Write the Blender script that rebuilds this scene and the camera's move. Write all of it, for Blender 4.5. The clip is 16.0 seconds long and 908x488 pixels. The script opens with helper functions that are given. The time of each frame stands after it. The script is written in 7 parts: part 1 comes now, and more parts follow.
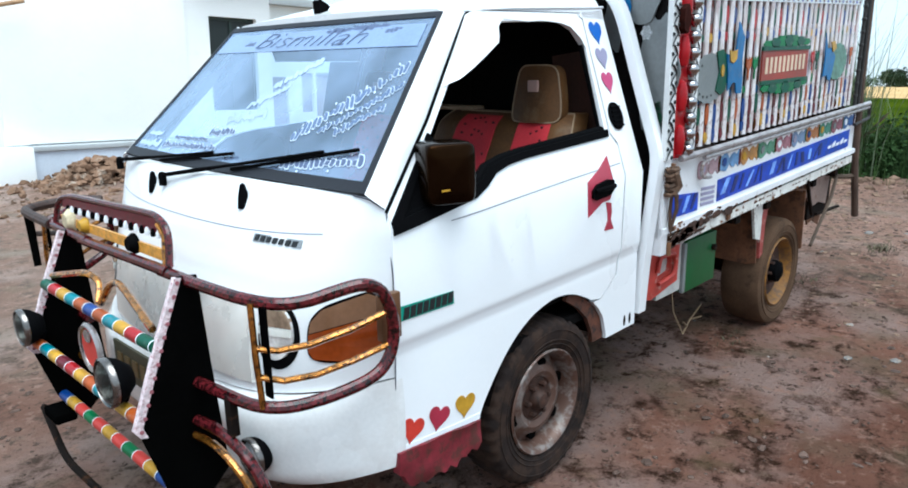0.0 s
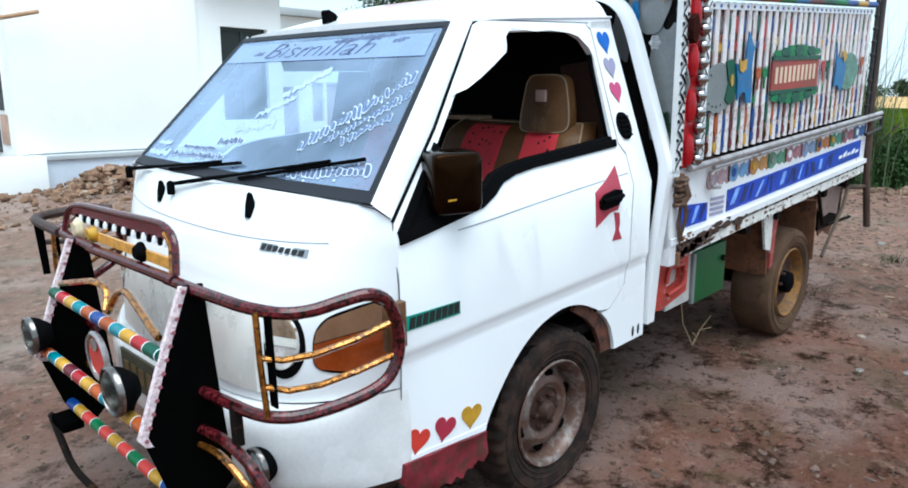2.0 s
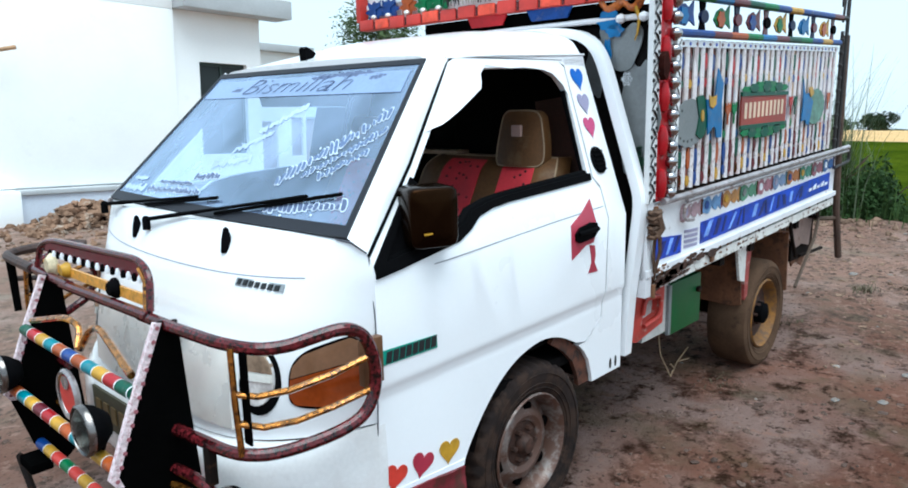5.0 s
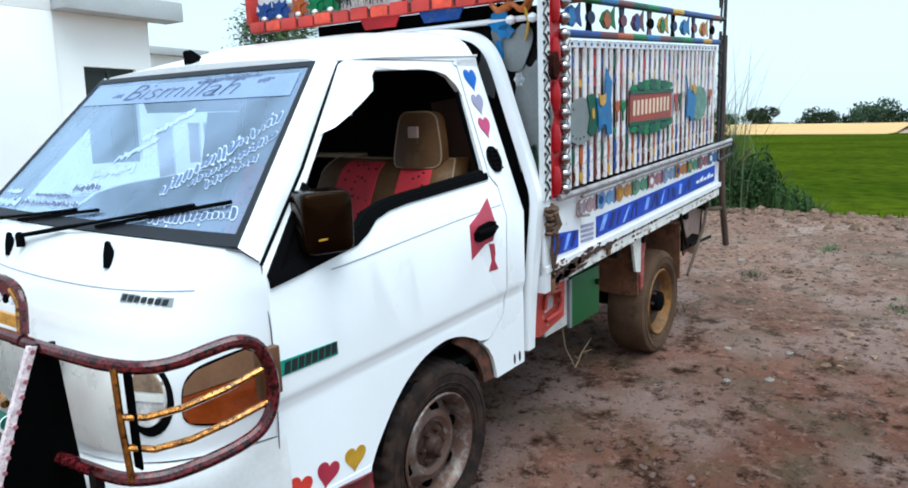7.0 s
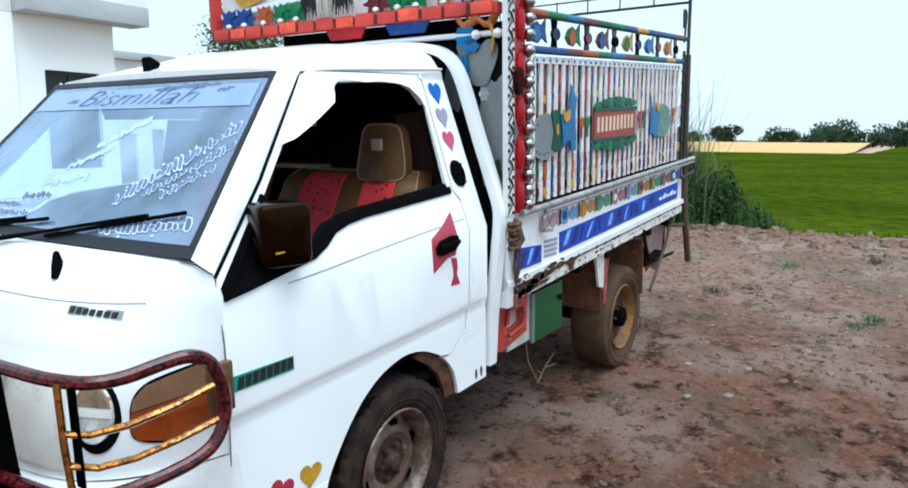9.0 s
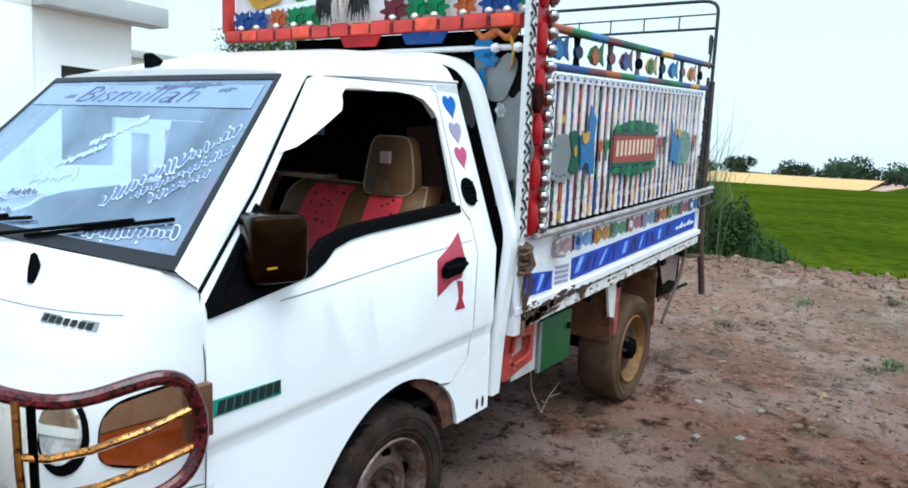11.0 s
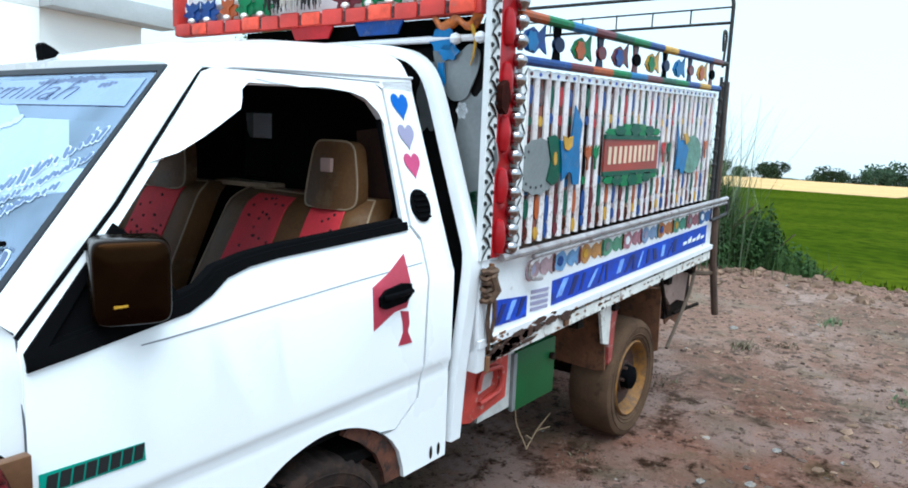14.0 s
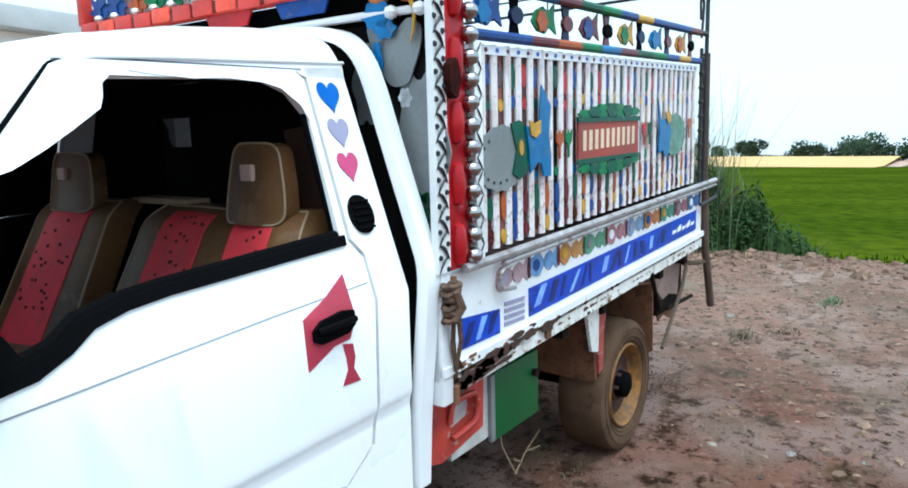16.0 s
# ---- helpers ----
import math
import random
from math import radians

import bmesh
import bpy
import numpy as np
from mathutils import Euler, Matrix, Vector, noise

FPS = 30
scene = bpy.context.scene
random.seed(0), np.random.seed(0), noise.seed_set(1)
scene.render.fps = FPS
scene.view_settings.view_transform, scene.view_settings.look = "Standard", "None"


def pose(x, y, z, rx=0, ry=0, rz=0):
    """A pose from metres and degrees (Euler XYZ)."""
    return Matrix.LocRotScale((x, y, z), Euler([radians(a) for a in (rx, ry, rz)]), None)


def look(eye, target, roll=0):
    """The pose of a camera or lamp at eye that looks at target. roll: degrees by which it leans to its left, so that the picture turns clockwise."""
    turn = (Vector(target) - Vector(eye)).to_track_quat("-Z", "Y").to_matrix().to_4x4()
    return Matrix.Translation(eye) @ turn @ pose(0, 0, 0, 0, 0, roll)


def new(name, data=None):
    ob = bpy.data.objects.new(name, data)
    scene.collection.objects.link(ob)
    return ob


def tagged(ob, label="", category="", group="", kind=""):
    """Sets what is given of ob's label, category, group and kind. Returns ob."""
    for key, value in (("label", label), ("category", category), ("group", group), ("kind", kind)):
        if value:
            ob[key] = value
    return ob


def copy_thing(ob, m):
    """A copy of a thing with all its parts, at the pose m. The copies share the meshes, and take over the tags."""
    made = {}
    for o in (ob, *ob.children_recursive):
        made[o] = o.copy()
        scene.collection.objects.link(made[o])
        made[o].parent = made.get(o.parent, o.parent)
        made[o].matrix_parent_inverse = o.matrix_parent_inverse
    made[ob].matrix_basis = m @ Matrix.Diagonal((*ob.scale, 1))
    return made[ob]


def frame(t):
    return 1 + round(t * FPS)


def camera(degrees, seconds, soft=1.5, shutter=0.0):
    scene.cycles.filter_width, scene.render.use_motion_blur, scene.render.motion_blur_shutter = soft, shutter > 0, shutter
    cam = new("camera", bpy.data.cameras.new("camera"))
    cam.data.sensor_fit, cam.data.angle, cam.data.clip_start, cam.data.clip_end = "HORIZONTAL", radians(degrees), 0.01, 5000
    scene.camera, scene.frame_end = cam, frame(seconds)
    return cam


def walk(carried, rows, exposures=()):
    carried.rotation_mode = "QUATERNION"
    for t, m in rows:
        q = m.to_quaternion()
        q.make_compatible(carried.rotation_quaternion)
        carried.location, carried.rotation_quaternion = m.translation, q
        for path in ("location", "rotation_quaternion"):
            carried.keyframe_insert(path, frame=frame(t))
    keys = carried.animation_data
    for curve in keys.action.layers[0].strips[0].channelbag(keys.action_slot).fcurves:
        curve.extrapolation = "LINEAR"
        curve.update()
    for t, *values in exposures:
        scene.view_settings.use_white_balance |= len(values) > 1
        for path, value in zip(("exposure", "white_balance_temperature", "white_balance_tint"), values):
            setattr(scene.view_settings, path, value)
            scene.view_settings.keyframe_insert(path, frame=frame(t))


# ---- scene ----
cam = camera(64.9, 16.0, soft=1.8)
PATH = [
    (0, (-2.184, -2.363, 1.686), (-0.788, -1.019, 1.19), -1.1),
    (0.5, (-2.177, -2.362, 1.675), (-0.787, -1.019, 1.161), -1.2),
    (1, (-2.174, -2.361, 1.681), (-0.772, -1.019, 1.198), -1.0),
    (1.5, (-2.17, -2.36, 1.676), (-0.797, -0.991, 1.186), -1.4),
    (2, (-2.171, -2.364, 1.685), (-0.789, -0.997, 1.215), -1.1),
    (2.5, (-2.176, -2.365, 1.69), (-0.784, -1.004, 1.235), -0.8),
    (3, (-2.183, -2.37, 1.698), (-0.799, -0.981, 1.302), -1.0),
    (5.5, (-2.17, -2.384, 1.689), (-0.724, -1.055, 1.311), -1.0),
    (6, (-2.17, -2.39, 1.693), (-0.709, -1.076, 1.323), -1.0),
    (6.5, (-2.152, -2.401, 1.693), (-0.622, -1.171, 1.308), -1.6),
    (7, (-2.136, -2.41, 1.69), (-0.544, -1.263, 1.306), -2.1),
    (7.5, (-2.126, -2.418, 1.689), (-0.524, -1.281, 1.312), -2.8),
    (8, (-2.116, -2.422, 1.696), (-0.49, -1.314, 1.339), -2.3),
    (10.5, (-2.041, -2.407, 1.694), (-0.401, -1.317, 1.341), 1.1),
    (11, (-1.969, -2.334, 1.691), (-0.328, -1.234, 1.38), 2.1),
    (11.5, (-1.909, -2.257, 1.7), (-0.25, -1.181, 1.398), 3.4),
    (12, (-1.849, -2.207, 1.701), (-0.172, -1.153, 1.425), 2.6),
    (12.5, (-1.784, -2.212, 1.695), (-0.092, -1.198, 1.367), 1.5),
    (13, (-1.646, -2.235, 1.681), (0.035, -1.199, 1.363), 1.2),
    (13.5, (-1.516, -2.296, 1.71), (0.048, -1.084, 1.415), 1.9),
    (14, (-1.453, -2.32, 1.7), (0.144, -1.155, 1.398), 2.3),
    (14.5, (-1.361, -2.257, 1.692), (0.241, -1.108, 1.358), 2.9),
    (15, (-1.267, -2.19, 1.7), (0.392, -1.104, 1.435), 1.1),
    (15.5, (-1.175, -2.163, 1.675), (0.502, -1.112, 1.387), -1.3),
    (16, (-1.055, -2.161, 1.676), (0.564, -1.027, 1.37), -1.5),
]
# the ground under the truck climbs towards its rear: the path is given in the truck's own axes
SLOPE = pose(0, 0, 0, 0, -2.2, 0)
walk(cam, [(t, SLOPE @ look(eye, target, roll)) for t, eye, target, roll in PATH], [(0, 0.56, 5480, -2), (6, 0.49, 5450, -3), (10.5, 0.53, 5450, -4), (13, 0.63, 5400, -4), (16, 0.75, 5300, -6)])

# ---- sky, sun ----
world = bpy.data.worlds.new("sky")
scene.world = world
world.use_nodes = True
wn, wl = world.node_tree.nodes, world.node_tree.links
sky = wn.new("ShaderNodeTexSky")
sky.sky_type, sky.sun_disc = "NISHITA", False
sky.sun_elevation, sky.sun_rotation = radians(70), radians(-148)
sky.air_density, sky.dust_density, sky.ozone_density = 1.0, 3.0, 1.5
soft_white = wn.new("ShaderNodeMix")
soft_white.data_type = "RGBA"
soft_white.inputs[0].default_value = 0.66
soft_white.inputs[7].default_value = (11.5, 12.1, 12.5, 1)
wl.new(sky.outputs[0], soft_white.inputs[6])
wl.new(soft_white.outputs[2], wn["Background"].inputs[0])
wn["Background"].inputs[1].default_value = 0.086
sun = new("sun", bpy.data.lights.new("sun", "SUN"))
sun.data.energy, sun.data.angle, sun.data.color = 2.8, radians(52), (1.0, 0.96, 0.91)
sun.matrix_world = look((-7, -11.2, 36.3), (0, 0, 0))

# ---- materials ----
def rgb(h):
    c = [int(h[k:k + 2], 16) / 255 for k in (0, 2, 4)]
    return tuple((v / 12.92 if v < 0.04045 else ((v + 0.055) / 1.055) ** 2.4) for v in c)


MATS = {}


def mat(name, col, rough=0.5, metal=0.0, spread=0.12, scale=5.0, fine=70.0, bump=0.06, stain=None, amount=0.0, edge=0.62, coat=0.0, spec=0.5):
    """A painted or raw surface: colour varied at two scales, fine relief, and stains of a second colour."""
    if name in MATS:
        return MATS[name]
    m = bpy.data.materials.new(name)
    m.use_nodes = True
    n, l = m.node_tree.nodes, m.node_tree.links
    b = n["Principled BSDF"]
    co = n.new("ShaderNodeTexCoord")
    big, small = n.new("ShaderNodeTexNoise"), n.new("ShaderNodeTexNoise")
    big.inputs["Scale"].default_value, small.inputs["Scale"].default_value = scale, fine
    big.inputs["Detail"].default_value, small.inputs["Detail"].default_value = 6, 3
    l.new(co.outputs["Object"], big.inputs[0]), l.new(co.outputs["Object"], small.inputs[0])
    both = n.new("ShaderNodeMath")
    both.operation = "MULTIPLY_ADD"
    both.inputs[1].default_value = 0.4
    l.new(small.outputs[0], both.inputs[0]), l.new(big.outputs[0], both.inputs[2])
    ramp = n.new("ShaderNodeMapRange")
    ramp.inputs[1].default_value, ramp.inputs[2].default_value = 0.45, 0.95
    ramp.inputs[3].default_value, ramp.inputs[4].default_value = 1 - spread, 1 + spread
    l.new(both.outputs[0], ramp.inputs[0])
    tone = n.new("ShaderNodeMix")
    tone.data_type, tone.blend_type = "RGBA", "MULTIPLY"
    tone.inputs[0].default_value = 1
    tone.inputs[6].default_value = (*col, 1)
    l.new(ramp.outputs[0], tone.inputs[7])
    out = tone.outputs[2]
    if stain:
        spot = n.new("ShaderNodeTexNoise")
        spot.inputs["Scale"].default_value, spot.inputs["Detail"].default_value, spot.inputs["Roughness"].default_value = scale * 1.7, 10, 0.68
        l.new(co.outputs["Object"], spot.inputs[0])
        cut = n.new("ShaderNodeMapRange")
        cut.inputs[1].default_value, cut.inputs[2].default_value = edge, edge + 0.1
        cut.inputs[3].default_value, cut.inputs[4].default_value = 0, amount
        l.new(spot.outputs[0], cut.inputs[0])
        mix = n.new("ShaderNodeMix")
        mix.data_type = "RGBA"
        mix.inputs[7].default_value = (*stain, 1)
        l.new(cut.outputs[0], mix.inputs[0]), l.new(out, mix.inputs[6])
        out = mix.outputs[2]
    l.new(out, b.inputs["Base Color"])
    rr = n.new("ShaderNodeMapRange")
    rr.inputs[3].default_value, rr.inputs[4].default_value = max(0.03, rough - 0.12), min(1, rough + 0.12)
    l.new(big.outputs[0], rr.inputs[0]), l.new(rr.outputs[0], b.inputs["Roughness"])
    b.inputs["Metallic"].default_value = metal
    b.inputs["Coat Weight"].default_value = coat
    b.inputs["Specular IOR Level"].default_value = spec
    if bump:
        bp = n.new("ShaderNodeBump")
        bp.inputs["Strength"].default_value, bp.inputs["Distance"].default_value = bump, 0.004
        l.new(both.outputs[0], bp.inputs["Height"]), l.new(bp.outputs[0], b.inputs["Normal"])
    MATS[name] = m
    return m


def glass(name, tint, ior=1.5, haze=0.0, rough=0.02):
    m = bpy.data.materials.new(name)
    m.use_nodes = True
    n, l = m.node_tree.nodes, m.node_tree.links
    n.remove(n["Principled BSDF"])
    clear, shine, sky_veil = n.new("ShaderNodeBsdfTransparent"), n.new("ShaderNodeBsdfGlossy"), n.new("ShaderNodeBsdfDiffuse")
    clear.inputs[0].default_value = (*tint, 1)
    shine.inputs["Roughness"].default_value = rough
    # tinted gloss and a bluish diffuse veil paint the sky's glare onto the glass
    shine.inputs["Color"].default_value = (0.76, 0.9, 1.0, 1)
    sky_veil.inputs[0].default_value = (0.5, 0.64, 0.96, 1)
    co, spot = n.new("ShaderNodeTexCoord"), n.new("ShaderNodeTexNoise")
    spot.inputs["Scale"].default_value, spot.inputs["Detail"].default_value = 3, 8
    l.new(co.outputs["Object"], spot.inputs[0])
    cut = n.new("ShaderNodeMapRange")
    cut.inputs[1].default_value, cut.inputs[2].default_value = 0.3, 0.75
    cut.inputs[3].default_value, cut.inputs[4].default_value = haze * 0.4, haze * 1.6
    l.new(spot.outputs[0], cut.inputs[0])
    film = n.new("ShaderNodeMixShader")
    l.new(cut.outputs[0], film.inputs[0]), l.new(clear.outputs[0], film.inputs[1]), l.new(sky_veil.outputs[0], film.inputs[2])
    fr, mix = n.new("ShaderNodeFresnel"), n.new("ShaderNodeMixShader")
    fr.inputs[0].default_value = ior
    l.new(fr.outputs[0], mix.inputs[0]), l.new(film.outputs[0], mix.inputs[1]), l.new(shine.outputs[0], mix.inputs[2])
    l.new(mix.outputs[0], n["Material Output"].inputs[0])
    return m


RUST = (0.16, 0.07, 0.03)
WHITE = mat("white_cab_paint", (0.86, 0.86, 0.88), 0.3, spread=0.02, scale=2, bump=0.012, stain=(0.66, 0.62, 0.6), amount=0.3, edge=0.68, coat=0.6)
BED_WHITE = mat("worn_white_paint", (0.76, 0.75, 0.77), 0.5, spread=0.08, scale=6, bump=0.06, stain=RUST, amount=0.95, edge=0.63)
RED = mat("red_paint", rgb("9c0f1a"), 0.35, spread=0.3, scale=9, stain=(0.1, 0.015, 0.015), amount=0.6, spec=0.3)
SALMON = mat("faded_red_paint", rgb("b8342c"), 0.5, spread=0.2, scale=9, stain=(0.25, 0.04, 0.04), amount=0.7)
MAROON = mat("maroon_paint", rgb("5c1825"), 0.35, spread=0.3, scale=30, stain=(0.03, 0.02, 0.02), amount=0.8, edge=0.55, spec=0.25)
BROWN_PIPE = mat("maroon_lacquered_pipe", (0.085, 0.009, 0.012), 0.13, metal=0.0, spread=0.8, scale=40, stain=(0.003, 0.002, 0.002), amount=0.95, edge=0.48, bump=0.2, spec=0.42)
OLD_PIPE = mat("dark_rusty_pipe", (0.045, 0.022, 0.016), 0.6, spread=0.5, scale=20, stain=(0.01, 0.005, 0.004), amount=0.9, edge=0.5)
BRASS = mat("orange_brass_tape", (0.42, 0.17, 0.028), 0.2, metal=0.75, spread=0.6, scale=38, stain=(0.02, 0.006, 0.003), amount=0.97, edge=0.5, bump=0.3, coat=0.4)
BLACK = mat("black_plastic", (0.0025, 0.0025, 0.003), 0.8, spread=0.3, bump=0.1, spec=0.03)
BLACK_STEEL = mat("black_painted_steel", (0.002, 0.002, 0.002), 0.9, spread=0.3, bump=0.05, spec=0.0)
RUBBER = mat("tyre_rubber", (0.016, 0.01, 0.0085), 0.85, spread=0.5, scale=8, bump=0.3, stain=(0.048, 0.027, 0.018), amount=0.6, edge=0.47, spec=0.2)
MUDDY_RUBBER = mat("mud_dried_tyre", (0.088, 0.052, 0.032), 0.9, spread=0.3, scale=7, bump=0.25, stain=(0.045, 0.028, 0.019), amount=0.7, edge=0.55, spec=0.1)
SILVER = mat("silver_wheel_paint", (0.19, 0.155, 0.14), 0.45, metal=0.3, spread=0.35, scale=9, stain=(0.09, 0.04, 0.025), amount=0.9, edge=0.42)
HUB_RUST = mat("rusty_hub_metal", (0.05, 0.021, 0.013), 0.7, metal=0.2, spread=0.6, scale=30, stain=(0.02, 0.009, 0.006), amount=0.8, edge=0.5)
# near-black so that the wheel arch's shade is in the colour
ARCH_DARK = mat("arch_shade_black", (0.004, 0.003, 0.003), 0.95, spread=0.4, bump=0.2, spec=0.05)
YELLOW = mat("yellow_wheel_paint", rgb("7c5218"), 0.7, spread=0.4, scale=9, stain=(0.09, 0.045, 0.02), amount=0.8, edge=0.46)
CHROME = mat("dull_chrome", (0.42, 0.4, 0.41), 0.2, metal=1.0, spread=0.2, scale=20, stain=(0.25, 0.16, 0.1), amount=0.6)
GREY_SHEET = mat("grey_steel_sheet", (0.2, 0.21, 0.215), 0.5, metal=0.2, spread=0.2, scale=6, stain=(0.3, 0.2, 0.12), amount=0.3)
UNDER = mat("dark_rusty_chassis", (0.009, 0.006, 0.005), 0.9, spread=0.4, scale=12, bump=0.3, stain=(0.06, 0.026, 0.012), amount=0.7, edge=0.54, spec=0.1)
MUD = mat("mud_splashed_rubber", (0.165, 0.07, 0.033), 0.9, spread=0.35, scale=9, bump=0.2, stain=(0.05, 0.028, 0.018), amount=0.7, edge=0.5)
GREEN_BOX = mat("green_toolbox_paint", rgb("0d4c20"), 0.5, spread=0.2, scale=7, stain=RUST, amount=0.8, edge=0.67)
GRIME = dict(stain=(0.2, 0.17, 0.15), amount=0.45, edge=0.57, spec=0.25)
GREEN = mat("green_paint", rgb("1a6a3c"), 0.45, spread=0.3, scale=16, **GRIME)
DEEP_GREEN = mat("dark_green_paint", rgb("0d4a38"), 0.45, spread=0.3, scale=16, **GRIME)
BLUE = mat("blue_paint", rgb("183c7e"), 0.4, spread=0.3, scale=16, **GRIME)
SKY_BLUE = mat("light_blue_paint", rgb("24669c"), 0.4, spread=0.25, scale=16, **GRIME)
TEAL = mat("teal_tape", rgb("167380"), 0.35, spread=0.3, scale=20, **GRIME)
ORANGE = mat("orange_paint", rgb("9c4a1c"), 0.4, spread=0.3, scale=16, **GRIME)
GOLD = mat("yellow_paint", rgb("b58a2a"), 0.4, spread=0.3, scale=16, **GRIME)
PINK = mat("pink_vinyl", rgb("b64472"), 0.4, spread=0.1)
GREY_VINYL = mat("silver_grey_vinyl", rgb("9490ac"), 0.4, spread=0.06)
BLUE_VINYL = mat("blue_vinyl", rgb("175cb4"), 0.35, spread=0.06)
RED_VINYL = mat("crimson_vinyl", rgb("a02c42"), 0.4, spread=0.12, scale=14)
STRIPE = mat("blue_reflective_stripe", rgb("0c3cb0"), 0.35, spread=0.45, scale=14, stain=rgb("0d2360"), amount=0.8, edge=0.55)
INK = mat("black_lettering", (0.01, 0.012, 0.014), 0.5)
WHITE_VINYL = mat("white_vinyl", (0.82, 0.84, 0.88), 0.4, spread=0.05)
LAVENDER = mat("sun_strip_film", (0.24, 0.32, 0.5), 0.4, spread=0.15, scale=3)
LACE = mat("white_lace_tape", (0.72, 0.6, 0.62), 0.5, spread=0.35, scale=60, stain=(0.4, 0.16, 0.18), amount=0.8, edge=0.52)
HEAD_LENS = mat("headlamp_glass", (0.78, 0.77, 0.76), 0.1, metal=0.35, spread=0.5, scale=14, coat=1.0)
AMBER = mat("amber_lamp_lens", rgb("8a3c14"), 0.15, spread=0.25, scale=14, coat=1.0)
LAMP_TOP = mat("smoky_lamp_lens", rgb("755640"), 0.15, spread=0.2, coat=1.0)
REFLECTOR = mat("lamp_reflector_chrome", (0.62, 0.6, 0.55), 0.12, metal=1.0, spread=0.25, scale=16, stain=(0.2, 0.15, 0.1), amount=0.6, edge=0.6)
# near-black base puts the unlit cab's deep shade into the colour
CABIN = mat("shade_dark_cabin_lining", (0.004, 0.0035, 0.0035), 0.95, spread=0.2, spec=0.05)
SEAT_TAN = mat("tan_seat_cover", rgb("5c3c1c"), 0.6, spread=0.45, scale=5, bump=0.2, stain=(0.16, 0.1, 0.05), amount=0.6, edge=0.55)
SEAT_RED = mat("red_dotted_seat_fabric", rgb("d2343f"), 0.75, spread=0.15, scale=10, bump=0.2)
# faint mottling stands for the tan reflections in the bumper paint
MOTTLED_WHITE = mat("mottled_white_paint", (0.84, 0.83, 0.83), 0.25, spread=0.1, scale=3, bump=0.03, stain=(0.66, 0.62, 0.6), amount=0.3, edge=0.5, coat=1.0)
BOARD = mat("brown_stained_board", (0.10, 0.05, 0.032), 0.8, spread=0.6, scale=9, bump=0.2, stain=(0.34, 0.26, 0.2), amount=0.9, edge=0.58, spec=0.2)
WINDSCREEN = glass("windscreen_glass", (0.62, 0.77, 0.98), 2.1, haze=0.33)
CLEAR = glass("window_glass", (0.85, 0.9, 0.92), 1.5)
WALL = mat("white_limewash", (0.93, 0.93, 0.92), 0.9, spread=0.03, scale=1.2, fine=25, bump=0.15, stain=(0.7, 0.68, 0.64), amount=0.3)
CORNICE = mat("weathered_cement", (0.45, 0.46, 0.47), 0.9, spread=0.12, scale=2, fine=30, bump=0.2, stain=(0.25, 0.25, 0.25), amount=0.5)
WOOD = mat("raw_timber", (0.36, 0.22, 0.12), 0.8, spread=0.3, scale=8, bump=0.2)
STONE = mat("rubble_stone", (0.095, 0.062, 0.05), 0.95, spread=0.55, scale=4, bump=0.4, spec=0.1)
PALE_STONE = mat("pale_rubble", (0.22, 0.19, 0.17), 0.95, spread=0.3, scale=6, bump=0.3, spec=0.1)
LEAF = mat("grey_green_reed", (0.13, 0.16, 0.09), 0.7, spread=0.35, scale=2)
SCRUB = mat("scrub_leaf", (0.034, 0.066, 0.02), 0.7, spread=0.6, scale=1.5, spec=0.1)
FAR_LEAF = mat("distant_foliage", (0.04, 0.06, 0.036), 0.85, spread=0.5, scale=0.4, spec=0.0)
BARK = mat("tree_bark", (0.09, 0.06, 0.045), 0.9, spread=0.3, bump=0.3)
TWIG = mat("dry_twig", (0.3, 0.2, 0.12), 0.9)

# ---- mesh helpers ----
V = Vector


def part(name, bm, material, parent=None, label="", sharp=35, category="", kind="", group=""):
    """Links a bmesh as one mesh object, under a thing or a part."""
    bmesh.ops.recalc_face_normals(bm, faces=bm.faces)
    me = bpy.data.meshes.new(name)
    for f in bm.faces:
        f.smooth = True
    bm.to_mesh(me)
    bm.free()
    me.set_sharp_from_angle(angle=radians(sharp))
    me.materials.append(material)
    ob = new(name, me)
    if parent:
        ob.parent = parent
    return tagged(ob, label, category, group, kind)


def box(lo, hi, bevel=0.0, bm=None):
    own = bmesh.new()
    r = bmesh.ops.create_cube(own, size=1)
    for v in own.verts:
        v.co = V([(lo[k] + hi[k]) / 2 + v.co[k] * (hi[k] - lo[k]) for k in range(3)])
    if bevel:
        bmesh.ops.bevel(own, geom=own.edges[:], offset=bevel, segments=2, affect="EDGES", profile=0.6)
    return merge(bm, own)


def merge(bm, own):
    if bm is None:
        return own
    me = bpy.data.meshes.new("tmp")
    own.to_mesh(me)
    own.free()
    bm.from_mesh(me)
    bpy.data.meshes.remove(me)
    return bm


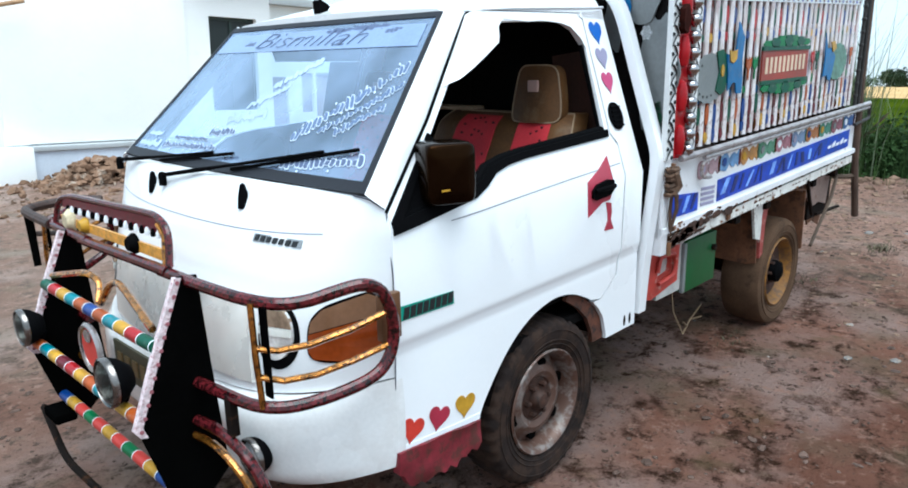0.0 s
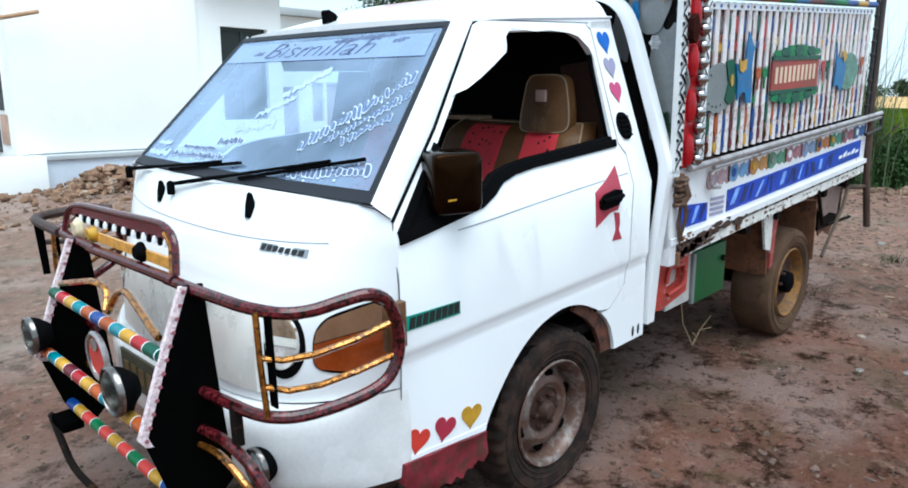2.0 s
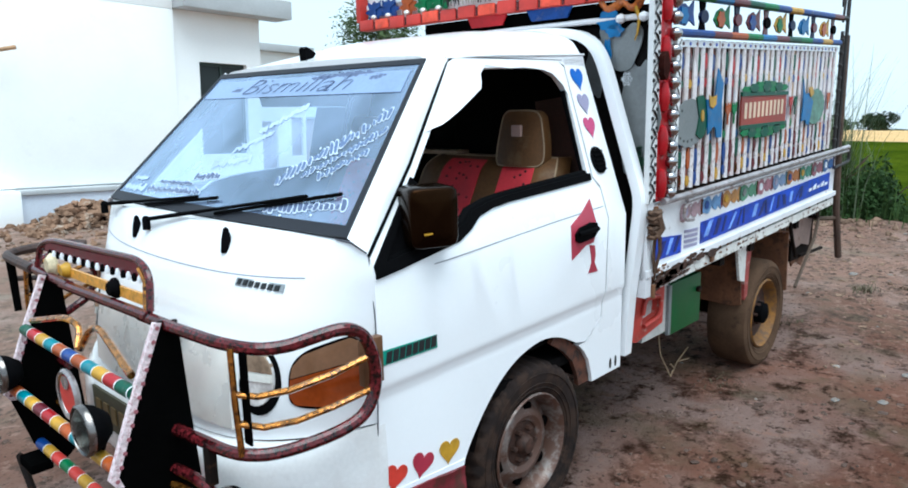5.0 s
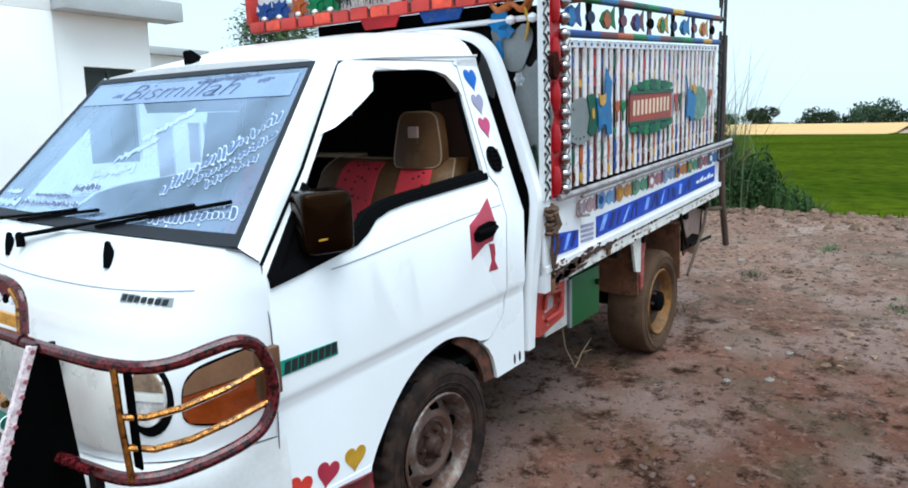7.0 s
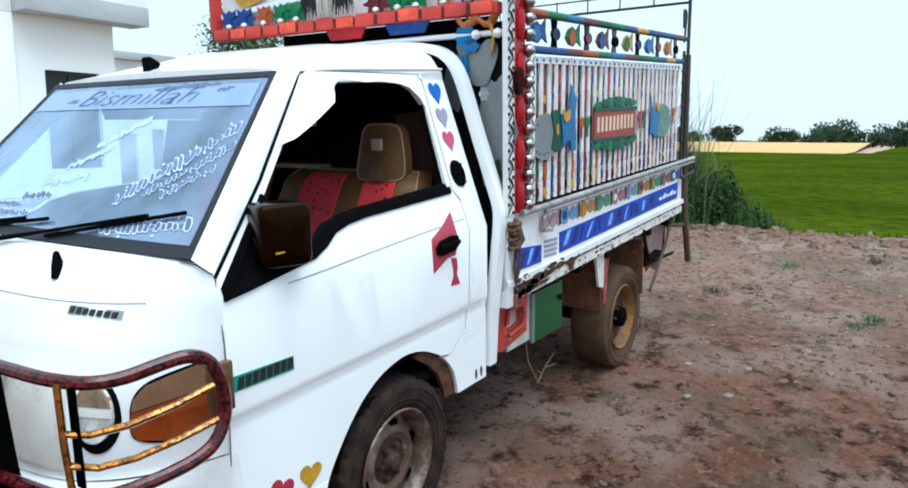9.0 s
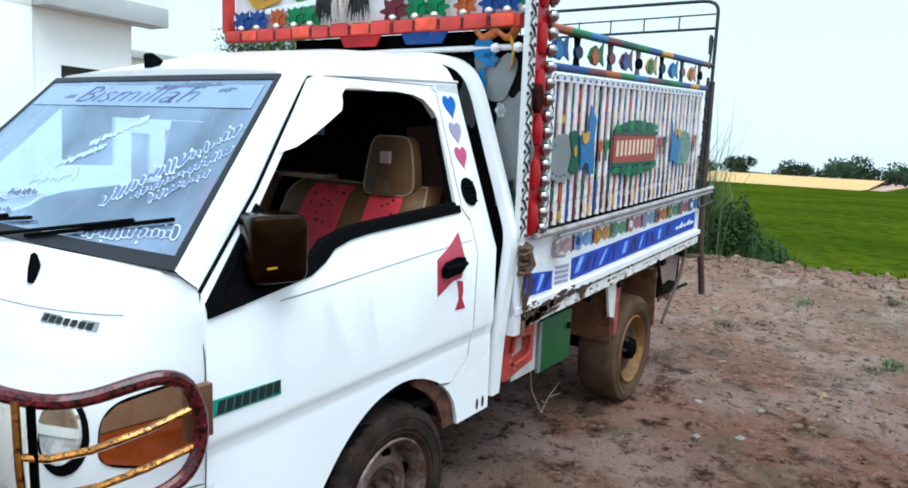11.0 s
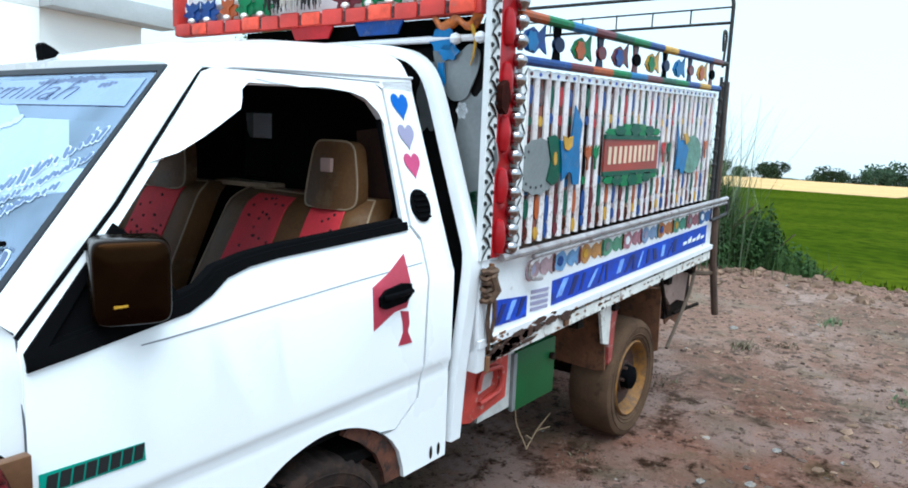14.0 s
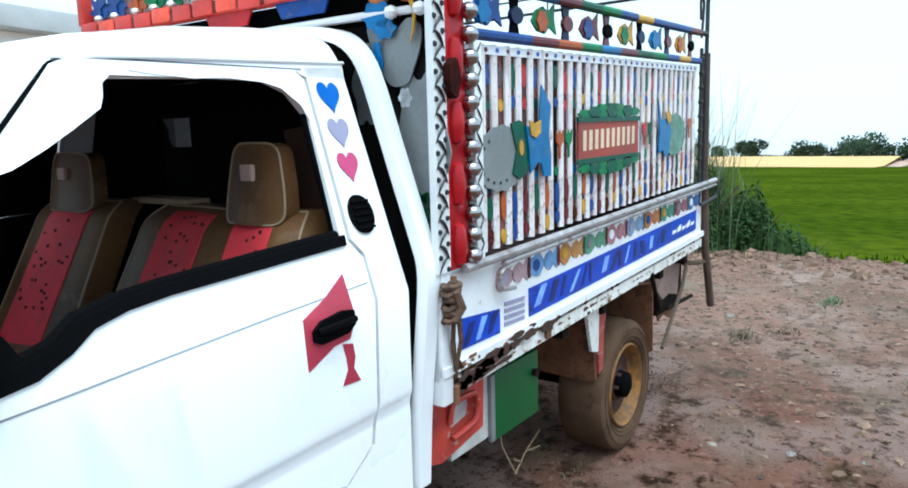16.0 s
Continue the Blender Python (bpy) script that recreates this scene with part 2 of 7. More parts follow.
def rounded(pts, r, n=5, closed=False):
    """A polyline with its corners rounded."""
    pts = [V(p) for p in pts]
    out = []
    k = len(pts)
    for i, p in enumerate(pts):
        if not closed and i in (0, k - 1):
            out.append(p)
            continue
        a, b = pts[i - 1], pts[(i + 1) % k]
        ra = min(r, (a - p).length * 0.45)
        rb = min(r, (b - p).length * 0.45)
        p0, p1 = p + (a - p).normalized() * ra, p + (b - p).normalized() * rb
        for j in range(n + 1):
            u = j / n
            out.append(p0 * (1 - u) ** 2 + p * 2 * u * (1 - u) + p1 * u * u)
    return out


def tube(pts, r, seg=10, closed=False, bm=None, flat=1.0):
    """A round bar swept along a polyline; r may be a list; flat squeezes the section."""
    bm = bm or bmesh.new()
    pts = [V(p) for p in pts]
    n = len(pts)
    rings, up = [], None
    for i, p in enumerate(pts):
        a = pts[i - 1] if (i or closed) else p
        b = pts[(i + 1) % n] if (i < n - 1 or closed) else p
        d = (b - a).normalized()
        if up is None:
            up = d.orthogonal().normalized()
        up = (up - d * up.dot(d)).normalized()
        w = d.cross(up)
        rad = r[i] if isinstance(r, (list, tuple)) else r
        rings.append([bm.verts.new(p + up * math.cos(6.28319 * k / seg) * rad + w * math.sin(6.28319 * k / seg) * rad * flat) for k in range(seg)])
    for i in range(n if closed else n - 1):
        a, b = rings[i], rings[(i + 1) % n]
        for k in range(seg):
            bm.faces.new((a[k], a[(k + 1) % seg], b[(k + 1) % seg], b[k]))
    if not closed:
        bm.faces.new(rings[0][::-1])
        bm.faces.new(rings[-1])
    return bm


def lathe(profile, centre, axis="y", seg=40, bm=None, caps=True):
    """A turned form: profile of (radius, along)."""
    bm = bm or bmesh.new()
    rings = []
    for r, h in profile:
        ring = []
        for k in range(seg):
            c, s = math.cos(6.28319 * k / seg) * r, math.sin(6.28319 * k / seg) * r
            q = {"y": (c, h, s), "z": (c, s, h), "x": (h, c, s)}[axis]
            ring.append(bm.verts.new(V(centre) + V(q)))
        rings.append(ring)
    for a, b in zip(rings, rings[1:]):
        for k in range(seg):
            bm.faces.new((a[k], a[(k + 1) % seg], b[(k + 1) % seg], b[k]))
    for ring, (r, h) in ((rings[0], profile[0]), (rings[-1], profile[-1])):
        if caps and r > 1e-4:
            bm.faces.new(ring)
    return bm


def sheet(outer, surf, thick, holes=(), cuts_a=(), cuts_b=(), bm=None):
    """A plate cut from a polygon with holes in (a, b), laid on a surface surf(a, b), with a depth given as a vector."""
    own = bmesh.new()
    for loop in (outer, *holes):
        vs = [own.verts.new((a, b, 0)) for a, b in loop]
        for i in range(len(vs)):
            own.edges.new((vs[i - 1], vs[i]))
    bmesh.ops.triangle_fill(own, use_beauty=True, edges=own.edges[:], normal=(0, 0, 1))
    for c in cuts_a:
        bmesh.ops.bisect_plane(own, geom=own.verts[:] + own.edges[:] + own.faces[:], plane_co=(c, 0, 0), plane_no=(1, 0, 0))
    for c in cuts_b:
        bmesh.ops.bisect_plane(own, geom=own.verts[:] + own.edges[:] + own.faces[:], plane_co=(0, c, 0), plane_no=(0, 1, 0))
    for v in own.verts:
        v.co = V(surf(v.co.x, v.co.y))
    faces, rim = own.faces[:], [e for e in own.edges if len(e.link_faces) == 1]
    back = {v: own.verts.new(v.co + V(thick)) for v in own.verts[:]}
    for f in faces:
        own.faces.new([back[v] for v in reversed(f.verts)])
    for e in rim:
        a, b = e.verts
        own.faces.new((a, b, back[b], back[a]))
    return merge(bm, own)


def grid(us, vs, at, thick=None, bm=None):
    """A curved skin over two lists of parameters, with a depth if thick is given."""
    own = bmesh.new()
    vv = [[own.verts.new(V(at(u, v))) for v in vs] for u in us]
    faces = [own.faces.new((vv[i][j], vv[i + 1][j], vv[i + 1][j + 1], vv[i][j + 1])) for i in range(len(us) - 1) for j in range(len(vs) - 1)]
    if thick:
        rim = [e for e in own.edges if len(e.link_faces) == 1]
        back = {v: own.verts.new(v.co + V(thick)) for v in own.verts[:]}
        for f in faces:
            own.faces.new([back[v] for v in reversed(f.verts)])
        for e in rim:
            a, b = e.verts
            own.faces.new((a, b, back[b], back[a]))
    return merge(bm, own)


def span(a, b, n):
    return [a + (b - a) * i / n for i in range(n + 1)]


def lerp(table, x):
    if x <= table[0][0]:
        return table[0][1]
    for (x0, y0), (x1, y1) in zip(table, table[1:]):
        if x <= x1:
            return y0 + (y1 - y0) * (x - x0) / (x1 - x0)
    return table[-1][1]


def empty(name, label="", category="", group="", kind="", parent=None):
    ob = new(name)
    if parent:
        ob.parent = parent
    return tagged(ob, label, category, group, kind)


def heart(w, h, n=28):
    out = []
    for k in range(n):
        a = 6.28319 * k / n
        x = 16 * math.sin(a) ** 3
        y = 13 * math.cos(a) - 5 * math.cos(2 * a) - 2 * math.cos(3 * a) - math.cos(4 * a)
        out.append((x / 32 * w, (y + 2.5) / 29 * h))
    return out


def ellipse(w, h, n=24, cx=0.0, cy=0.0, wob=0.0, lobes=0):
    return [(cx + w / 2 * math.cos(6.28319 * k / n) * (1 + wob * math.cos(lobes * 6.28319 * k / n)), cy + h / 2 * math.sin(6.28319 * k / n) * (1 + wob * math.cos(lobes * 6.28319 * k / n))) for k in range(n)]


def moved(poly, da, db, sa=1.0, sb=1.0, turn=0.0):
    c, s = math.cos(turn), math.sin(turn)
    return [(da + (a * c - b * s) * sa, db + (a * s + b * c) * sb) for a, b in poly]


# ---- ground, field and distance ----
RISE = math.tan(radians(2.2))


def ground_z(x, y):
    """The yard climbs past the truck and breaks off to the lower field."""
    edge = 8.9 + 0.25 * math.sin(y * 0.8) + 0.35 * noise.noise((y * 0.7, 3.1, 0)) - 0.012 * y
    z = RISE * max(-5.0, min(x, edge))
    k = min(1.0, max(0.0, (x - edge) / 1.6))
    z -= (z + 0.35) * k * k * (3 - 2 * k)
    near = 1 - k
    z += near * (0.03 * noise.noise((x * 0.8, y * 0.8, 0)) + 0.014 * noise.noise((x * 3.1, y * 3.1, 4)) + 0.024 * max(0.0, noise.noise((x * 7.3, y * 7.3, 9))) + 0.006 * noise.noise((x * 15.0, y * 15.0, 5)))
    crest = math.exp(-((x - edge + 0.5) / 0.7) ** 2) * near
    z += crest * (0.05 + 0.07 * noise.noise((x * 2.2, y * 2.2, 7)))
    wheel = min((x + 0.05) ** 2 + (y + 0.75) ** 2, (x - 2.41) ** 2 + (y + 0.78) ** 2)
    if wheel < 0.3:
        z += (RISE * x - 0.004 - z) * (1 - wheel / 0.3)
    return z


def ground_material():
    m = bpy.data.materials.new("trodden_earth")
    m.use_nodes = True
    n, l = m.node_tree.nodes, m.node_tree.links
    b = n["Principled BSDF"]
    geo = n.new("ShaderNodeNewGeometry")

    def tex(scale, detail=8, rough=0.6):
        t = n.new("ShaderNodeTexNoise")
        t.inputs["Scale"].default_value, t.inputs["Detail"].default_value, t.inputs["Roughness"].default_value = scale, detail, rough
        l.new(geo.outputs["Position"], t.inputs[0])
        return t

    def mixed(fac, a, b2, lo, hi):
        cut = n.new("ShaderNodeMapRange")
        cut.inputs[1].default_value, cut.inputs[2].default_value = lo, hi
        l.new(fac, cut.inputs[0])
        x = n.new("ShaderNodeMix")
        x.data_type = "RGBA"
        l.new(cut.outputs[0], x.inputs[0])
        for k, c in ((6, a), (7, b2)):
            if isinstance(c, tuple):
                x.inputs[k].default_value = (*c, 1)
            else:
                l.new(c, x.inputs[k])
        return x.outputs[2]

    base = mixed(tex(0.55).outputs[0], (0.186, 0.077, 0.049), (0.350, 0.172, 0.121), 0.38, 0.62)
    base = mixed(tex(0.9, 7, 0.55).outputs[0], base, (0.431, 0.286, 0.242), 0.48, 0.6)
    base = mixed(tex(4.5, 10, 0.7).outputs[0], base, (0.091, 0.043, 0.028), 0.49, 0.62)
    base = mixed(tex(13, 8, 0.7).outputs[0], base, (0.481, 0.278, 0.211), 0.54, 0.65)
    base = mixed(tex(1.3, 5).outputs[0], base, (0.213, 0.167, 0.112), 0.54, 0.73)
    base = mixed(tex(2.1, 6).outputs[0], base, (0.152, 0.111, 0.055), 0.58, 0.75)
    base = mixed(tex(9, 12, 0.8).outputs[0], base, (0.044, 0.021, 0.012), 0.54, 0.61)
    base = mixed(tex(38, 6, 0.7).outputs[0], base, (0.066, 0.035, 0.023), 0.56, 0.72)
    # open yard away from the truck painted paler, its brighter light in the colour
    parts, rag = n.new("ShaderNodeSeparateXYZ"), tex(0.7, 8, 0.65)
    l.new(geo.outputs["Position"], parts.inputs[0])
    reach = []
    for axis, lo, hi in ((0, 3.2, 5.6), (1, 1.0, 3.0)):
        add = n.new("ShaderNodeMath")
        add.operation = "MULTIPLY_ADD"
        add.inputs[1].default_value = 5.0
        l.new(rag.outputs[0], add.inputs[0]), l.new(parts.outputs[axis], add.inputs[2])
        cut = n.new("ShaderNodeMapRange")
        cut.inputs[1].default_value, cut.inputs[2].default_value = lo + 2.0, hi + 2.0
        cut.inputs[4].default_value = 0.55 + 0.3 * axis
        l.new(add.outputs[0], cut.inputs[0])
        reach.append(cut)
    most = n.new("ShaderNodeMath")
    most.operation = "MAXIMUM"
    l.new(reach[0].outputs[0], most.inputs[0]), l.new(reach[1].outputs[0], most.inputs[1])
    yard_light = n.new("ShaderNodeMix")
    yard_light.data_type, yard_light.blend_type = "RGBA", "SCREEN"
    yard_light.inputs[7].default_value = (0.25, 0.2, 0.165, 1)
    l.new(most.outputs[0], yard_light.inputs[0]), l.new(base, yard_light.inputs[6])
    base = yard_light.outputs[2]
    l.new(base, b.inputs["Base Color"])
    b.inputs["Roughness"].default_value = 0.95
    b.inputs["Specular IOR Level"].default_value = 0.05
    bp = n.new("ShaderNodeBump")
    bp.inputs["Strength"].default_value, bp.inputs["Distance"].default_value = 1.0, 0.11
    l.new(tex(22, 10, 0.75).outputs[0], bp.inputs["Height"]), l.new(bp.outputs[0], b.inputs["Normal"])
    return m


def field_material(name, a, b2, c):
    m = bpy.data.materials.new(name)
    m.use_nodes = True
    n, l = m.node_tree.nodes, m.node_tree.links
    geo, s1, s2 = n.new("ShaderNodeNewGeometry"), n.new("ShaderNodeTexNoise"), n.new("ShaderNodeTexNoise")
    s1.inputs["Scale"].default_value, s2.inputs["Scale"].default_value = 0.12, 2.5
    s2.inputs["Detail"].default_value = 9
    for s in (s1, s2):
        l.new(geo.outputs["Position"], s.inputs[0])
    r1, r2 = n.new("ShaderNodeMapRange"), n.new("ShaderNodeMapRange")
    r1.inputs[1].default_value, r1.inputs[2].default_value = 0.35, 0.65
    r2.inputs[1].default_value, r2.inputs[2].default_value = 0.4, 0.75
    m1, m2 = n.new("ShaderNodeMix"), n.new("ShaderNodeMix")
    m1.data_type = m2.data_type = "RGBA"
    m1.inputs[6].default_value, m1.inputs[7].default_value, m2.inputs[7].default_value = (*a, 1), (*b2, 1), (*c, 1)
    l.new(s1.outputs[0], r1.inputs[0]), l.new(s2.outputs[0], r2.inputs[0])
    l.new(r1.outputs[0], m1.inputs[0]), l.new(m1.outputs[2], m2.inputs[6]), l.new(r2.outputs[0], m2.inputs[0])
    l.new(m2.outputs[2], n["Principled BSDF"].inputs["Base Color"])
    n["Principled BSDF"].inputs["Roughness"].default_value = 0.9
    n["Principled BSDF"].inputs["Specular IOR Level"].default_value = 0.0
    bp = n.new("ShaderNodeBump")
    bp.inputs["Strength"].default_value, bp.inputs["Distance"].default_value = 0.3, 0.1
    l.new(s2.outputs[0], bp.inputs["Height"]), l.new(bp.outputs[0], n["Principled BSDF"].inputs["Normal"])
    return m


xs = [-3000, -900, -300, -100, -40, -20, -12, -8] + span(-6, -2.5, 12) + span(-2.4, 12, 240) + [13, 15, 18, 24, 35, 60, 120, 300, 900, 3000]
ys = [-3000, -900, -300, -100, -40, -20, -12] + span(-9, -4.5, 20) + span(-4.4, 3, 130) + span(3.15, 13, 50) + [15, 20, 30, 50, 100, 300, 900, 3000]
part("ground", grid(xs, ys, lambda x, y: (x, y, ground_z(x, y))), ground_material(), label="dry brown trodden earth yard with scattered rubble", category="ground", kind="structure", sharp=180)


def rice(x, y):
    return (x, y, -0.12 + 0.03 * noise.noise((x * 0.6, y * 0.6, 2)))


CROP = field_material("green_crop", (0.034, 0.054, 0.003), (0.062, 0.082, 0.005), (0.017, 0.031, 0.003))
part("crop_field", grid([9.9, 10.5, 11.5, 13, 15, 18, 22, 30, 45, 70, 95, 122], span(-160, 160, 160), rice), CROP, label="bright green level crop field beyond the yard", category="field", kind="stuff", sharp=180)
part("far_crop", grid([122, 200, 320], span(-160, 4, 8), lambda x, y: (x, y, -0.09)), CROP, label="green crop reaching to the far trees", category="field", kind="stuff", sharp=180)
STUBBLE = field_material("dry_stubble", (0.5, 0.33, 0.16), (0.58, 0.4, 0.2), (0.42, 0.27, 0.12))
part("stubble_field", grid([112, 128, 160, 200, 256, 420], span(6.6, 300, 14), lambda x, y: (x, y + max(0.0, x - 128) * 0.035, -0.08 + 1.25 * min(1.0, max(0.0, (x - 128) / 128)))), STUBBLE, label="pale yellow harvested stubble strip behind the crop", category="field", kind="stuff", sharp=180)

rnd = random.Random(4)
bm = bmesh.new()
for _ in range(3500):
    x = 9.7 + 3.5 * rnd.random() ** 2.2
    y = rnd.uniform(-8, 4)
    z = rice(x, y)[2] if x > 10.1 else ground_z(x, y)
    h, a, w = rnd.uniform(0.04, 0.11), rnd.uniform(0, 6.28), 0.012 + 0.0006 * x
    dx, dy = math.cos(a) * h * 0.35, math.sin(a) * h * 0.35
    bm.faces.new([bm.verts.new(p) for p in ((x - w, y - w, z - 0.02), (x + w, y + w, z - 0.02), (x + dx, y + dy, z + h))])
part("crop_blades", bm, CROP, label="upright green blades along the near edge of the crop", category="crop", kind="stuff", sharp=180)


def far_tree(seed, h, w):
    r = random.Random(seed)
    t = empty("distant_tree", "dark green broadleaf tree far across the fields", "tree", "distant trees")
    part("trunk", tube([(0, 0, -0.3), (0.1, 0, h * 0.25), (-0.1, 0.1, h * 0.6)], [h * 0.05, h * 0.035, h * 0.012], 7), BARK, t)
    bm = bmesh.new()
    lobes = [(r.uniform(-0.33, 0.33) * w, r.uniform(-0.33, 0.33) * w, h * r.uniform(0.2, 0.78), r.uniform(0.18, 0.3) * w) for _ in range(12)]
    for _ in range(1300):
        cx, cy, cz, cr = r.choice(lobes)
        d = V((r.gauss(0, 1), r.gauss(0, 1), r.gauss(0, 0.8))).normalized() * cr * (0.55 + 0.5 * r.random())
        p, s = V((cx, cy, cz)) + d, h * r.uniform(0.03, 0.075)
        n1 = V((r.gauss(0, 1), r.gauss(0, 1), r.gauss(0, 1))).normalized()
        n2 = n1.orthogonal().normalized()
        bm.faces.new([bm.verts.new(p + q) for q in (n1 * s, n2 * s * 0.7, -n1 * s, -n2 * s * 0.6)])
    part("crown", bm, FAR_LEAF, t, sharp=180)
    return t


forms = [far_tree(k, 9, 10 + 1.5 * k) for k in range(4)]
rnd = random.Random(11)
k = 0
for c, hgt in ((0.232, 0.8), (0.217, 0.9), (0.166, 0.5), (0.152, 0.7), (0.139, 0.62), (0.121, 0.48), (0.104, 0.85), (0.094, 1.0), (0.079, 0.7), (0.066, 0.62), (0.041, 0.62), (0.031, 0.9), (0.019, 0.6), (0.004, 0.76), (-0.02, 0.95), (-0.05, 0.85), (0.262, 0.6), (0.29, 0.8)):
    x = rnd.uniform(258, 300)
    m = pose(x, -2.4 + c * (x + 2), -0.1, 0, 0, rnd.uniform(0, 360)) @ Matrix.Scale(hgt, 4)
    if k < 4:
        forms[k].matrix_world = m
    else:
        o = copy_thing(forms[k % 4], m)
        o.scale = (hgt, hgt, hgt)
    k += 1


def hedge(name, x, y0, y1, h, n, seed):
    r = random.Random(seed)
    bm = bmesh.new()
    for _ in range(n):
        y = r.uniform(y0, y1)
        top = h * (0.55 + 0.45 * noise.noise((y * 0.07, seed, 0)) + 0.2)
        p, s = V((x + r.uniform(-4, 4), y, r.uniform(0, top))), r.uniform(0.25, 0.6)
        n1 = V((r.gauss(0, 1), r.gauss(0, 1), r.gauss(0, 1))).normalized()
        n2 = n1.orthogonal().normalized()
        bm.faces.new([bm.verts.new(p + q) for q in (n1 * s, n2 * s * 0.7, -n1 * s, -n2 * s * 0.6)])
    return part(name, bm, FAR_LEAF, label="low dark hedge line on the far horizon", category="hedge", kind="stuff", sharp=180)


hedge("far_hedge", 330, -60, 140, 1.9, 6000, 3)

# ---- white house across the yard ----
house = empty("house", "white limewashed flat-roofed house with grey cornice", "house")
HY = 10.2
wall = sheet([(0.97, 0.0), (5.74, 0.0), (5.74, 3.62), (0.97, 3.62)], lambda a, b: (a, HY, b), (0, 0.3, 0), holes=[[(4.46, 1.05), (5.43, 1.05), (5.43, 2.74), (4.46, 2.74)]])
part("front_wall", wall, WALL, house)
part("side_wall", box((0.97, HY + 0.302, 0), (1.27, HY + 6, 3.62)), WALL, house)
part("rear_wall", box((5.44, HY + 0.302, 0), (5.74, HY + 6, 3.62)), WALL, house)
part("corner_pilaster", box((0.975, HY - 0.06, 0.6), (3.975, HY - 0.003, 3.6), 0.006), WALL, house)
part("tall_block", box((0.975, HY - 0.06, 3.604), (3.975, HY + 5.8, 5.4), 0.006), WALL, house, "taller white block of the house")
part("roof", box((3.98, HY + 0.1, 3.65), (5.94, HY + 6.2, 3.85)), CORNICE, house)
part("cornice", box((3.98, HY - 0.45, 3.622), (6.2, HY + 0.1, 3.96), 0.015), CORNICE, house, "grey weathered cornice slab")
part("parapet", box((3.98, HY - 0.42, 3.964), (6.18, HY - 0.2, 4.3), 0.01), WALL, house)
part("plinth", box((1.27, HY - 0.24, -0.1), (5.95, HY - 0.064, 0.5), 0.015), mat("bluish_cement_wash", (0.62, 0.66, 0.74), 0.85, spread=0.1, scale=2, fine=30, bump=0.2, stain=(0.4, 0.4, 0.42), amount=0.5), house, "bluish washed cement plinth")
# the ledge's grey also paints the shadow line along the plinth top
part("plinth_ledge", box((1.27, HY - 0.29, 0.504), (5.97, HY - 0.064, 0.58), 0.012), CORNICE, house, "grey weathered plinth ledge, shadow line in its colour")
part("entrance_step", box((0.2, HY - 0.35, -0.1), (1.266, HY + 0.0, 0.57), 0.02), WALL, house, "white limewashed step block")
side_win = empty("side_window", parent=house)
part("window_frame", box((0.945, HY + 0.32, 1.2), (0.968, HY + 0.62, 2.1), 0.004), WALL, side_win)
part("pane", box((0.935, HY + 0.35, 1.26), (0.944, HY + 0.59, 2.04)), mat("dark_window_pane", (0.012, 0.018, 0.018)), side_win)
part("side_patch", box((0.95, HY + 0.32, 0.72), (0.968, HY + 0.7, 1.19), 0.004), mat("salmon_plaster", (0.5, 0.34, 0.26), 0.9, spread=0.2, scale=4), house, "salmon plaster below the side window")
part("side_door", box((0.94, HY + 0.82, 0.58), (0.968, HY + 1.4, 1.85), 0.004), mat("dark_grey_side_door", (0.06, 0.065, 0.07), 0.6, spread=0.2), house, "dark grey side door")
win = empty("window", parent=house)
part("window_frame", sheet([(4.46, 1.05), (5.43, 1.05), (5.43, 2.74), (4.46, 2.74)], lambda a, b: (a, HY + 0.1, b), (0, 0.06, 0), holes=[[(4.52, 1.11), (4.92, 1.11), (4.92, 2.68), (4.52, 2.68)], [(4.97, 1.11), (5.37, 1.11), (5.37, 2.68), (4.97, 2.68)]]), mat("dark_green_frame", (0.02, 0.035, 0.03), 0.5), win)
for a in (4.52, 4.97):
    part("pane", box((a, HY + 0.125, 1.11), (a + 0.4, HY + 0.131, 2.68)), mat("dark_window_pane", (0.012, 0.018, 0.018), 0.12, spread=0.2), win)

annex = empty("outbuilding", "low white outbuilding with a cement roof edge", "outbuilding")
part("wall", sheet([(6.0, 0.0), (7.86, 0.0), (7.86, 3.2), (6.0, 3.2)], lambda a, b: (a, HY + 1.5, b), (0, 0.25, 0), holes=[[(6.36, 0.3), (7.09, 0.3), (7.09, 1.68), (6.36, 1.68)], [(7.46, 0.9), (7.78, 0.9), (7.78, 1.78), (7.46, 1.78)]]), WALL, annex)
part("side_wall", box((7.61, HY + 1.752, 0), (7.86, HY + 5, 3.2)), WALL, annex)
pinkish = mat("pinkish_grey_shutter", (0.34, 0.29, 0.31), 0.6, spread=0.15, scale=3)
part("door", box((6.36, HY + 1.58, 0.3), (7.09, HY + 1.63, 1.68), 0.006), pinkish, annex, "pinkish grey low door")
part("shutter", box((7.46, HY + 1.58, 0.9), (7.78, HY + 1.63, 1.78), 0.006), pinkish, annex, "pinkish grey window shutter")
part("roof", box((5.96, HY + 1.3, 3.204), (8.0, HY + 5.2, 3.36), 0.01), CORNICE, annex)

yard_wall = empty("compound_wall", "low pinkish grey plastered compound wall", "wall")
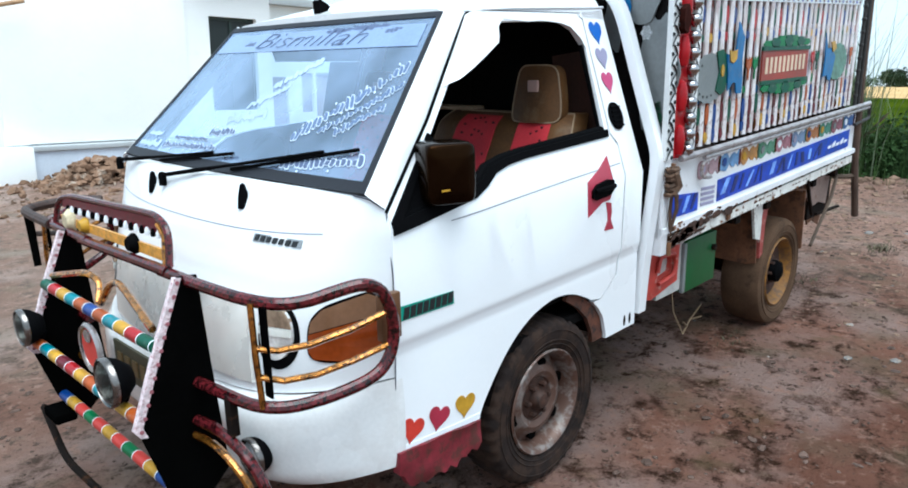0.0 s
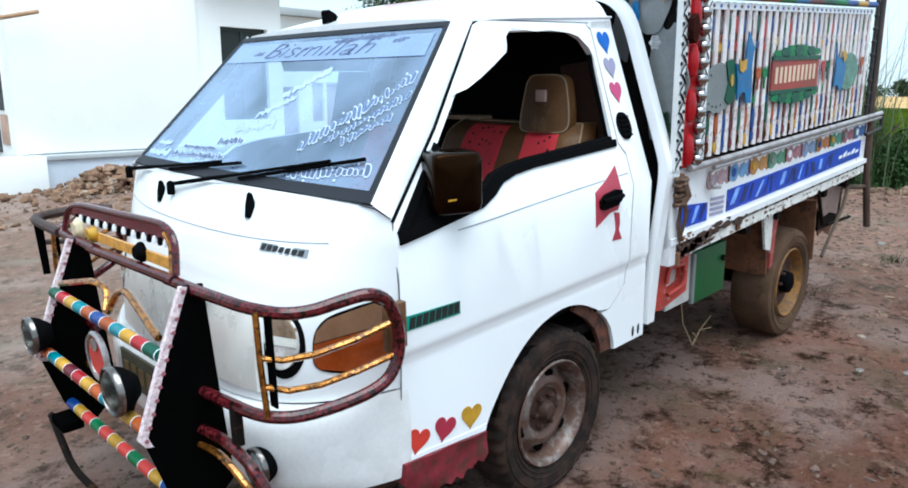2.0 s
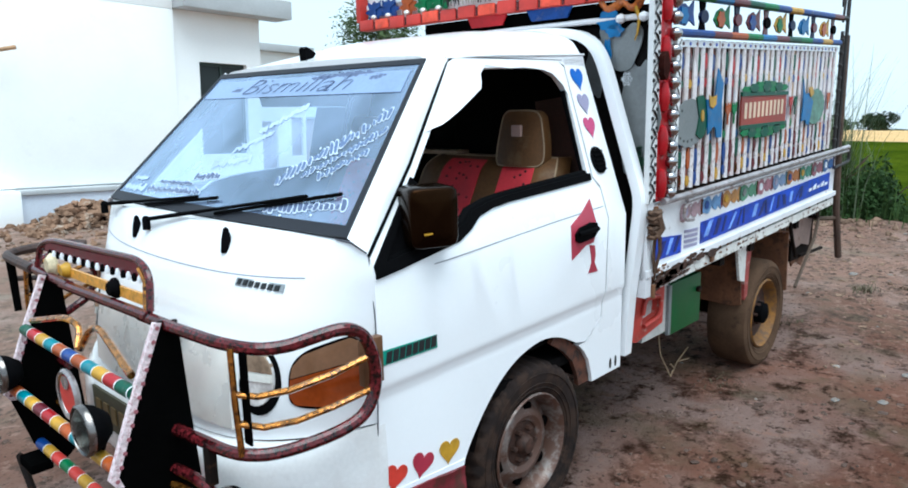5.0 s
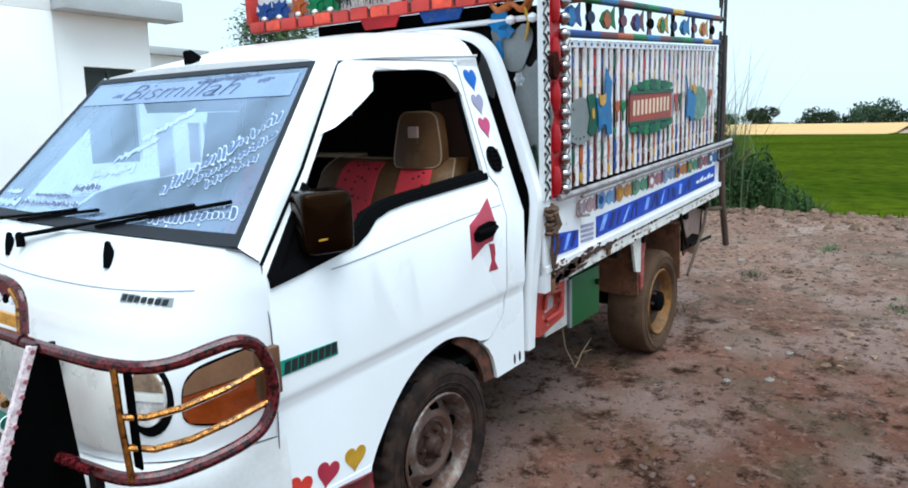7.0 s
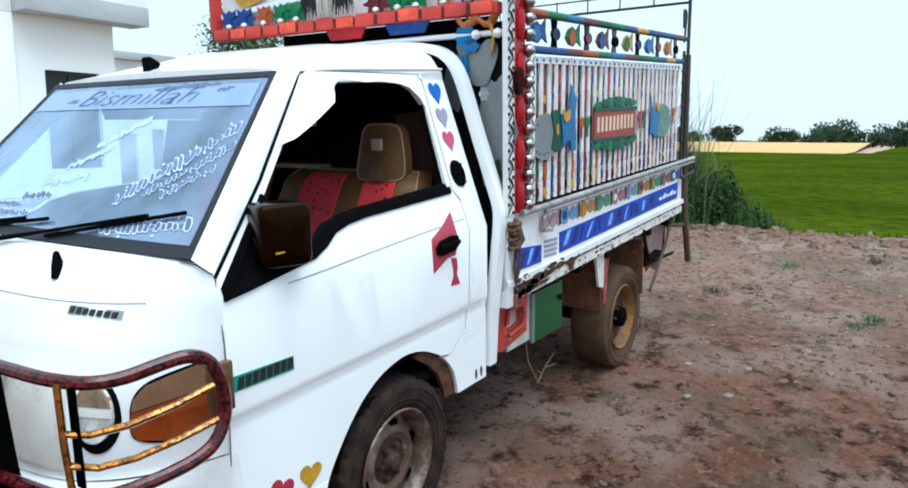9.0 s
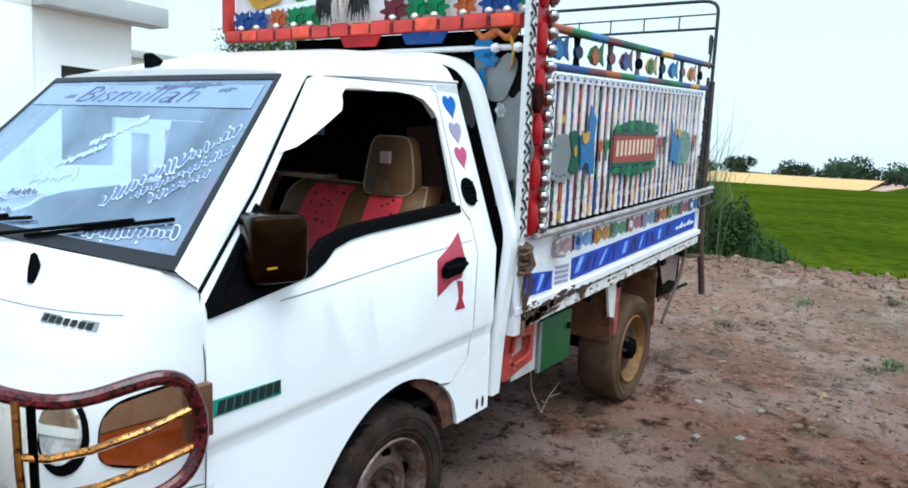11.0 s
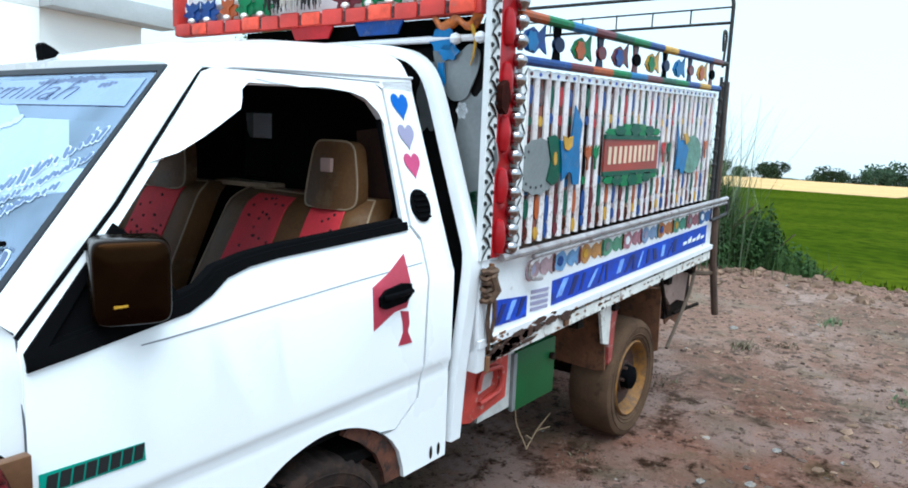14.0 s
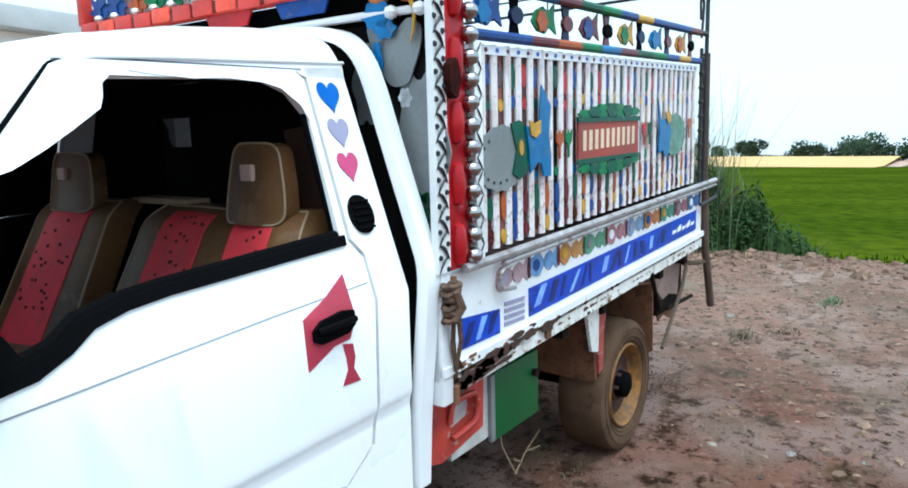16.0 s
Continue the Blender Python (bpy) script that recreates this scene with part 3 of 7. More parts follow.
part("wall", box((7.88, HY + 1.55, -0.1), (13.5, HY + 1.8, 1.74), 0.02), mat("pinkish_plaster", (0.4, 0.34, 0.34), 0.9, spread=0.15, scale=1.5, bump=0.2, stain=(0.25, 0.2, 0.18), amount=0.5), yard_wall)
part("coping", box((7.88, HY + 1.5, 1.744), (13.5, HY + 1.85, 1.8), 0.01), CORNICE, yard_wall)

store = empty("brick_shed", "low pale shed with dark doorway beside the house", "shed")
part("wall", sheet([(-6, 0), (0.95, 0), (0.95, 2.55), (-6, 2.55)], lambda a, b: (a, HY + 2.6, b), (0, 0.25, 0), holes=[[(-0.5, 0.35), (0.32, 0.35), (0.32, 2.1), (-0.5, 2.1)]]), WALL, store)
part("roof_slab", box((-6.2, HY + 2.2, 2.555), (1.0, HY + 5.4, 2.72), 0.01), CORNICE, store)
part("back_wall", box((-6, HY + 5.1, 0), (0.95, HY + 5.3, 2.55)), CABIN, store)
part("door", box((-0.5, HY + 2.66, 0.35), (0.32, HY + 2.72, 2.1), 0.006), mat("grey_iron_door", (0.07, 0.075, 0.08), 0.6, spread=0.2), store, "dark grey iron door")
part("step", box((-1.2, HY + 1.2, -0.05), (1.0, HY + 2.59, 0.33), 0.02), CORNICE, store)
beam = tube([(-1.2, HY - 0.3, 2.09), (1.38, HY - 0.3, 2.725)], 0.032, 8)
part("timber_pole", beam, WOOD, store, "bare timber pole under the eaves")


# ---- rubble ----
def stones(name, n, region, size, material, seed, label, mound=None):
    """Broken pieces strewn over the ground; mound: the place, width and height of a heap that lifts them."""
    r = random.Random(seed)
    bm = bmesh.new()
    for _ in range(n):
        x, y = region(r)
        s = size[0] + (size[1] - size[0]) * r.random() ** 3
        if -1.9 < x < 4.2 and -0.98 < y < 1.2 and s > 0.012:
            s = 0.012
        own = bmesh.new()
        bmesh.ops.create_icosphere(own, subdivisions=1, radius=s)
        q = V((r.uniform(0.7, 1.5), r.uniform(0.7, 1.4), r.uniform(0.3, 0.65) if mound is None else r.uniform(0.6, 1.1)))
        lift = 0.0 if mound is None else mound[3] * math.exp(-((x - mound[0]) ** 2 + (y - mound[1]) ** 2) / mound[2] ** 2) * r.uniform(0.1, 1.0)
        rot = Euler((r.uniform(0, 6), r.uniform(0, 6), r.uniform(0, 6))).to_matrix()
        for v in own.verts:
            v.co = rot @ (v.co * r.uniform(0.65, 1.3))
            v.co = V((v.co.x * q.x + x, v.co.y * q.y + y, v.co.z * q.z + ground_z(x, y) + lift + s * 0.02))
        me = bpy.data.meshes.new("tmp")
        own.to_mesh(me)
        own.free()
        bm.from_mesh(me)
        bpy.data.meshes.remove(me)
    return part(name, bm, material, label=label, category="rubble", kind="stuff", sharp=25)


stones("gravel", 8000, lambda r: (r.uniform(-3, 9), r.uniform(-4, 2.5)), (0.005, 0.027), STONE, 21, "small brown stones strewn over the earth")
stones("clods", 800, lambda r: (8.4 + r.gauss(0, 0.55), r.uniform(-7, 4)), (0.015, 0.085), mat("tan_earth_clod", (0.17, 0.11, 0.078), 0.95, spread=0.6, scale=6, bump=0.4, spec=0.1), 22, "earth clods and stones along the crest of the bank", (8.4, 0, 50, 0.0))
stones("plaster_scraps", 70, lambda r: (r.uniform(1.5, 9), r.uniform(-4, 0.5)), (0.01, 0.04), PALE_STONE, 23, "pale scraps of broken plaster on the earth")
stones("yard_clods", 1500, lambda r: (r.uniform(2.6, 8.6), r.uniform(-4.2, 0.2)), (0.008, 0.036), mat("tan_earth_clod", (0.17, 0.11, 0.078)), 27, "trodden tan earth lumps lying on the yard")
BRICKBAT = mat("brick_earth_rubble", (0.19, 0.115, 0.075), 0.95, spread=0.6, scale=3, bump=0.4, stain=(0.42, 0.36, 0.3), amount=0.8, edge=0.55, spec=0.1)
stones("rubble_heap", 1500, lambda r: (1.95 + r.gauss(0, 0.42), 9.25 + r.gauss(0, 0.3)), (0.015, 0.09), BRICKBAT, 24, "heap of broken brick and earth by the house", (1.95, 9.25, 0.5, 0.36))
stones("brick_rubble", 420, lambda r: (r.uniform(-2.2, 1.8), r.uniform(6.6, 9.4)), (0.015, 0.075), BRICKBAT, 25, "broken bricks and stones lying by the wall", (0.6, 9.1, 0.8, 0.1))



def reeds(name, cx, cy, n, h, seed, material, spread, label):
    r = random.Random(seed)
    bm = bmesh.new()
    for _ in range(n):
        x, y = cx + r.gauss(0, spread), cy + r.gauss(0, spread)
        z = ground_z(x, y) - 0.03
        hh, a, bend = h * r.uniform(0.45, 1.0), r.uniform(0, 6.28), r.uniform(0.08, 0.5)
        w = r.uniform(0.004, 0.011)
        d = V((math.cos(a), math.sin(a), 0))
        side = V((-d.y, d.x, 0)) * w
        prev = None
        for k in range(5):
            u = k / 4
            p = V((x, y, z)) + d * (bend * hh * u * u) + V((0, 0, hh * u * (1 - 0.15 * bend * u)))
            pair = (bm.verts.new(p - side * (1 - 0.9 * u)), bm.verts.new(p + side * (1 - 0.9 * u)))
            if prev:
                bm.faces.new((prev[0], prev[1], pair[1], pair[0]))
            prev = pair
    return part(name, bm, material, label=label, category="reeds", kind="stuff", sharp=180)


reeds("tall_reeds", 8.9, 0.95, 430, 2.55, 31, LEAF, 0.34, "clump of tall grey-green reeds behind the truck")
reeds("leafy_reeds", 8.85, 0.85, 650, 1.6, 33, mat("green_reed_blade", (0.04, 0.07, 0.02), 0.8, spread=0.6, scale=2, spec=0.1), 0.3, "dense green arching reed blades behind the truck")
reeds("bank_grass", 9.4, -0.1, 420, 0.5, 34, mat("green_reed_blade", RUST), 0.5, "green arching grass blades along the bank")


def bush(name, cx, cy, w, h, n, seed, label):
    r = random.Random(seed)
    t = empty(name, label, "bush")
    t.location = (cx, cy, ground_z(cx, cy) - 0.05)
    bm = bmesh.new()
    for _ in range(9):
        a = r.uniform(0, 6.28)
        tube([(0, 0, 0), (math.cos(a) * w * 0.2, math.sin(a) * w * 0.2, h * 0.4), (math.cos(a) * w * 0.42, math.sin(a) * w * 0.42, h * r.uniform(0.6, 0.9))], [0.018, 0.011, 0.004], 5, bm=bm)
    part("branches", bm, BARK, t)
    bm = bmesh.new()
    for _ in range(n):
        a, q, u = r.uniform(0, 6.28), r.random() ** 0.5, r.random()
        rad = w * 0.5 * q * (1 - 0.55 * u * u) * (0.8 + 0.4 * noise.noise((math.cos(a) * 2, math.sin(a) * 2, u * 3 + seed)))
        p, s = V((math.cos(a) * rad, math.sin(a) * rad, 0.04 + h * u * (0.7 + 0.7 * noise.noise((math.cos(a) * 3 * q, math.sin(a) * 3 * q, seed))))), r.uniform(0.012, 0.04)
        n1 = V((r.gauss(0, 1), r.gauss(0, 1), r.gauss(0, 1))).normalized()
        n2 = n1.orthogonal().normalized()
        bm.faces.new([bm.verts.new(p + z) for z in (n1 * s * 1.6, n2 * s * 0.5, -n1 * s * 1.6, -n2 * s * 0.5)])
    part("foliage", bm, SCRUB, t, sharp=180)
    return t


bush("scrub_bush", 8.8, 0.75, 1.5, 1.12, 5200, 41, "dense dark green scrub bush at the yard edge")
bush("scrub_bush", 9.3, 0.15, 1.3, 1.0, 4200, 44, "loose green scrub bush at the bank")
bush("scrub_bush", 9.6, -0.4, 1.1, 0.7, 2600, 42, "low green scrub bush beside the reeds")
bush("scrub_bush", 9.1, 1.7, 1.8, 1.2, 6000, 43, "dense dark green scrub bush at the yard edge")


# ---- a tree behind the house ----
def yard_tree(x, y, h, w, seed):
    r = random.Random(seed)
    t = empty("yard_tree", "olive green leafy tree standing behind the house", "tree")
    t.location = (x, y, 0.2)
    part("trunk", tube([(0, 0, -0.4), (0.1, 0, h * 0.2), (0, 0.1, h * 0.45), (0.1, 0, h * 0.8)], [0.16, 0.12, 0.08, 0.02], 8), BARK, t)
    bm = bmesh.new()
    tips = []
    for k in range(14):
        a, z = k * 2.4, h * (0.3 + 0.035 * k)
        d = V((math.cos(a), math.sin(a), 0.45)) * w * 0.45 * (1.1 - 0.04 * k)
        p = [V((0, 0, z)), V((0, 0, z)) + d * 0.5 + V((0, 0, 0.1)), V((0, 0, z)) + d + V((0, 0, 0.35))]
        tube(p, [0.04, 0.025, 0.008], 5, bm=bm)
        tips += [(p[1] + p[2]) / 2, p[2], p[2] + V((r.gauss(0, 0.3), r.gauss(0, 0.3), 0.3))]
    part("limbs", bm, BARK, t)
    bm = bmesh.new()
    for _ in range(9000):
        p, s = r.choice(tips) + V((r.gauss(0, 0.26), r.gauss(0, 0.26), r.gauss(0, 0.24))), r.uniform(0.03, 0.075)
        n1 = V((r.gauss(0, 1), r.gauss(0, 1), r.gauss(0, 1))).normalized()
        n2 = n1.orthogonal().normalized()
        bm.faces.new([bm.verts.new(p + q) for q in (n1 * s * 1.5, n2 * s * 0.6, -n1 * s * 1.5, -n2 * s * 0.6)])
    part("crown", bm, mat("olive_leaf", (0.065, 0.09, 0.035), 0.7, spread=0.5, scale=1.2, spec=0.1), t, sharp=180)


yard_tree(13.5, 15.43, 5.75, 2.9, 77)

# ---- small things lying on the yard ----
def scrap(x, y, w, seed):
    r = random.Random(seed)
    n = 9

    def at(u, v):
        q = noise.noise((u * 2.3 + seed, v * 2.3, seed)) + 0.5 * noise.noise((u * 6, v * 6, seed * 2.0))
        k2 = max(abs(u), abs(v)) / max(1e-6, math.hypot(u, v)) * (1 + 0.5 * q)
        px, py_ = x + u * k2 * w, y + v * k2 * w * 0.75
        return (px, py_, ground_z(px, py_) + 0.006 + 0.3 * w * abs(q) * (1.2 - u * u) * (1.2 - v * v))
    part("plastic_scrap", grid(span(-1, 1, n), span(-1, 1, n), at, (0, 0, -0.003)), mat("pale_crumpled_plastic", (0.17, 0.16, 0.155), 0.9, spread=0.5, scale=30, stain=(0.25, 0.19, 0.15), amount=0.8, edge=0.48, spec=0.1), label="crumpled pale plastic scrap trodden into the earth", category="litter", sharp=25)


for k, (x, y, w) in enumerate(((2.24, -1.56, 0.035), (2.1, -1.35, 0.028), (2.72, -1.58, 0.03), (2.83, -1.9, 0.02), (5.38, -0.62, 0.05))):
    scrap(x, y, w, k + 1)


def tuft(x, y, n, h, seed, material, label):
    r = random.Random(seed)
    bm = bmesh.new()
    for _ in range(n):
        px, py_ = x + r.gauss(0, 0.09), y + r.gauss(0, 0.06)
        z = ground_z(px, py_) - 0.005
        a, hh, w = r.uniform(0, 6.28), h * r.uniform(0.4, 1), r.uniform(0.002, 0.005)
        d, s = V((math.cos(a), math.sin(a), 0)), V((-math.sin(a), math.cos(a), 0)) * w
        p0, p1, p2 = V((px, py_, z)), V((px, py_, z + hh * 0.6)) + d * hh * 0.3, V((px, py_, z + hh * 0.75)) + d * hh * 0.9
        v = [bm.verts.new(p) for p in (p0 - s, p0 + s, p1 + s, p1 - s, p2)]
        bm.faces.new(v[:4]), bm.faces.new((v[3], v[2], v[4]))
    part("grass_tuft", bm, material, label=label, category="grass", kind="stuff", sharp=180)


DRY = mat("dry_grass", (0.09, 0.068, 0.036), 0.8, spread=0.3)
GREEN_GRASS = mat("short_green_grass", (0.05, 0.1, 0.03), 0.7, spread=0.4)
for k, (x, y, n, h, m) in enumerate(((4.42, -2.22, 90, 0.07, GREEN_GRASS), (4.2, -2.08, 50, 0.05, GREEN_GRASS), (4.7, -0.87, 110, 0.08, DRY), (5.1, -1.15, 60, 0.06, DRY), (6.3, -1.3, 80, 0.08, GREEN_GRASS), (7.0, -2.1, 90, 0.09, DRY), (1.95, -0.75, 40, 0.04, DRY), (5.8, -2.6, 60, 0.06, GREEN_GRASS), (3.4, -0.66, 50, 0.05, DRY))):
    tuft(x, y, n, h, 60 + k, m, "short green grass tuft in the trodden earth" if m is GREEN_GRASS else "withered brown grass tuft on the earth")
# ---- the truck, in its own axes: x to the rear, front axle at 0 ----
truck = empty("pickup_truck", "white decorated cab-over pickup truck with painted slatted cargo cage", "truck")
truck.matrix_world = SLOPE
YC = 0.10


def far(y):
    return 2 * YC - y


def py(z, x=0.55):
    """The near flank: upright to the waist, then leaning in; the pressed crease climbs a little to the rear."""
    zc = 0.862 + 0.023 * (max(-0.9, min(0.6, x)) - 0.55)
    low = 0.01 * (1 - min(1.0, max(0.0, (z - zc + 0.022) / 0.02))) + 0.008 * math.exp(-((z - zc) / 0.018) ** 2)
    return -0.825 + low if z < 1.21 else -0.825 + 0.35 * (z - 1.21)


def flank(off=0.0, mirror=False):
    return (lambda a, b: (a, far(py(b, a) - off), b)) if mirror else (lambda a, b: (a, py(b, a) - off, b))


ARCH = [(-0.47, 0.45), (-0.44, 0.51), (-0.352, 0.62), (-0.266, 0.70), (-0.162, 0.76), (-0.036, 0.79), (0.05, 0.786), (0.133, 0.765), (0.253, 0.708), (0.31, 0.63)]
ARCH = [(p.x, p.y) for p in rounded([(a, b, 0) for a, b in ARCH], 0.07, 3)]
DOOR = [(-0.85, 0.47), *ARCH[:-3], (0.305, 0.703), (0.416, 0.78), (0.437, 0.9), (0.45, 1.33), (0.41, 1.385), (0.43, 1.84), (0.40, 1.866), (-0.24, 1.856), (-0.286, 1.84), (-0.592, 1.508), (-0.85, 1.262)]
WINDOW = [(-0.80, 1.235), (-0.48, 1.283), (-0.42, 1.30), (-0.367, 1.336), (-0.28, 1.355), (-0.18, 1.366), (0.385, 1.40), (0.405, 1.738), (0.36, 1.80), (0.28, 1.832), (-0.26, 1.822), (-0.60, 1.46)]
BENDS = (0.8, 0.81, 0.82, 0.828, 0.836, 0.844, 0.852, 0.86, 0.868, 0.876, 0.885, 0.9, 1.21)

FASCIA_X = [(0.68, -1.14), (0.80, -1.135), (0.95, -1.105), (1.05, -1.065), (1.144, -1.02), (1.256, -0.965), (1.32, -0.925)]


def fx(y, z):
    """The nose, rounded back to the doors."""
    c, half = lerp(FASCIA_X, z), YC - py(z)
    u = min(1.0, abs((y - YC) / half))
    return c + (-0.853 - c) * u ** 4


def nose(off=0.0):
    return lambda a, b: (fx(a, b) - off, a - off * 0.6 * (1 if a > YC else -1) * abs((a - YC) / 0.92) ** 3, b)


def cab():
    body = empty("cab", parent=truck, label="white pressed steel cab with black trim")
    us = [math.sin(u * math.pi / 2) for u in span(-1, 1, 44)]

    def seam_z(u):
        return 0.65 + 0.095 * abs(u) ** 3

    def skin(u, v):
        z = seam_z(u) + (1.30 - seam_z(u)) * v
        return (fx(YC + u * (YC - py(z)), z), YC + u * (YC - py(z)), z)

    part("nose_panel", grid(us, span(0, 1, 18), skin, (0.02, 0, 0)), WHITE, body)
    part("scuttle", grid(us, (0, 0.5, 1), lambda u, w: (fx(YC + u * (YC - py(1.3)) * (1 - 0.0 * w), 1.3) + w * 0.03, YC + u * (YC - py(1.3)) * (1 - 0.06 * w), 1.3 + 0.008 * w), (0, 0, -0.02)), WHITE, body)
    BUMP_X = [(0.0, -1.14), (0.12, -1.19), (0.5, -1.205), (0.85, -1.195), (1.0, -1.15)]

    def bump(u, v):
        c, lo, hi = lerp(BUMP_X, v), 0.35 + 0.09 * abs(u) ** 4, seam_z(u) - 0.004
        return (c + (-0.853 - c) * abs(u) ** 5, YC + u * (0.918 + 0.008 * math.sin(v * 3.14)), lo + (hi - lo) * v)

    part("bumper", grid(us, span(0, 1, 10), bump, (0.03, 0, 0)), MOTTLED_WHITE, body, "white painted dented steel bumper")
    for mirror in (False, True):
        t = (0, -0.03 if mirror else 0.03, 0)
        q = [(0.454, 0.9), (0.434, 0.775), (0.318, 0.70), (0.262, 0.694), (0.302, 0.658), (0.336, 0.612), (0.362, 0.535), (0.366, 0.505), (0.605, 0.505), (0.605, 1.885), (0.448, 1.875), (0.43, 1.385), (0.467, 1.34)]
        part("quarter_panel", sheet(q, flank(0, mirror), t, cuts_b=BENDS + (1.5, 1.7)), WHITE, body)
        # windscreen pillar between glass and door
        side = (lambda y: far(y)) if mirror else (lambda y: y)
        a0, a1 = V((-0.875, -0.742, 1.312)), V((-0.352, -0.578, 1.862))
        b0, b1 = V((-0.853, -0.803, 1.272)), V((-0.286, -0.606, 1.848))

        def pillar(u, v):
            p = a0.lerp(a1, v).lerp(b0.lerp(b1, v), u)
            out = 0.016 * math.sin(u * 3.14)
            return (p.x - out * 0.7, side(p.y - out), p.z + out * 0.2)

        part("windscreen_pillar", grid(span(0, 1, 6), span(0, 1, 6), pillar, (0.03, 0, -0.02)), WHITE, body)
        part("gutter", tube([(-0.29, side(-0.603), 1.856), (0.0, side(-0.598), 1.874), (0.62, side(-0.586), 1.9)], 0.005, 6), WHITE, body, "white roof gutter")
        part("roof_rail", sheet([(-0.285, 1.846), (-0.25, 1.853), (0.415, 1.862), (0.44, 1.85), (0.605, 1.85), (0.615, 1.9), (0.0, 1.876), (-0.26, 1.86)], flank(0.0, mirror), (0, -0.02 if mirror else 0.02, 0)), WHITE, body)
    # roof, crowned across

    def roof(u, x):
        edge = 1.858 + 0.044 * (x + 0.36) / 0.98
        half = 0.69 - 0.012 * (x + 0.36)
        k = min(1.0, max(0.0, (x + 0.1) / 0.65))
        full = 2.6 + 7.4 * k * k * (3 - 2 * k)
        crown = 0.12 * (1 - abs(u) ** full) * min(1.0, 0.12 + 1.6 * (x + 0.385) ** 0.8) if x > -0.385 else 0.0
        if x > 0.45:
            crown *= 1 - 0.14 * ((x - 0.45) / 0.17) ** 2
        fall = 0.02 * max(0.0, (abs(u) - 0.93) / 0.07)
        return (x + 0.03 * abs(u) ** 3 * (x < -0.3), YC + u * half, edge + crown - fall)

    part("roof_panel", grid([math.sin(u * math.pi / 2) for u in span(-1, 1, 40)], [-0.375, -0.35, -0.31, -0.25, -0.15, 0.0, 0.2, 0.4, 0.5, 0.57, 0.62], roof, (0, 0, -0.03)), WHITE, body)
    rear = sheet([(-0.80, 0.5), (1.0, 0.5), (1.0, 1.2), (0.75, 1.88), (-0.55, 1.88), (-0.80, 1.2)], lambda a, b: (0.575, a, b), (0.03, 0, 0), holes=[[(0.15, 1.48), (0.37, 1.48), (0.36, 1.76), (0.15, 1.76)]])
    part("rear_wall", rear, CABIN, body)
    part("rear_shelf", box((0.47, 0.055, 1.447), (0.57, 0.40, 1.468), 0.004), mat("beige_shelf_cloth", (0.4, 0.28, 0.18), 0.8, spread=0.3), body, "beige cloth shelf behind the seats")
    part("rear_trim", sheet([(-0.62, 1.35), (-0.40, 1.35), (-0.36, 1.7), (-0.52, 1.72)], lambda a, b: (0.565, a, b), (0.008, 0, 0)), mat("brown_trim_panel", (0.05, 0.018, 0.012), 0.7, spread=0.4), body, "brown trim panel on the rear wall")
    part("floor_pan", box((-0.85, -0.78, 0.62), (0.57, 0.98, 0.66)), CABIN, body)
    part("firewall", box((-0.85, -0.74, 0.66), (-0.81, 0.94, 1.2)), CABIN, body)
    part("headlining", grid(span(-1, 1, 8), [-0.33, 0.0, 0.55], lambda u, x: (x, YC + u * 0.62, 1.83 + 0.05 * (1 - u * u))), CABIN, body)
    dash = sheet([(-0.84, 1.0), (-0.5, 1.02), (-0.52, 1.2), (-0.62, 1.27), (-0.84, 1.285)], lambda a, b: (a, -0.70, b), (0, 1.6, 0))
    part("dashboard", dash, mat("grey_dashboard", (0.012, 0.012, 0.014), 0.8, spread=0.15), body)
    # pale top sheet paints the light reflected off the dashboard
    part("dash_cover", grid(span(-0.66, 0.86, 12), span(-0.855, -0.6, 5), lambda y, x: (x, y, 1.29 - 0.04 * max(0.0, (x + 0.7) / 0.1) + 0.006 * noise.noise((x * 12, y * 9, 1))), (0, 0, -0.008)), mat("pale_dash_glare", (0.42, 0.44, 0.52), 0.8, spread=0.25, scale=9), body, "pale sheet standing for light on the dashboard")
    wheel = tube([(-0.42 + 0.09 * math.sin(a), 0.56 + 0.19 * math.cos(a), 1.2 + 0.17 * math.sin(a)) for a in span(0, 6.2832 * 15 / 16, 15)], 0.014, 7, closed=True)
    part("steering_wheel", wheel, BLACK, body)
    part("steering_column", tube([(-0.42, 0.56, 1.2), (-0.62, 0.56, 1.08)], 0.03, 8), BLACK, body)
    part("inner_mirror", box((-0.34, 0.0, 1.74), (-0.32, 0.22, 1.80), 0.008), BLACK, body)
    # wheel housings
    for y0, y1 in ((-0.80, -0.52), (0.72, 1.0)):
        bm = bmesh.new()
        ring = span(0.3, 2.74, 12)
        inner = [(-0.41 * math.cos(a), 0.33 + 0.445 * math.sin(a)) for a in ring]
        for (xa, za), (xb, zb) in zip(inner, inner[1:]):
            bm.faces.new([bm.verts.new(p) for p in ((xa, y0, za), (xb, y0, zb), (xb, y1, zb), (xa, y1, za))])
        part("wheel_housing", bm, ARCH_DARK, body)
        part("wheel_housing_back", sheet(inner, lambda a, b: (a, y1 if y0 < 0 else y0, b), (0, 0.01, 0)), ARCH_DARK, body)
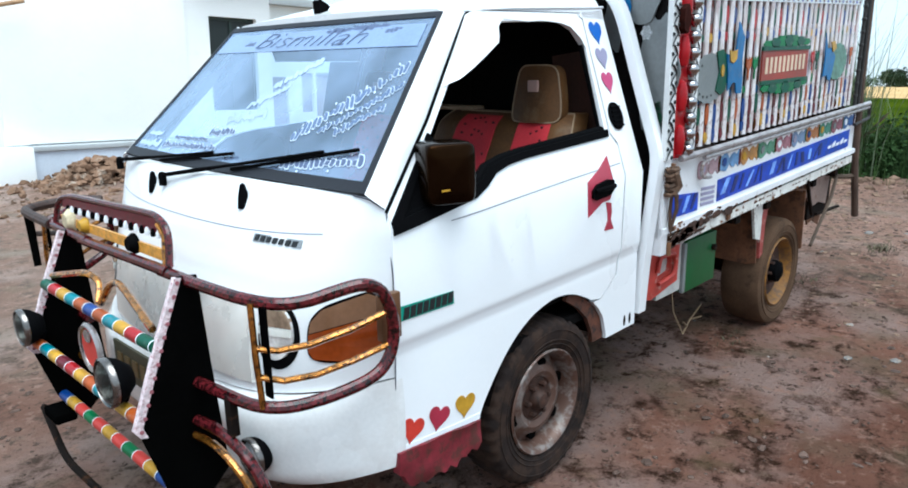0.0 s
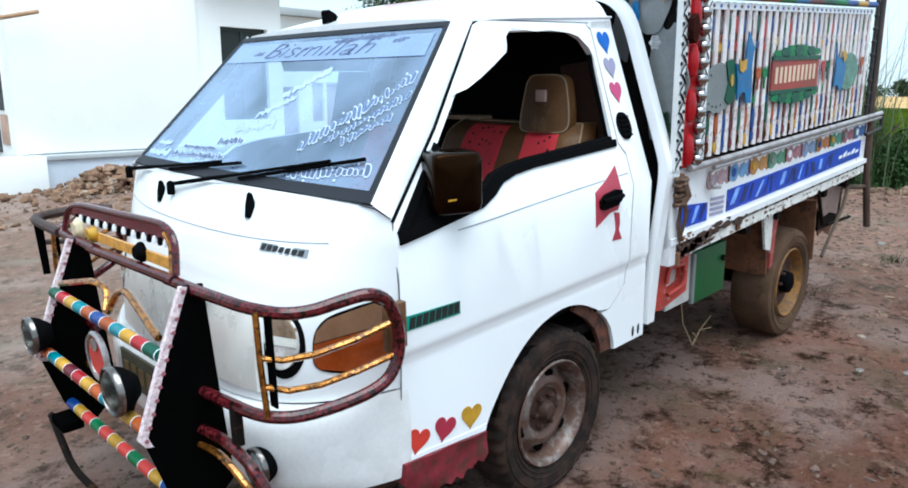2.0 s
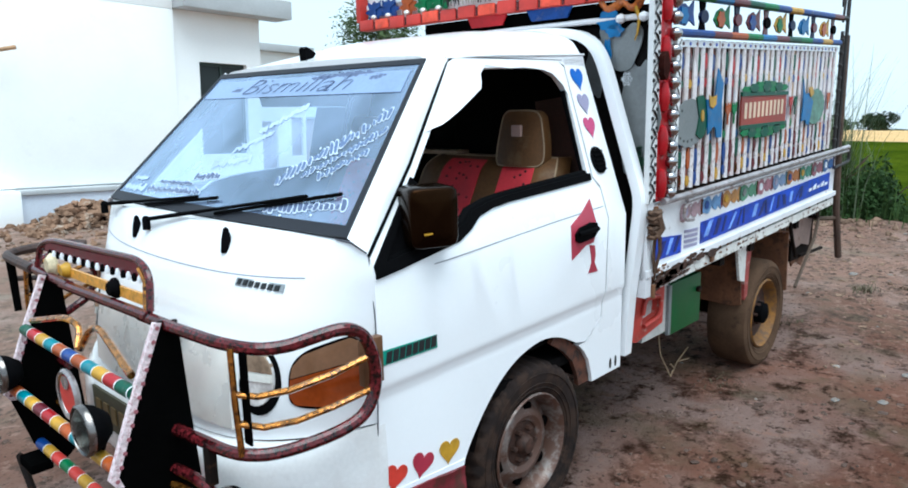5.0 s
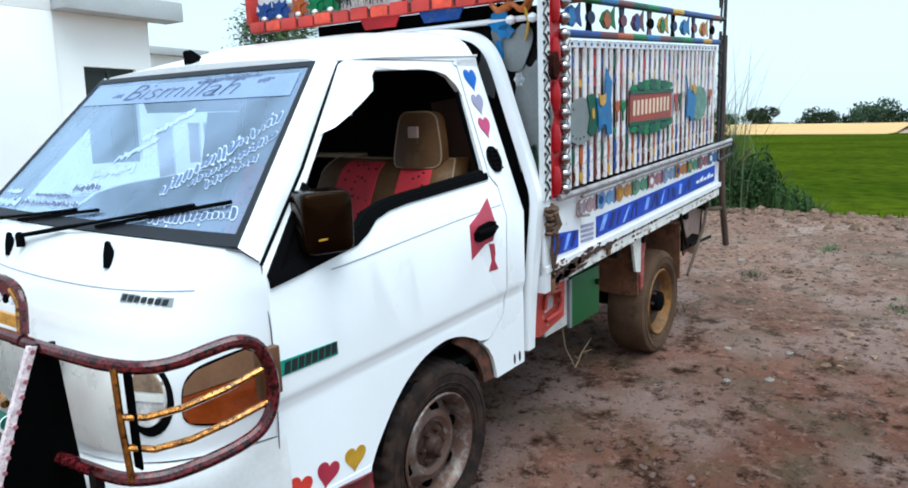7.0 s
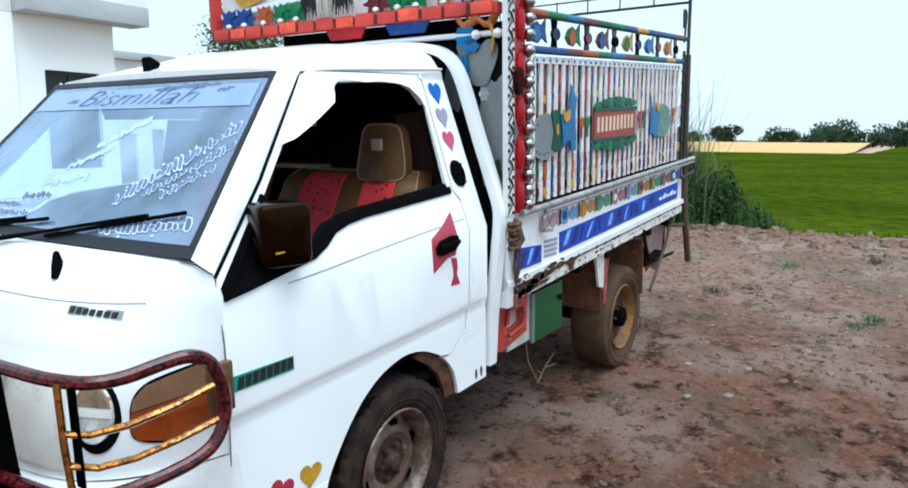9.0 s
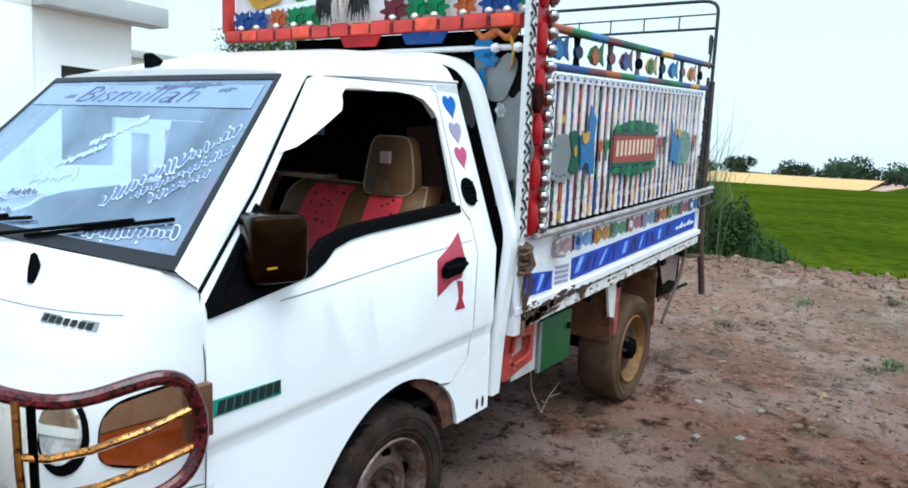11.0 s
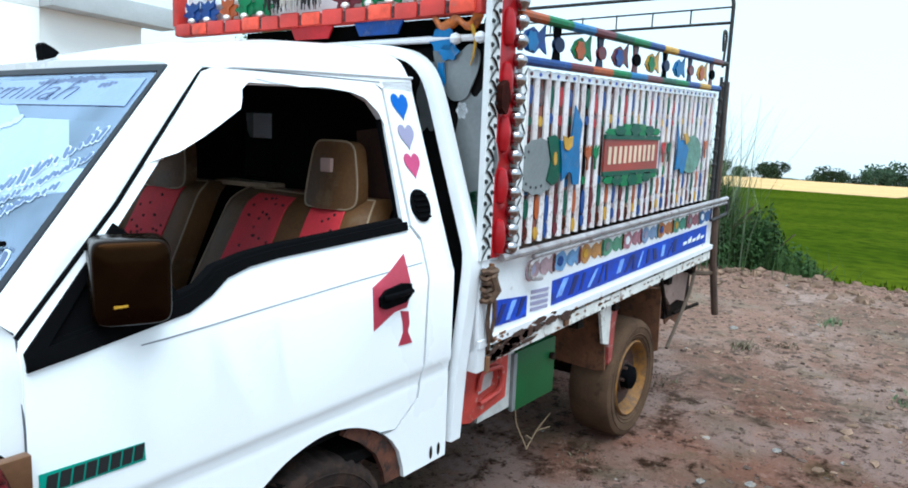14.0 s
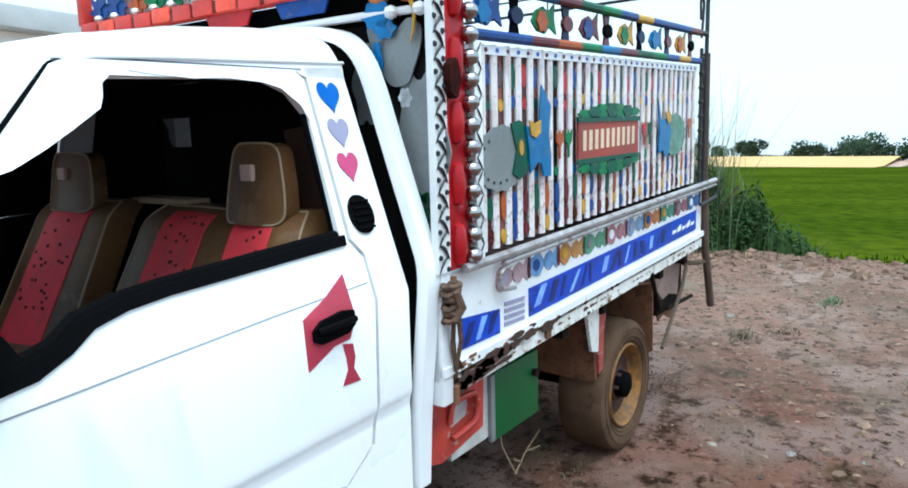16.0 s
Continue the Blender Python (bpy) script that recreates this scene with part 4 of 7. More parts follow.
    for x0, x1, z0, z1 in ((0.36, 0.6, 0.5, 0.62), (-0.85, -0.46, 0.44, 0.6)):
        part("sill_flange", box((x0, -0.79, z0), (x1, -0.765, z1)), UNDER, body)
    return body


def windscreen():
    w = empty("windscreen", parent=truck)

    def at(u, v, off=0.0):
        half = 0.842 + (0.682 - 0.842) * v
        y = YC + u * half
        x = -0.875 + 0.51 * v - 0.035 * (1 - u * u) * (1 - 0.5 * v) - off * 0.72
        return (x, y, 1.312 + 0.538 * v + off * 0.7)

    part("windscreen_pane", grid(span(-1, 1, 20), span(0, 1, 10), at), WINDSCREEN, w).visible_shadow = False
    rim = [(-1, 0), (1, 0), (1, 1), (-1, 1)]
    hole = [(-0.97, 0.055), (0.97, 0.055), (0.974, 0.966), (-0.974, 0.966)]
    part("rubber_seal", sheet(rim, lambda a, b: at(a, b, 0.004), (0.012, 0, -0.012), holes=[hole], cuts_a=span(-0.8, 0.8, 8)), mat("seal_rubber", (0.02, 0.021, 0.027), 0.5, spread=0.2, spec=0.2), w, "slate-black rubber windscreen seal")
    part("sun_strip", sheet([(-0.93, 0.79), (0.93, 0.79), (0.93, 0.93), (-0.93, 0.93)], lambda a, b: at(a, b, 0.003), (0.001, 0, -0.001), cuts_a=span(-0.8, 0.8, 8)), LAVENDER, w, "pale lavender sun strip film")
    # the lettering on the strip
    cu = bpy.data.curves.new("lettering", "FONT")
    cu.body, cu.size, cu.align_x, cu.align_y, cu.shear, cu.extrude, cu.offset = "Bismillah", 0.16, "CENTER", "CENTER", 0.45, 0.0008, -0.005
    tmp = bpy.data.objects.new("lettering", cu)
    scene.collection.objects.link(tmp)
    bpy.context.view_layer.update()
    me = bpy.data.meshes.new_from_object(tmp.evaluated_get(bpy.context.evaluated_depsgraph_get()))
    bpy.data.objects.remove(tmp)
    for v in me.vertices:
        a, b = -v.co.x * 1.28 / 0.70 - 0.01, 0.862 + v.co.y / 0.95
        v.co = V(at(a, b, 0.006 + v.co.z))
    me.materials.clear()
    me.materials.append(mat("slate_lettering", (0.09, 0.12, 0.22), 0.5))
    ob = new("lettering", me)
    ob.parent = w
    tagged(ob, "slate grey slanted lettering")

    def bars(name, rows, material, label, core=None):
        """Rows of unreadable cut lettering as slanted rounded bars, each with an outline."""
        r = random.Random(len(rows))
        for u0, v0, u1, v1, h, n in rows:
            n = int(n * 1.5)
            for k in range(n):
                f = (k + 0.5) / n
                cu2, cv = u0 + (u1 - u0) * f, v0 + (v1 - v0) * f + r.uniform(-0.12, 0.12) * h
                wd, hh, tl = abs(u1 - u0) / n * r.uniform(0.85, 1.25), h * r.uniform(0.45, 1.3), r.uniform(-0.6, 1.2)
                bend = r.uniform(-0.35, 0.35)

                def blob(k1, k2):
                    out = []
                    for j in range(14):
                        a = 6.28319 * j / 14
                        x, y = abs(math.cos(a)) ** 0.6 * (1 if math.cos(a) > 0 else -1), abs(math.sin(a)) ** 0.6 * (1 if math.sin(a) > 0 else -1)
                        out.append((cu2 + wd * 0.5 * k1 * (x + bend * y * y) + hh * k2 * 0.5 * y * tl * 0.4, cv + hh * 0.5 * k2 * (y + bend * 0.6 * x * x)))
                    return out
                part(name, sheet(blob(1.0, 1.0), lambda a, b: at(a, b, 0.003), (0.001, 0, -0.001)), material, w, label)
                if core:
                    part(name + "_core", sheet(blob(0.7, 0.8), lambda a, b: at(a, b, 0.0045), (0.001, 0, -0.001)), core, w)
                if k % 3 == 1:
                    dot = ellipse(wd * 0.4, h * 0.22, 8, cu2 + wd * 0.2, cv + h * 0.75 * (1 if k % 2 else -1))
                    part(name + "_dot", sheet(dot, lambda a, b: at(a, b, 0.003), (0.001, 0, -0.001)), material, w)

    def un(y, v):
        return (y - YC) / (0.842 - 0.16 * v)

    def rows(table):
        out = []
        for (ya, za), (yb, zb), h, n in table:
            v0, v1 = (za - 1.312) / 0.538, (zb - 1.312) / 0.538
            out.append((un(ya, v0), v0, un(yb, v1), v1, h / 0.7, n))
        return out

    slate = mat("slate_lettering", (0.12, 0.16, 0.26))
    film_white = mat("bluish_white_vinyl", (0.6, 0.68, 0.8), 0.4, spread=0.1)
    pale_film = mat("pale_blue_vinyl", (0.4, 0.5, 0.68), 0.4, spread=0.2)
    bars("white_sticker", rows((((-0.24, 1.44), (-0.59, 1.672), 0.05, 15), ((-0.36, 1.462), (-0.62, 1.615), 0.03, 13), ((-0.44, 1.462), (-0.6, 1.55), 0.03, 8))), film_white, "white outlined cut vinyl bars", mat("blue_slate_vinyl", (0.1, 0.15, 0.28), 0.5))
    bars("pale_sticker", rows((((0.24, 1.475), (0.0, 1.51), 0.035, 10), ((0.16, 1.53), (-0.02, 1.60), 0.03, 8), ((0.08, 1.60), (-0.12, 1.70), 0.028, 7), ((0.87, 1.362), (0.66, 1.368), 0.035, 7), ((0.84, 1.40), (0.7, 1.405), 0.022, 6))), pale_film, "pale blue cut vinyl bars")
    bars("dark_sticker", rows((((-0.28, 1.362), (-0.66, 1.392), 0.04, 11), ((0.62, 1.37), (0.18, 1.38), 0.024, 15), ((0.56, 1.40), (0.28, 1.405), 0.016, 11), ((0.3, 1.43), (0.12, 1.44), 0.03, 6))), film_white, "dark vinyl bars with a white outline", slate)
    bars("strip_ornament", rows((((-0.02, 1.803), (-0.36, 1.815), 0.022, 12), ((0.55, 1.765), (0.47, 1.772), 0.022, 3), ((-0.36, 1.79), (-0.44, 1.8), 0.02, 3))), slate, "small slate ornaments on the strip")

    for k, ((y0, v0), (y1, v1)) in enumerate((((0.36, -0.10), (-0.60, 0.20)), ((0.86, -0.07), (0.03, 0.11)))):
        arm = []
        for f in span(0, 1, 8):
            y, v = y0 + (y1 - y0) * f, v0 + (v1 - v0) * f
            arm.append(V(at(un(y, v), v, 0.03 - 0.012 * f)))
        part("wiper_arm", tube(arm[:8], [0.0085] * 3 + [0.006] * 5, 6), BLACK, w)
        blade = []
        for f in span(0.42, 1.02, 6):
            y, v = y0 + (y1 - y0) * f, v0 + (v1 - v0) * f - 0.01
            blade.append(at(un(y, v), v, 0.012))
        part("wiper_blade", tube(blade, 0.0065, 6), BLACK, w)
        part("wiper_pivot", lathe([(0.0, -0.03), (0.015, -0.03), (0.015, 0.012), (0.009, 0.022), (0, 0.024)], arm[0] - V((0, 0, 0.01)), "z", 12), BLACK, w)


def door(mirror=False):
    d = empty("door", parent=truck, label="white cab door with open window")
    t = (0, -0.028 if mirror else 0.028, 0)
    off = 0.004

    def lay(poly, material, name, o=0.006, holes=(), label="", depth=0.004, cuts=()):
        return part(name, sheet(poly, flank(o, mirror), (0, -depth if mirror else depth, 0), holes=holes, cuts_b=(1.21, 1.5, 1.7) + tuple(cuts)), material, d, label)

    part("door_panel", sheet(DOOR, flank(off, mirror), t, holes=[WINDOW], cuts_b=BENDS + (1.45, 1.65), cuts_a=(-0.6, -0.4, -0.2, 0.0, 0.2)), WHITE, d)
    edge = [(-0.853, 0.49), (-0.853, 1.262), (-0.592, 1.510), (-0.288, 1.842), (-0.245, 1.86), (0.40, 1.870)]
    seal = []
    for (a0, b0), (a1, b1) in zip(edge, edge[1:]):
        seal += [flank(0.003, mirror)(a0 + (a1 - a0) * f, b0 + (b1 - b0) * f) for f in (0, 0.25, 0.5, 0.75)]
    part("door_seal", tube(seal[4:17], [0.0055] * 8 + [0.004, 0.003, 0.0025, 0.002, 0.0018], 6), BLACK, d, "black rubber door seal")
    part("top_seam", tube([flank(0.0035, mirror)(a, 1.86 + 0.0155 * (a + 0.245)) for a in span(-0.24, 0.43, 6)], 0.0016, 5), mat("door_gap_shadow_line", (0.08, 0.08, 0.1), 0.8), d)
    part("scuttle_gap", tube([(-0.885, far(-0.70) if mirror else -0.70, 1.306), (-0.872, far(-0.76) if mirror else -0.76, 1.298), (-0.856, far(-0.806) if mirror else -0.806, 1.272)], 0.0025, 5), mat("door_gap_shadow_line", (0.08, 0.08, 0.1), 0.8), d)
    part("door_gap", tube(seal[:5], 0.002, 5), mat("door_gap_shadow_line", (0.08, 0.08, 0.1), 0.8), d)
    if mirror:
        part("window_header", sheet([(-0.14, 1.70), (0.40, 1.695), (0.40, 1.80), (0.28, 1.828), (-0.2, 1.82)], flank(-0.035, True), (0, -0.004, 0)), CABIN, d, "dark strip along the window top")
        # dark sheet added to block the bright view through this window
        part("window_cloth", sheet([(0.20, 1.392), (0.40, 1.40), (0.40, 1.692), (0.20, 1.694)], flank(-0.035, True), (0, -0.004, 0)), CABIN, d, "added dark sheet over the rear of the window")
        # dark sheet over the white inner door, in place of its shade
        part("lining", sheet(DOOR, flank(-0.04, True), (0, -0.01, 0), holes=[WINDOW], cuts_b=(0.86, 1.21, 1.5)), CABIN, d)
        return
    # sill weatherstrip, black sail, door lining
    sill = [(-0.845, 1.195), (-0.47, 1.250), (-0.40, 1.280), (-0.345, 1.315), (-0.27, 1.334), (-0.17, 1.345), (0.395, 1.374), (0.398, 1.402), (-0.18, 1.368), (-0.28, 1.357), (-0.367, 1.338), (-0.42, 1.302), (-0.48, 1.285), (-0.80, 1.237), (-0.6, 1.462), (-0.61, 1.47), (-0.846, 1.232)]
    lay(sill, BLACK, "weatherstrip", 0.012, label="black rubber window weatherstrip", depth=0.01)
    part("sill_cap", tube([(a, py(b) + 0.016, b - 0.004) for a, b in WINDOW[:7]], 0.02, 8), BLACK, d)
    lay([(-0.79, 1.238), (-0.48, 1.285), (-0.50, 1.33), (-0.585, 1.455), (-0.60, 1.458)], BLACK, "mirror_sail", 0.0, label="black plastic mirror sail", depth=0.01)
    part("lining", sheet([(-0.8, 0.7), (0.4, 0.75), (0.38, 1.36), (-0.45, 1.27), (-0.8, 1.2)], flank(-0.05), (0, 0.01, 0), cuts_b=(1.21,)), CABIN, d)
    # white rain visor: it stands out from the window front, and runs on as a narrow strip
    def bulge(a, b):
        edge = 1.54 + 0.976 * (a + 0.565) + 1.6 * max(0.0, a + 0.32)
        o = 0.095 * min(1.0, max(0.0, (a + 0.5) / 0.25)) * min(1.0, max(0.0, (edge - b) / 0.055)) ** 0.7
        return (a, py(b) - 0.004 - o, b)

    front = [(-0.57, 1.535), (-0.496, 1.602), (-0.425, 1.628), (-0.36, 1.668), (-0.31, 1.703), (-0.254, 1.745), (-0.243, 1.77), (-0.236, 1.797), (-0.218, 1.812), (-0.203, 1.823), (-0.198, 1.845), (-0.262, 1.845)]
    part("window_visor", sheet(front, bulge, (0.0, 0.003, 0), cuts_a=span(-0.5, -0.22, 12), cuts_b=span(1.6, 1.82, 11)), WHITE, d, "white bulging rain visor over the window")
    lip = [(-0.34, 1.767), (-0.315, 1.792), (-0.288, 1.819), (-0.262, 1.845), (-0.23, 1.845), (-0.198, 1.845)]
    part("visor_flange", grid(lip, span(0, 1, 3), lambda p, v: V(bulge(*p)).lerp(V((p[0], py(p[1]) - 0.002, p[1] + 0.004)), v), (0, 0, -0.003)), WHITE, d)
    strip = [(-0.11, 1.838), (0.285, 1.842), (0.36, 1.806), (0.405, 1.748), (0.402, 1.725), (0.384, 1.768), (0.33, 1.812), (0.27, 1.826), (0.14, 1.833), (0.06, 1.826), (-0.06, 1.832)]
    lay(strip, WHITE, "visor_strip", 0.007, label="narrow white strip along the window top", depth=0.004)
    part("window_channel", tube([(0.39, py(1.40) + 0.02, 1.39), (0.402, py(1.73) + 0.02, 1.74)], 0.011, 6), BLACK, d)
    # grey strip paints the pressed crease's shade; door handle on its red sticker
    crease = [(-0.60, 1.197), (-0.54, 1.199), (-0.226, 1.221), (0.08, 1.241), (0.435, 1.260), (0.435, 1.264), (0.08, 1.245), (-0.226, 1.225), (-0.54, 1.203), (-0.60, 1.2)]
    lay(crease, mat("grey_crease_shadow_line", (0.25, 0.25, 0.28), 0.5), "crease_line", 0.005, depth=0.002)
    sticker = [(0.168, 1.215), (0.26, 1.252), (0.35, 1.302), (0.352, 1.16), (0.335, 1.125), (0.275, 1.12), (0.178, 1.075)]
    lay(sticker, RED_VINYL, "handle_sticker", 0.0065, label="crimson cut vinyl sticker round the handle", depth=0.003)
    tail = [(0.305, 1.118), (0.345, 1.11), (0.352, 1.07), (0.345, 1.04), (0.37, 0.997), (0.30, 1.0), (0.322, 1.04), (0.318, 1.075)]
    lay(tail, RED_VINYL, "handle_sticker_tail", 0.0066, depth=0.003)
    hb = sheet([(-0.075, -0.028), (-0.05, -0.04), (0.05, -0.03), (0.078, -0.01), (0.075, 0.03), (0.03, 0.035), (-0.05, 0.022), (-0.078, 0.0)], lambda a, b: (0.272 + a, -0.842, 1.178 + b - 0.02 * a), (0, 0.012, 0))
    part("door_handle", hb, BLACK, d, "black plastic door handle")
    part("handle_grip", tube([(0.205, -0.846, 1.178), (0.24, -0.86, 1.184), (0.30, -0.86, 1.186), (0.342, -0.846, 1.183)], 0.0105, 7), BLACK, d)
    badge = [(-0.832, 0.925), (-0.598, 0.922), (-0.6, 0.966), (-0.832, 0.972)]
    lay(badge, mat("green_badge", rgb("2c8f7c"), 0.4), "name_badge", 0.007, label="green name badge with dark marks", depth=0.002)
    for k in range(8):
        x = -0.822 + k * 0.0275
        poly = [(x, 0.929), (x + 0.0225, 0.929), (x + 0.0285, 0.965), (x + 0.006, 0.965)]
        part("badge_mark", sheet(poly, flank(0.009), (0, 0.002, 0)), INK, d)
    for x, z, m, rot in ((-0.792, 0.537, mat("orange_red_vinyl", rgb("c0382c"), 0.4, spread=0.15, scale=20), 0.35), (-0.672, 0.533, RED_VINYL, 0.35), (-0.543, 0.53, GOLD, 0.15)):
        lay(moved(heart(0.1, 0.088), x, z, turn=-rot), m, "heart_sticker", 0.007, label="small heart sticker", depth=0.002)
    lay([(-0.852, 0.486), (-0.468, 0.452), (-0.462, 0.475), (-0.6, 0.482), (-0.848, 0.502)], WHITE_VINYL, "sill_tape", 0.0062, depth=0.002)


def quarter_details():
    q = empty("pillar_trim", parent=truck)
    for x, z, w, m in ((0.515, 1.79, 0.09, BLUE_VINYL), (0.512, 1.685, 0.085, GREY_VINYL), (0.508, 1.585, 0.085, PINK)):
        part("heart_sticker", sheet(moved(heart(w, w * 1.05), x, z), flank(0.004), (0, 0.002, 0), cuts_b=(1.21,)), m, q, "heart shaped vinyl sticker")
    part("air_vent", sheet(ellipse(0.10, 0.112, 24, 0.497, 1.45), flank(0.008), (0, 0.012, 0)), BLACK, q, "round black louvred air vent")
    for k in range(5):
        z = 1.412 + k * 0.019
        part("louvre", tube([(0.462, py(z) - 0.012, z), (0.532, py(z) - 0.012, z)], 0.0045, 5), BLACK, q)
    edge = [(-0.862, 0.415), (-0.842, 0.40)]
    for k in range(13):
        edge.append((-0.82 + 0.027 * k, (0.36, 0.335, 0.345, 0.325, 0.338, 0.352, 0.33, 0.347, 0.33, 0.356, 0.342, 0.365, 0.35)[k] + 0.012 * noise.noise((k * 1.7, 2.2, 0))))
    board = sheet(edge + [(-0.472, 0.37), (-0.468, 0.45), (-0.6, 0.466), (-0.858, 0.488)], lambda a, b: (a, -0.83 + 0.02 * noise.noise((a * 9, b * 14, 1)), b), (0, 0.03, 0), cuts_a=span(-0.83, -0.5, 8), cuts_b=(0.36, 0.38, 0.4, 0.42, 0.44))
    part("step_board", board, mat("battered_red_board", rgb("701b26"), 0.6, spread=0.5, scale=9, bump=0.3, stain=(0.06, 0.018, 0.012), amount=0.9, edge=0.5), q, "battered dark red sill board")
    part("arch_rust", sheet([(0.10, 0.768), (0.18, 0.742), (0.258, 0.69), (0.3, 0.656), (0.334, 0.61), (0.36, 0.535), (0.364, 0.507), (0.285, 0.507), (0.272, 0.56), (0.236, 0.63), (0.17, 0.69), (0.08, 0.745)], lambda a, b: (a, -0.80, b), (0, 0.02, 0)), mat("orange_rusty_lip", (0.085, 0.026, 0.012), 0.8, spread=0.7, scale=14, bump=0.2, stain=(0.01, 0.006, 0.005), amount=0.9, edge=0.5), q, "orange rusted arch lip")
    for x in (0.515, 0.56):
        part("scrape", sheet(ellipse(0.016, 0.05, 8, x, 0.545), flank(0.003), (0, 0.002, 0)), UNDER, q)
    return q


def mirror_unit():
    m = empty("door_mirror", parent=truck, label="black door mirror housing with brownish gloss")
    shell = mat("black_shell_ground_tint", (0.004, 0.002, 0.001), 0.2, spread=0.4, scale=9, spec=0.11)
    # orange specular tint stands for brown ground mirrored in the shell
    shell.node_tree.nodes["Principled BSDF"].inputs["Specular Tint"].default_value = (1.0, 0.42, 0.14, 1)

    # the housing stands folded half in, its back turned out and forward
    mid, side, out = V((-0.6385, -0.867, 1.355)), V((0.927, -0.376, 0)), V((-0.376, -0.927, 0))

    def at(a, b):
        c, s = math.cos(a), math.sin(a)
        k = 0.0825 * (abs(c) ** 0.28) * (1 if c > 0 else -1), 0.096 * (abs(s) ** 0.28) * (1 if s > 0 else -1)
        d = (0.0, 0.9, 1.0, 1.0, 0.99, 0.965, 0.9, 0.5, 0.0)[b]
        o = (-0.1, -0.1, -0.09, -0.02, -0.004, 0.008, 0.016, 0.021, 0.0225)[b]
        return mid + side * k[0] * d + V((0, 0, k[1] * d)) + out * o

    part("housing", grid(span(0, 6.28319, 44), range(9), at), shell, m, sharp=60)
    part("decal_mark", sheet([(-0.04, -0.05), (-0.012, -0.048), (-0.012, -0.043), (-0.04, -0.044)], lambda a, b: mid + side * a + V((0, 0, b)) + out * 0.0225, -out * 0.003), GOLD, m)
    part("mirror_arm", tube([(-0.62, -0.80, 1.27), (-0.60, -0.76, 1.25)], 0.03, 8), BLACK, m)



def lamps():
    h = empty("headlamp_unit", parent=truck)
    for mirror in (False, True):
        y = (lambda v: far(v)) if mirror else (lambda v: v)

        def onto(poly, material, name, o, label="", depth=0.015):
            return part(name, sheet([(y(a), b) for a, b in poly], nose(o), (depth, 0, 0), cuts_a=[y(v) for v in (-0.5, -0.55, -0.65, -0.68, -0.7, -0.72, -0.74, -0.76, -0.78)], cuts_b=(0.85, 0.9, 0.95)), material, h, label)

        cy = -0.52
        ring = ellipse(0.148, 0.215, 28, cy, 0.868)
        onto(ring, BLACK, "lamp_bezel", 0.004, "black oval headlamp surround")
        onto(ellipse(0.118, 0.17, 28, cy, 0.878), HEAD_LENS, "headlamp_lens", 0.012, "clear domed headlamp lens")
        onto([(-0.578, 0.9), (-0.57, 0.928), (-0.55, 0.953), (-0.52, 0.962), (-0.49, 0.953), (-0.47, 0.928), (-0.462, 0.9)], mat("tan_lamp_top", rgb("8a7460"), 0.2, spread=0.4, scale=18, coat=0.8), "lamp_upper_lens", 0.018, "smoky upper half of the lens")
        onto([(-0.577, 0.872), (-0.578, 0.896), (-0.462, 0.896), (-0.463, 0.872)], mat("bright_reflector_band", (0.85, 0.85, 0.8), 0.15, metal=0.2, spread=0.1, coat=1.0), "reflector_band", 0.0185, "bright reflector band")
        full = [(-0.618, 0.885), (-0.616, 0.825), (-0.64, 0.80), (-0.725, 0.796), (-0.79, 0.83), (-0.808, 0.85), (-0.808, 1.012), (-0.778, 1.03), (-0.72, 1.005), (-0.655, 0.974), (-0.624, 0.93)]
        onto([(p.x, p.y) for p in rounded([(a, b, 0) for a, b in full], 0.03, 3, True)], BLACK, "indicator_rim", 0.005, "black indicator lamp rim")
        onto([(-0.625, 0.885), (-0.624, 0.83), (-0.64, 0.808), (-0.725, 0.804), (-0.79, 0.838), (-0.80, 0.85), (-0.80, 0.952)], AMBER, "indicator_lens", 0.008, "amber wrap-round indicator lens")
        onto([(-0.626, 0.888), (-0.63, 0.925), (-0.66, 0.965), (-0.72, 0.995), (-0.775, 1.02), (-0.80, 1.008), (-0.80, 0.955)], LAMP_TOP, "indicator_upper_lens", 0.008)
    # marks on the nose
    plate = sheet([(-0.337, 1.135), (-0.555, 1.138), (-0.555, 1.162), (-0.337, 1.159)], nose(0.004), (0.003, 0, 0))
    part("maker_badge", plate, mat("grey_badge", (0.28, 0.3, 0.32), 0.4), h, "grey maker badge with dark marks")
    for k in range(7):
        a = -0.345 - k * 0.029
        part("badge_mark", sheet([(a, 1.140), (a - 0.018, 1.141), (a - 0.022, 1.158), (a - 0.003, 1.157)], nose(0.006), (0.003, 0, 0)), INK, h)
    bm = bmesh.new()
    tube([(fx(yy, zz) - 0.0005, yy, zz) for yy, zz in ((yy, 1.156 + 0.06 * abs(yy - YC) ** 2) for yy in span(-0.62, 0.82, 28))], 0.0018, 5, bm=bm)
    part("bonnet_seam", bm, mat("bonnet_seam_gap", (0.3, 0.3, 0.38), 0.7), h)
    for yy, xx, zz in ((0.46, -0.975, 1.22), (-0.215, -0.968, 1.24)):
        noz = lathe([(0.0, -0.02), (0.022, -0.02), (0.018, 0.02), (0.009, 0.06), (0.0, 0.066)], (xx, yy, zz), "z", 10)
        part("washer_nozzle", noz, BLACK, h, "black windscreen washer nozzle")
